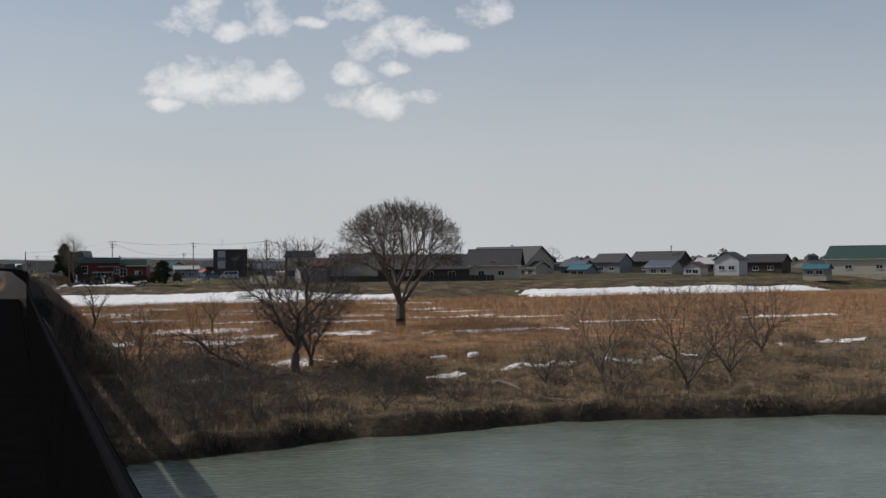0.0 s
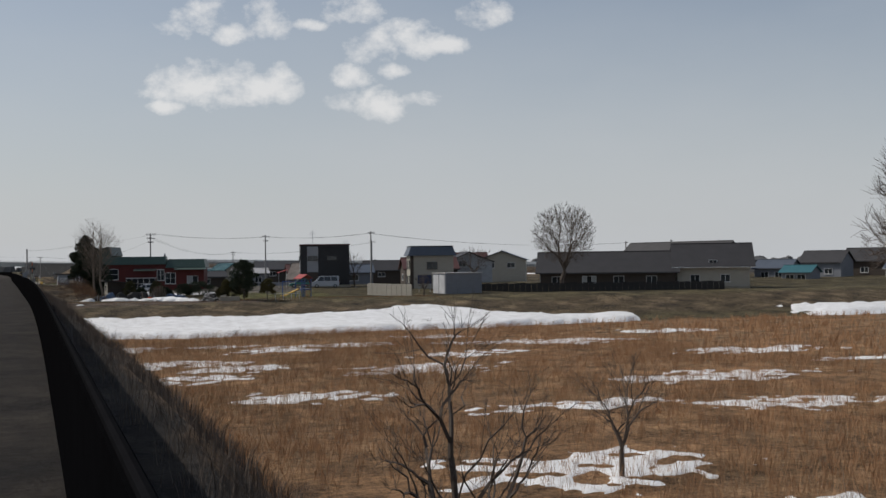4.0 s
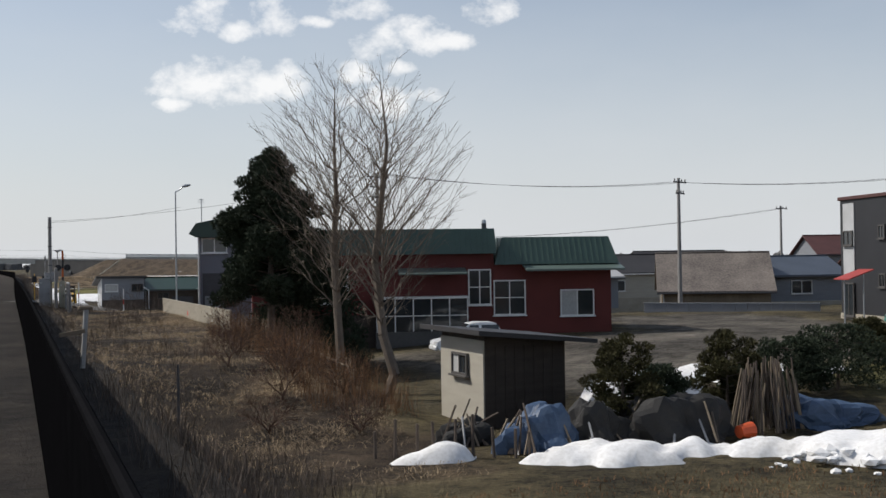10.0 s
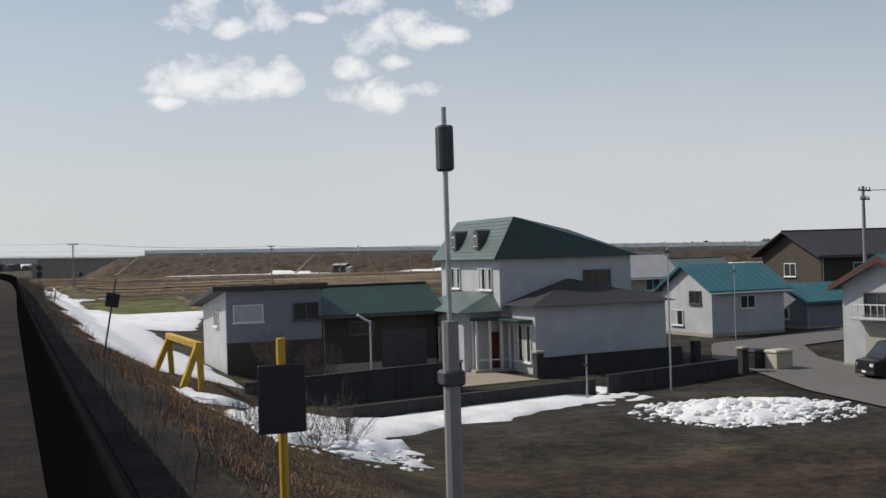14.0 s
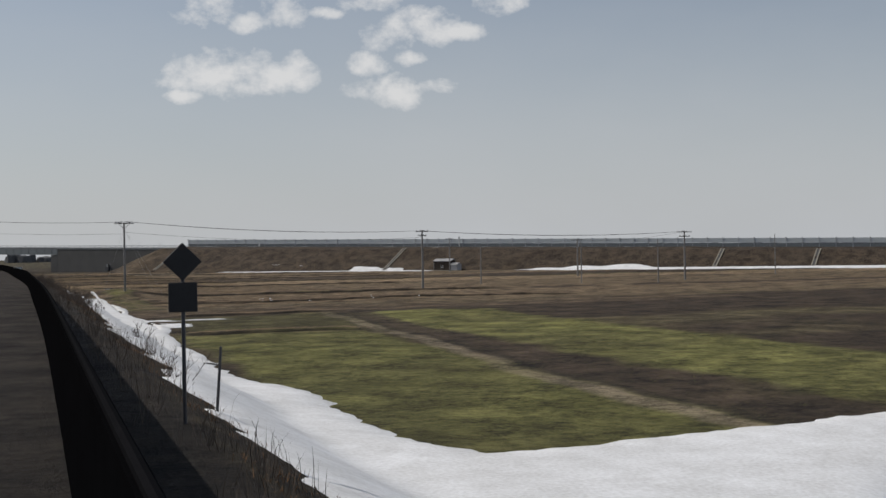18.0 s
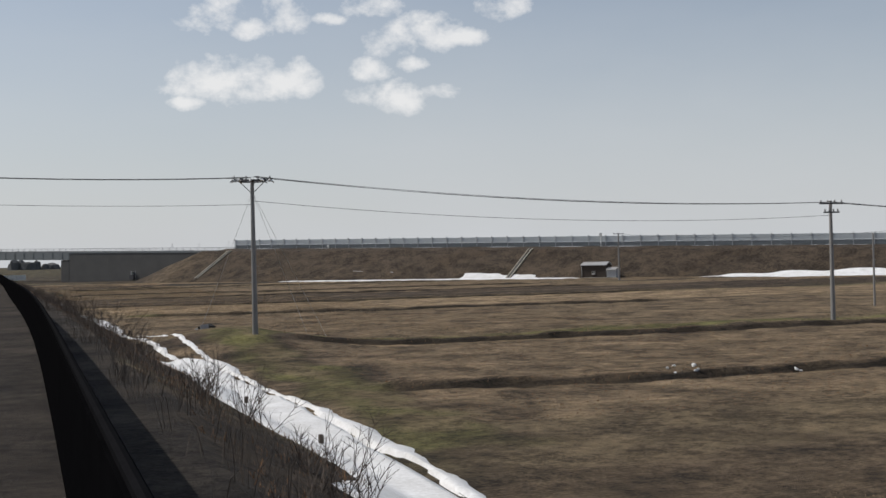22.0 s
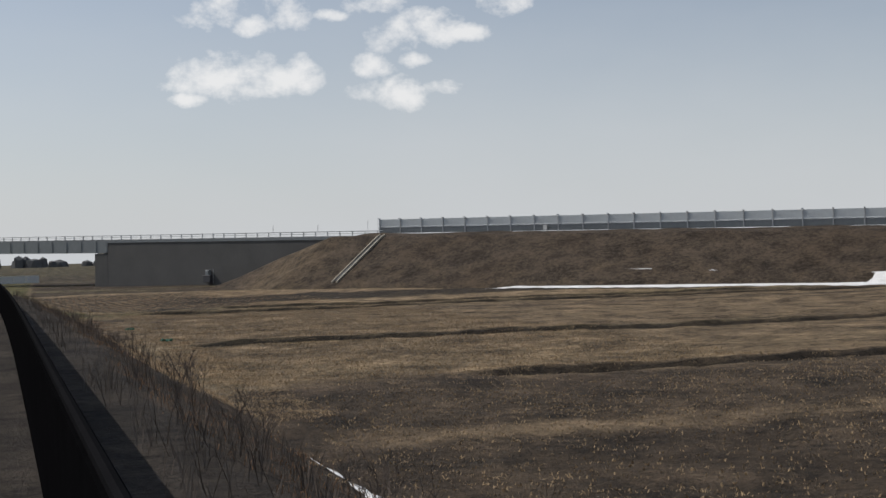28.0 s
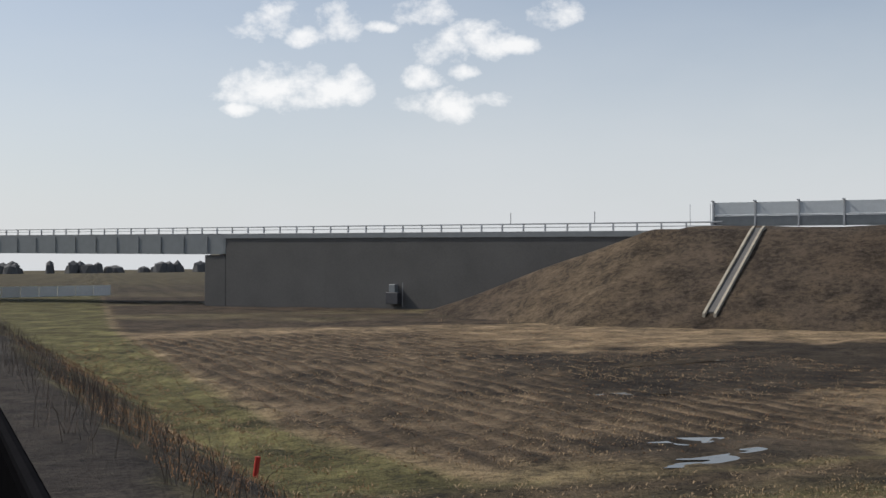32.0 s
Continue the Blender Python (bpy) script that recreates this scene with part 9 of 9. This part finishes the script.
for x in (0.1, 5.5):
    part("upright", box(x - 0.05, x + 0.05, -0.06, 0.04, 0.4, 1.35, bevel=0.01), dark_steel, tr)
for x in (1.6, 3.9):
    part("skid", box(x - 0.15, x + 0.15, 0.1, 1.6, -0.15, 0.28, bevel=0.02), old_wood, tr)
sh = empty("shed", 20.2, 434.0, gz(20.2, 434), -14, "small grey sheet-metal shed with a sloping roof", "shed", "sheds")
part("wall", solid([(0, 0), (2.6, 0), (2.6, 1.75), (0, 1.45)], 0, 1.9), grey_siding, sh)
part("front_panel", box(0.05, 1.0, -0.03, -0.004, 0.1, 1.3), white_paint, sh)
part("roof", solid([(-0.15, 1.44), (2.75, 1.76), (2.75, 1.82), (-0.15, 1.5)], -0.15, 2.05), tin_roof, sh)
nf = empty("net_fence", 17.5, 436.2, 0, -15, "green net and pipe frame around a garden plot", "fence", kind="structure")
for k in range(3, 6):
    z = gz(17.5 + 2.2 * k, 436 - 0.6 * k)
    part("post", rod((2.2 * k, 0, z - 0.2), (2.2 * k, 0, z + 2.2), 0.025, sides=6), steel, nf)
part("rail", rod((6.6, 0, gz(24, 434) + 2.2), (11.0, 0, gz(28, 433) + 2.2), 0.022, sides=6), steel, nf)
part("net", box(6.6, 11.0, -0.02, 0.02, gz(25, 434) + 0.1, gz(25, 434) + 1.25), material("green_net", (0.02, 0.16, 0.11), 0.8, 0.25, 2, 20, 0.2), nf)

# ---- small things in the fields ----
rg = random.Random(9)
puddle_mat = material("puddle_water", (0.03, 0.027, 0.022), 0.05, 0.2, 0.6, 4, 0.0, spec=0.6)
for k, (x, y, rx, ry) in enumerate(((7.3, 730.4, 0.9, 0.5), (7.2, 727.9, 1.5, 0.55), (8.6, 728.6, 1.0, 0.4), (5.8, 727.4, 0.8, 0.3), (13.0, 741.5, 2.6, 0.7), (19.0, 740.5, 3.0, 0.8), (17.0, 752.0, 4.0, 1.0), (9.0, 760.5, 2.2, 0.7), (26.0, 746, 4.0, 1.1), (14.6, 507.5, 2.0, 0.7))):
    top = sum(gz(x + dx, y + dy) for dx in (-rx / 2, 0, rx / 2) for dy in (-ry / 2, 0, ry / 2)) / 9 - 0.005
    V = [(x, y, top)] + [(x + rx * (1 + 0.3 * math.sin(3 * a + k) + 0.15 * math.sin(7 * a)) * math.cos(a), y + ry * (1 + 0.3 * math.sin(2 * a + k) + 0.2 * math.sin(5 * a)) * math.sin(a), top) for a in (2 * math.pi * i / 40 for i in range(40))]
    tagged(part("puddle", (V, [], [(0, i + 1, (i + 1) % 40 + 1) for i in range(40)]), puddle_mat), "still puddle of meltwater on wet soil", "puddle", "puddles")
banded("marker_post", -4.3, 728.6, gz(-4.3, 728.6), 0.45, 0.06, (warn_red,), "short red post in grass beside the line", 8, 0, "post", 2)
net_green = material("faded_green", (0.04, 0.14, 0.09), 0.7, 0.25, 3, 16, 0.2)
for x, y, w in ((1.42, 697.95, 0.28), (2.59, 686.0, 0.36)):
    bm = bmesh.new()
    bmesh.ops.create_grid(bm, x_segments=9, y_segments=6, size=1.0)
    for v in bm.verts:
        v.co = Vector((v.co.x * w, v.co.y * w * 0.7, 0.10 + 0.09 * math.sin(v.co.x * 5 + y) * math.cos(v.co.y * 4) + rg.uniform(0, 0.05)))
    nt = part("net_scrap", bm, net_green)
    nt.location = (x, y, gz(x, y))
    tagged(nt, "crumpled scrap of green net on a field", "net", "net scraps")
jz = gz(9.2, 571.1)
fh = empty("field_heap", 9.2, 571.1, jz, 10, "dark heap of boards under a black sheet on a field", "scrap", "field things")
bm = bmesh.new()
bmesh.ops.create_icosphere(bm, subdivisions=3, radius=1.0)
for v in bm.verts:
    k = 1 + 0.12 * math.sin(6 * v.co.x + 3 * v.co.y) + 0.08 * math.sin(11 * v.co.z + 5 * v.co.x)
    v.co = Vector((v.co.x * 0.62 * k + 0.12, v.co.y * 0.42 * k, max(-0.1, v.co.z) * 0.44 * k))
part("black_sheet", bm, net_black, fh)
part("pale_board", box(-0.5, 0.05, -0.5, -0.46, 0.02, 0.3, bevel=0.01, m=Matrix.Rotation(radians(-12), 4, "X")), cabinet_grey, fh)
part("bag", box(-0.72, -0.52, -0.24, 0.0, 0.0, 0.18, bevel=0.06), cabinet_grey, fh)
for x, y in ((2.86, 583.0), (5.15, 579.6), (6.1, 527.6), (5.8, 537.0)):
    st = empty("marker_stake", x, y, gz(x, y), 0, "short dark stake in snow beside the line", "stake", "stakes")
    part("stake", box(-0.06, 0.06, -0.06, 0.06, -0.2, 0.4, bevel=0.015), bark, st)
for k in range(14):
    if k == 0:
        wf = empty("white_fence", -46, 905, 0, 8, "far white panel fence beyond a road bridge", "fence", kind="structure")
    part("panel", box(k * 3.0, k * 3.0 + 2.9, 0, 0.12, -0.4, 1.9), frame_white, wf)
hx, hy = on_bank(108.2, -25.2)
house("field_hut", hx, hy, gz(hx, hy) - 0.2, AYAW, 5.2, 3.0, 2.7, 0.5, "x", brown_board, tin_roof, "dark boarded hut at the foot of an expressway bank", [("S", 2.6, 1.3, 0.7, 0.6)], 0.15, category="hut")
hx, hy = on_bank(113.7, -25.6)
house("field_hut", hx, hy, gz(hx, hy) - 0.2, AYAW, 1.9, 2.4, 1.8, 0.3, "x", white_paint, tin_roof, "small white hut beside a dark boarded one", [], 0.12, category="hut")


# broken lumps of cleared snow
lump_bm = bmesh.new()
bmesh.ops.create_icosphere(lump_bm, subdivisions=1, radius=1.0)
LV, LF = [tuple(v.co) for v in lump_bm.verts], [tuple(v.index for v in f.verts) for f in lump_bm.faces]
lump_bm.free()
rs = random.Random(31)


def snow_lumps(cx, cy, rx, ry, n, rmin, rmax, label):
    V, F = [], []
    for k in range(n):
        a, d = rs.uniform(0, 2 * math.pi), rs.uniform(0, 1) ** 0.6 * 1.15
        x, y = cx + rx * d * math.cos(a), cy + ry * d * math.sin(a)
        r = rs.uniform(rmin, rmax) * (1.25 - 0.6 * d)
        z = gz(x, y) + 0.3 * max(0, 1 - d * d) + 0.1 * r
        b = len(V)
        sx, sy, sz = r * rs.uniform(0.8, 1.5), r * rs.uniform(0.8, 1.4), r * rs.uniform(0.5, 0.8)
        V += [(x + vx * sx * rs.uniform(0.75, 1.15), y + vy * sy * rs.uniform(0.75, 1.15), z + vz * sz * rs.uniform(0.7, 1.15)) for vx, vy, vz in LV]
        F += [tuple(b + i for i in f) for f in LF]
    return tagged(part("snow_lumps", (V, [], F), snow_mat), label, "snow", "snow patches", "stuff")


snow_lumps(28.0, 364.8, 4.4, 3.4, 460, 0.07, 0.26, "broken lumps of cleared snow on a plot")
snow_lumps(9.4, 361.0, 2.6, 4.0, 160, 0.08, 0.2, "broken lumps of melting snow below a bank")
snow_lumps(20.5, 256.0, 3.0, 1.4, 90, 0.1, 0.3, "lumps of old snow on a heap")
for x, y, r in ((23.6, 539.2, 0.34), (24.5, 539.0, 0.26), (28.8, 537.9, 0.36), (35.8, 537.6, 0.3), (41.5, 537.0, 0.3)):
    snow_lumps(x, y, r, r * 0.6, 4, 0.06, 0.14, "last lumps of snow in a field ditch")
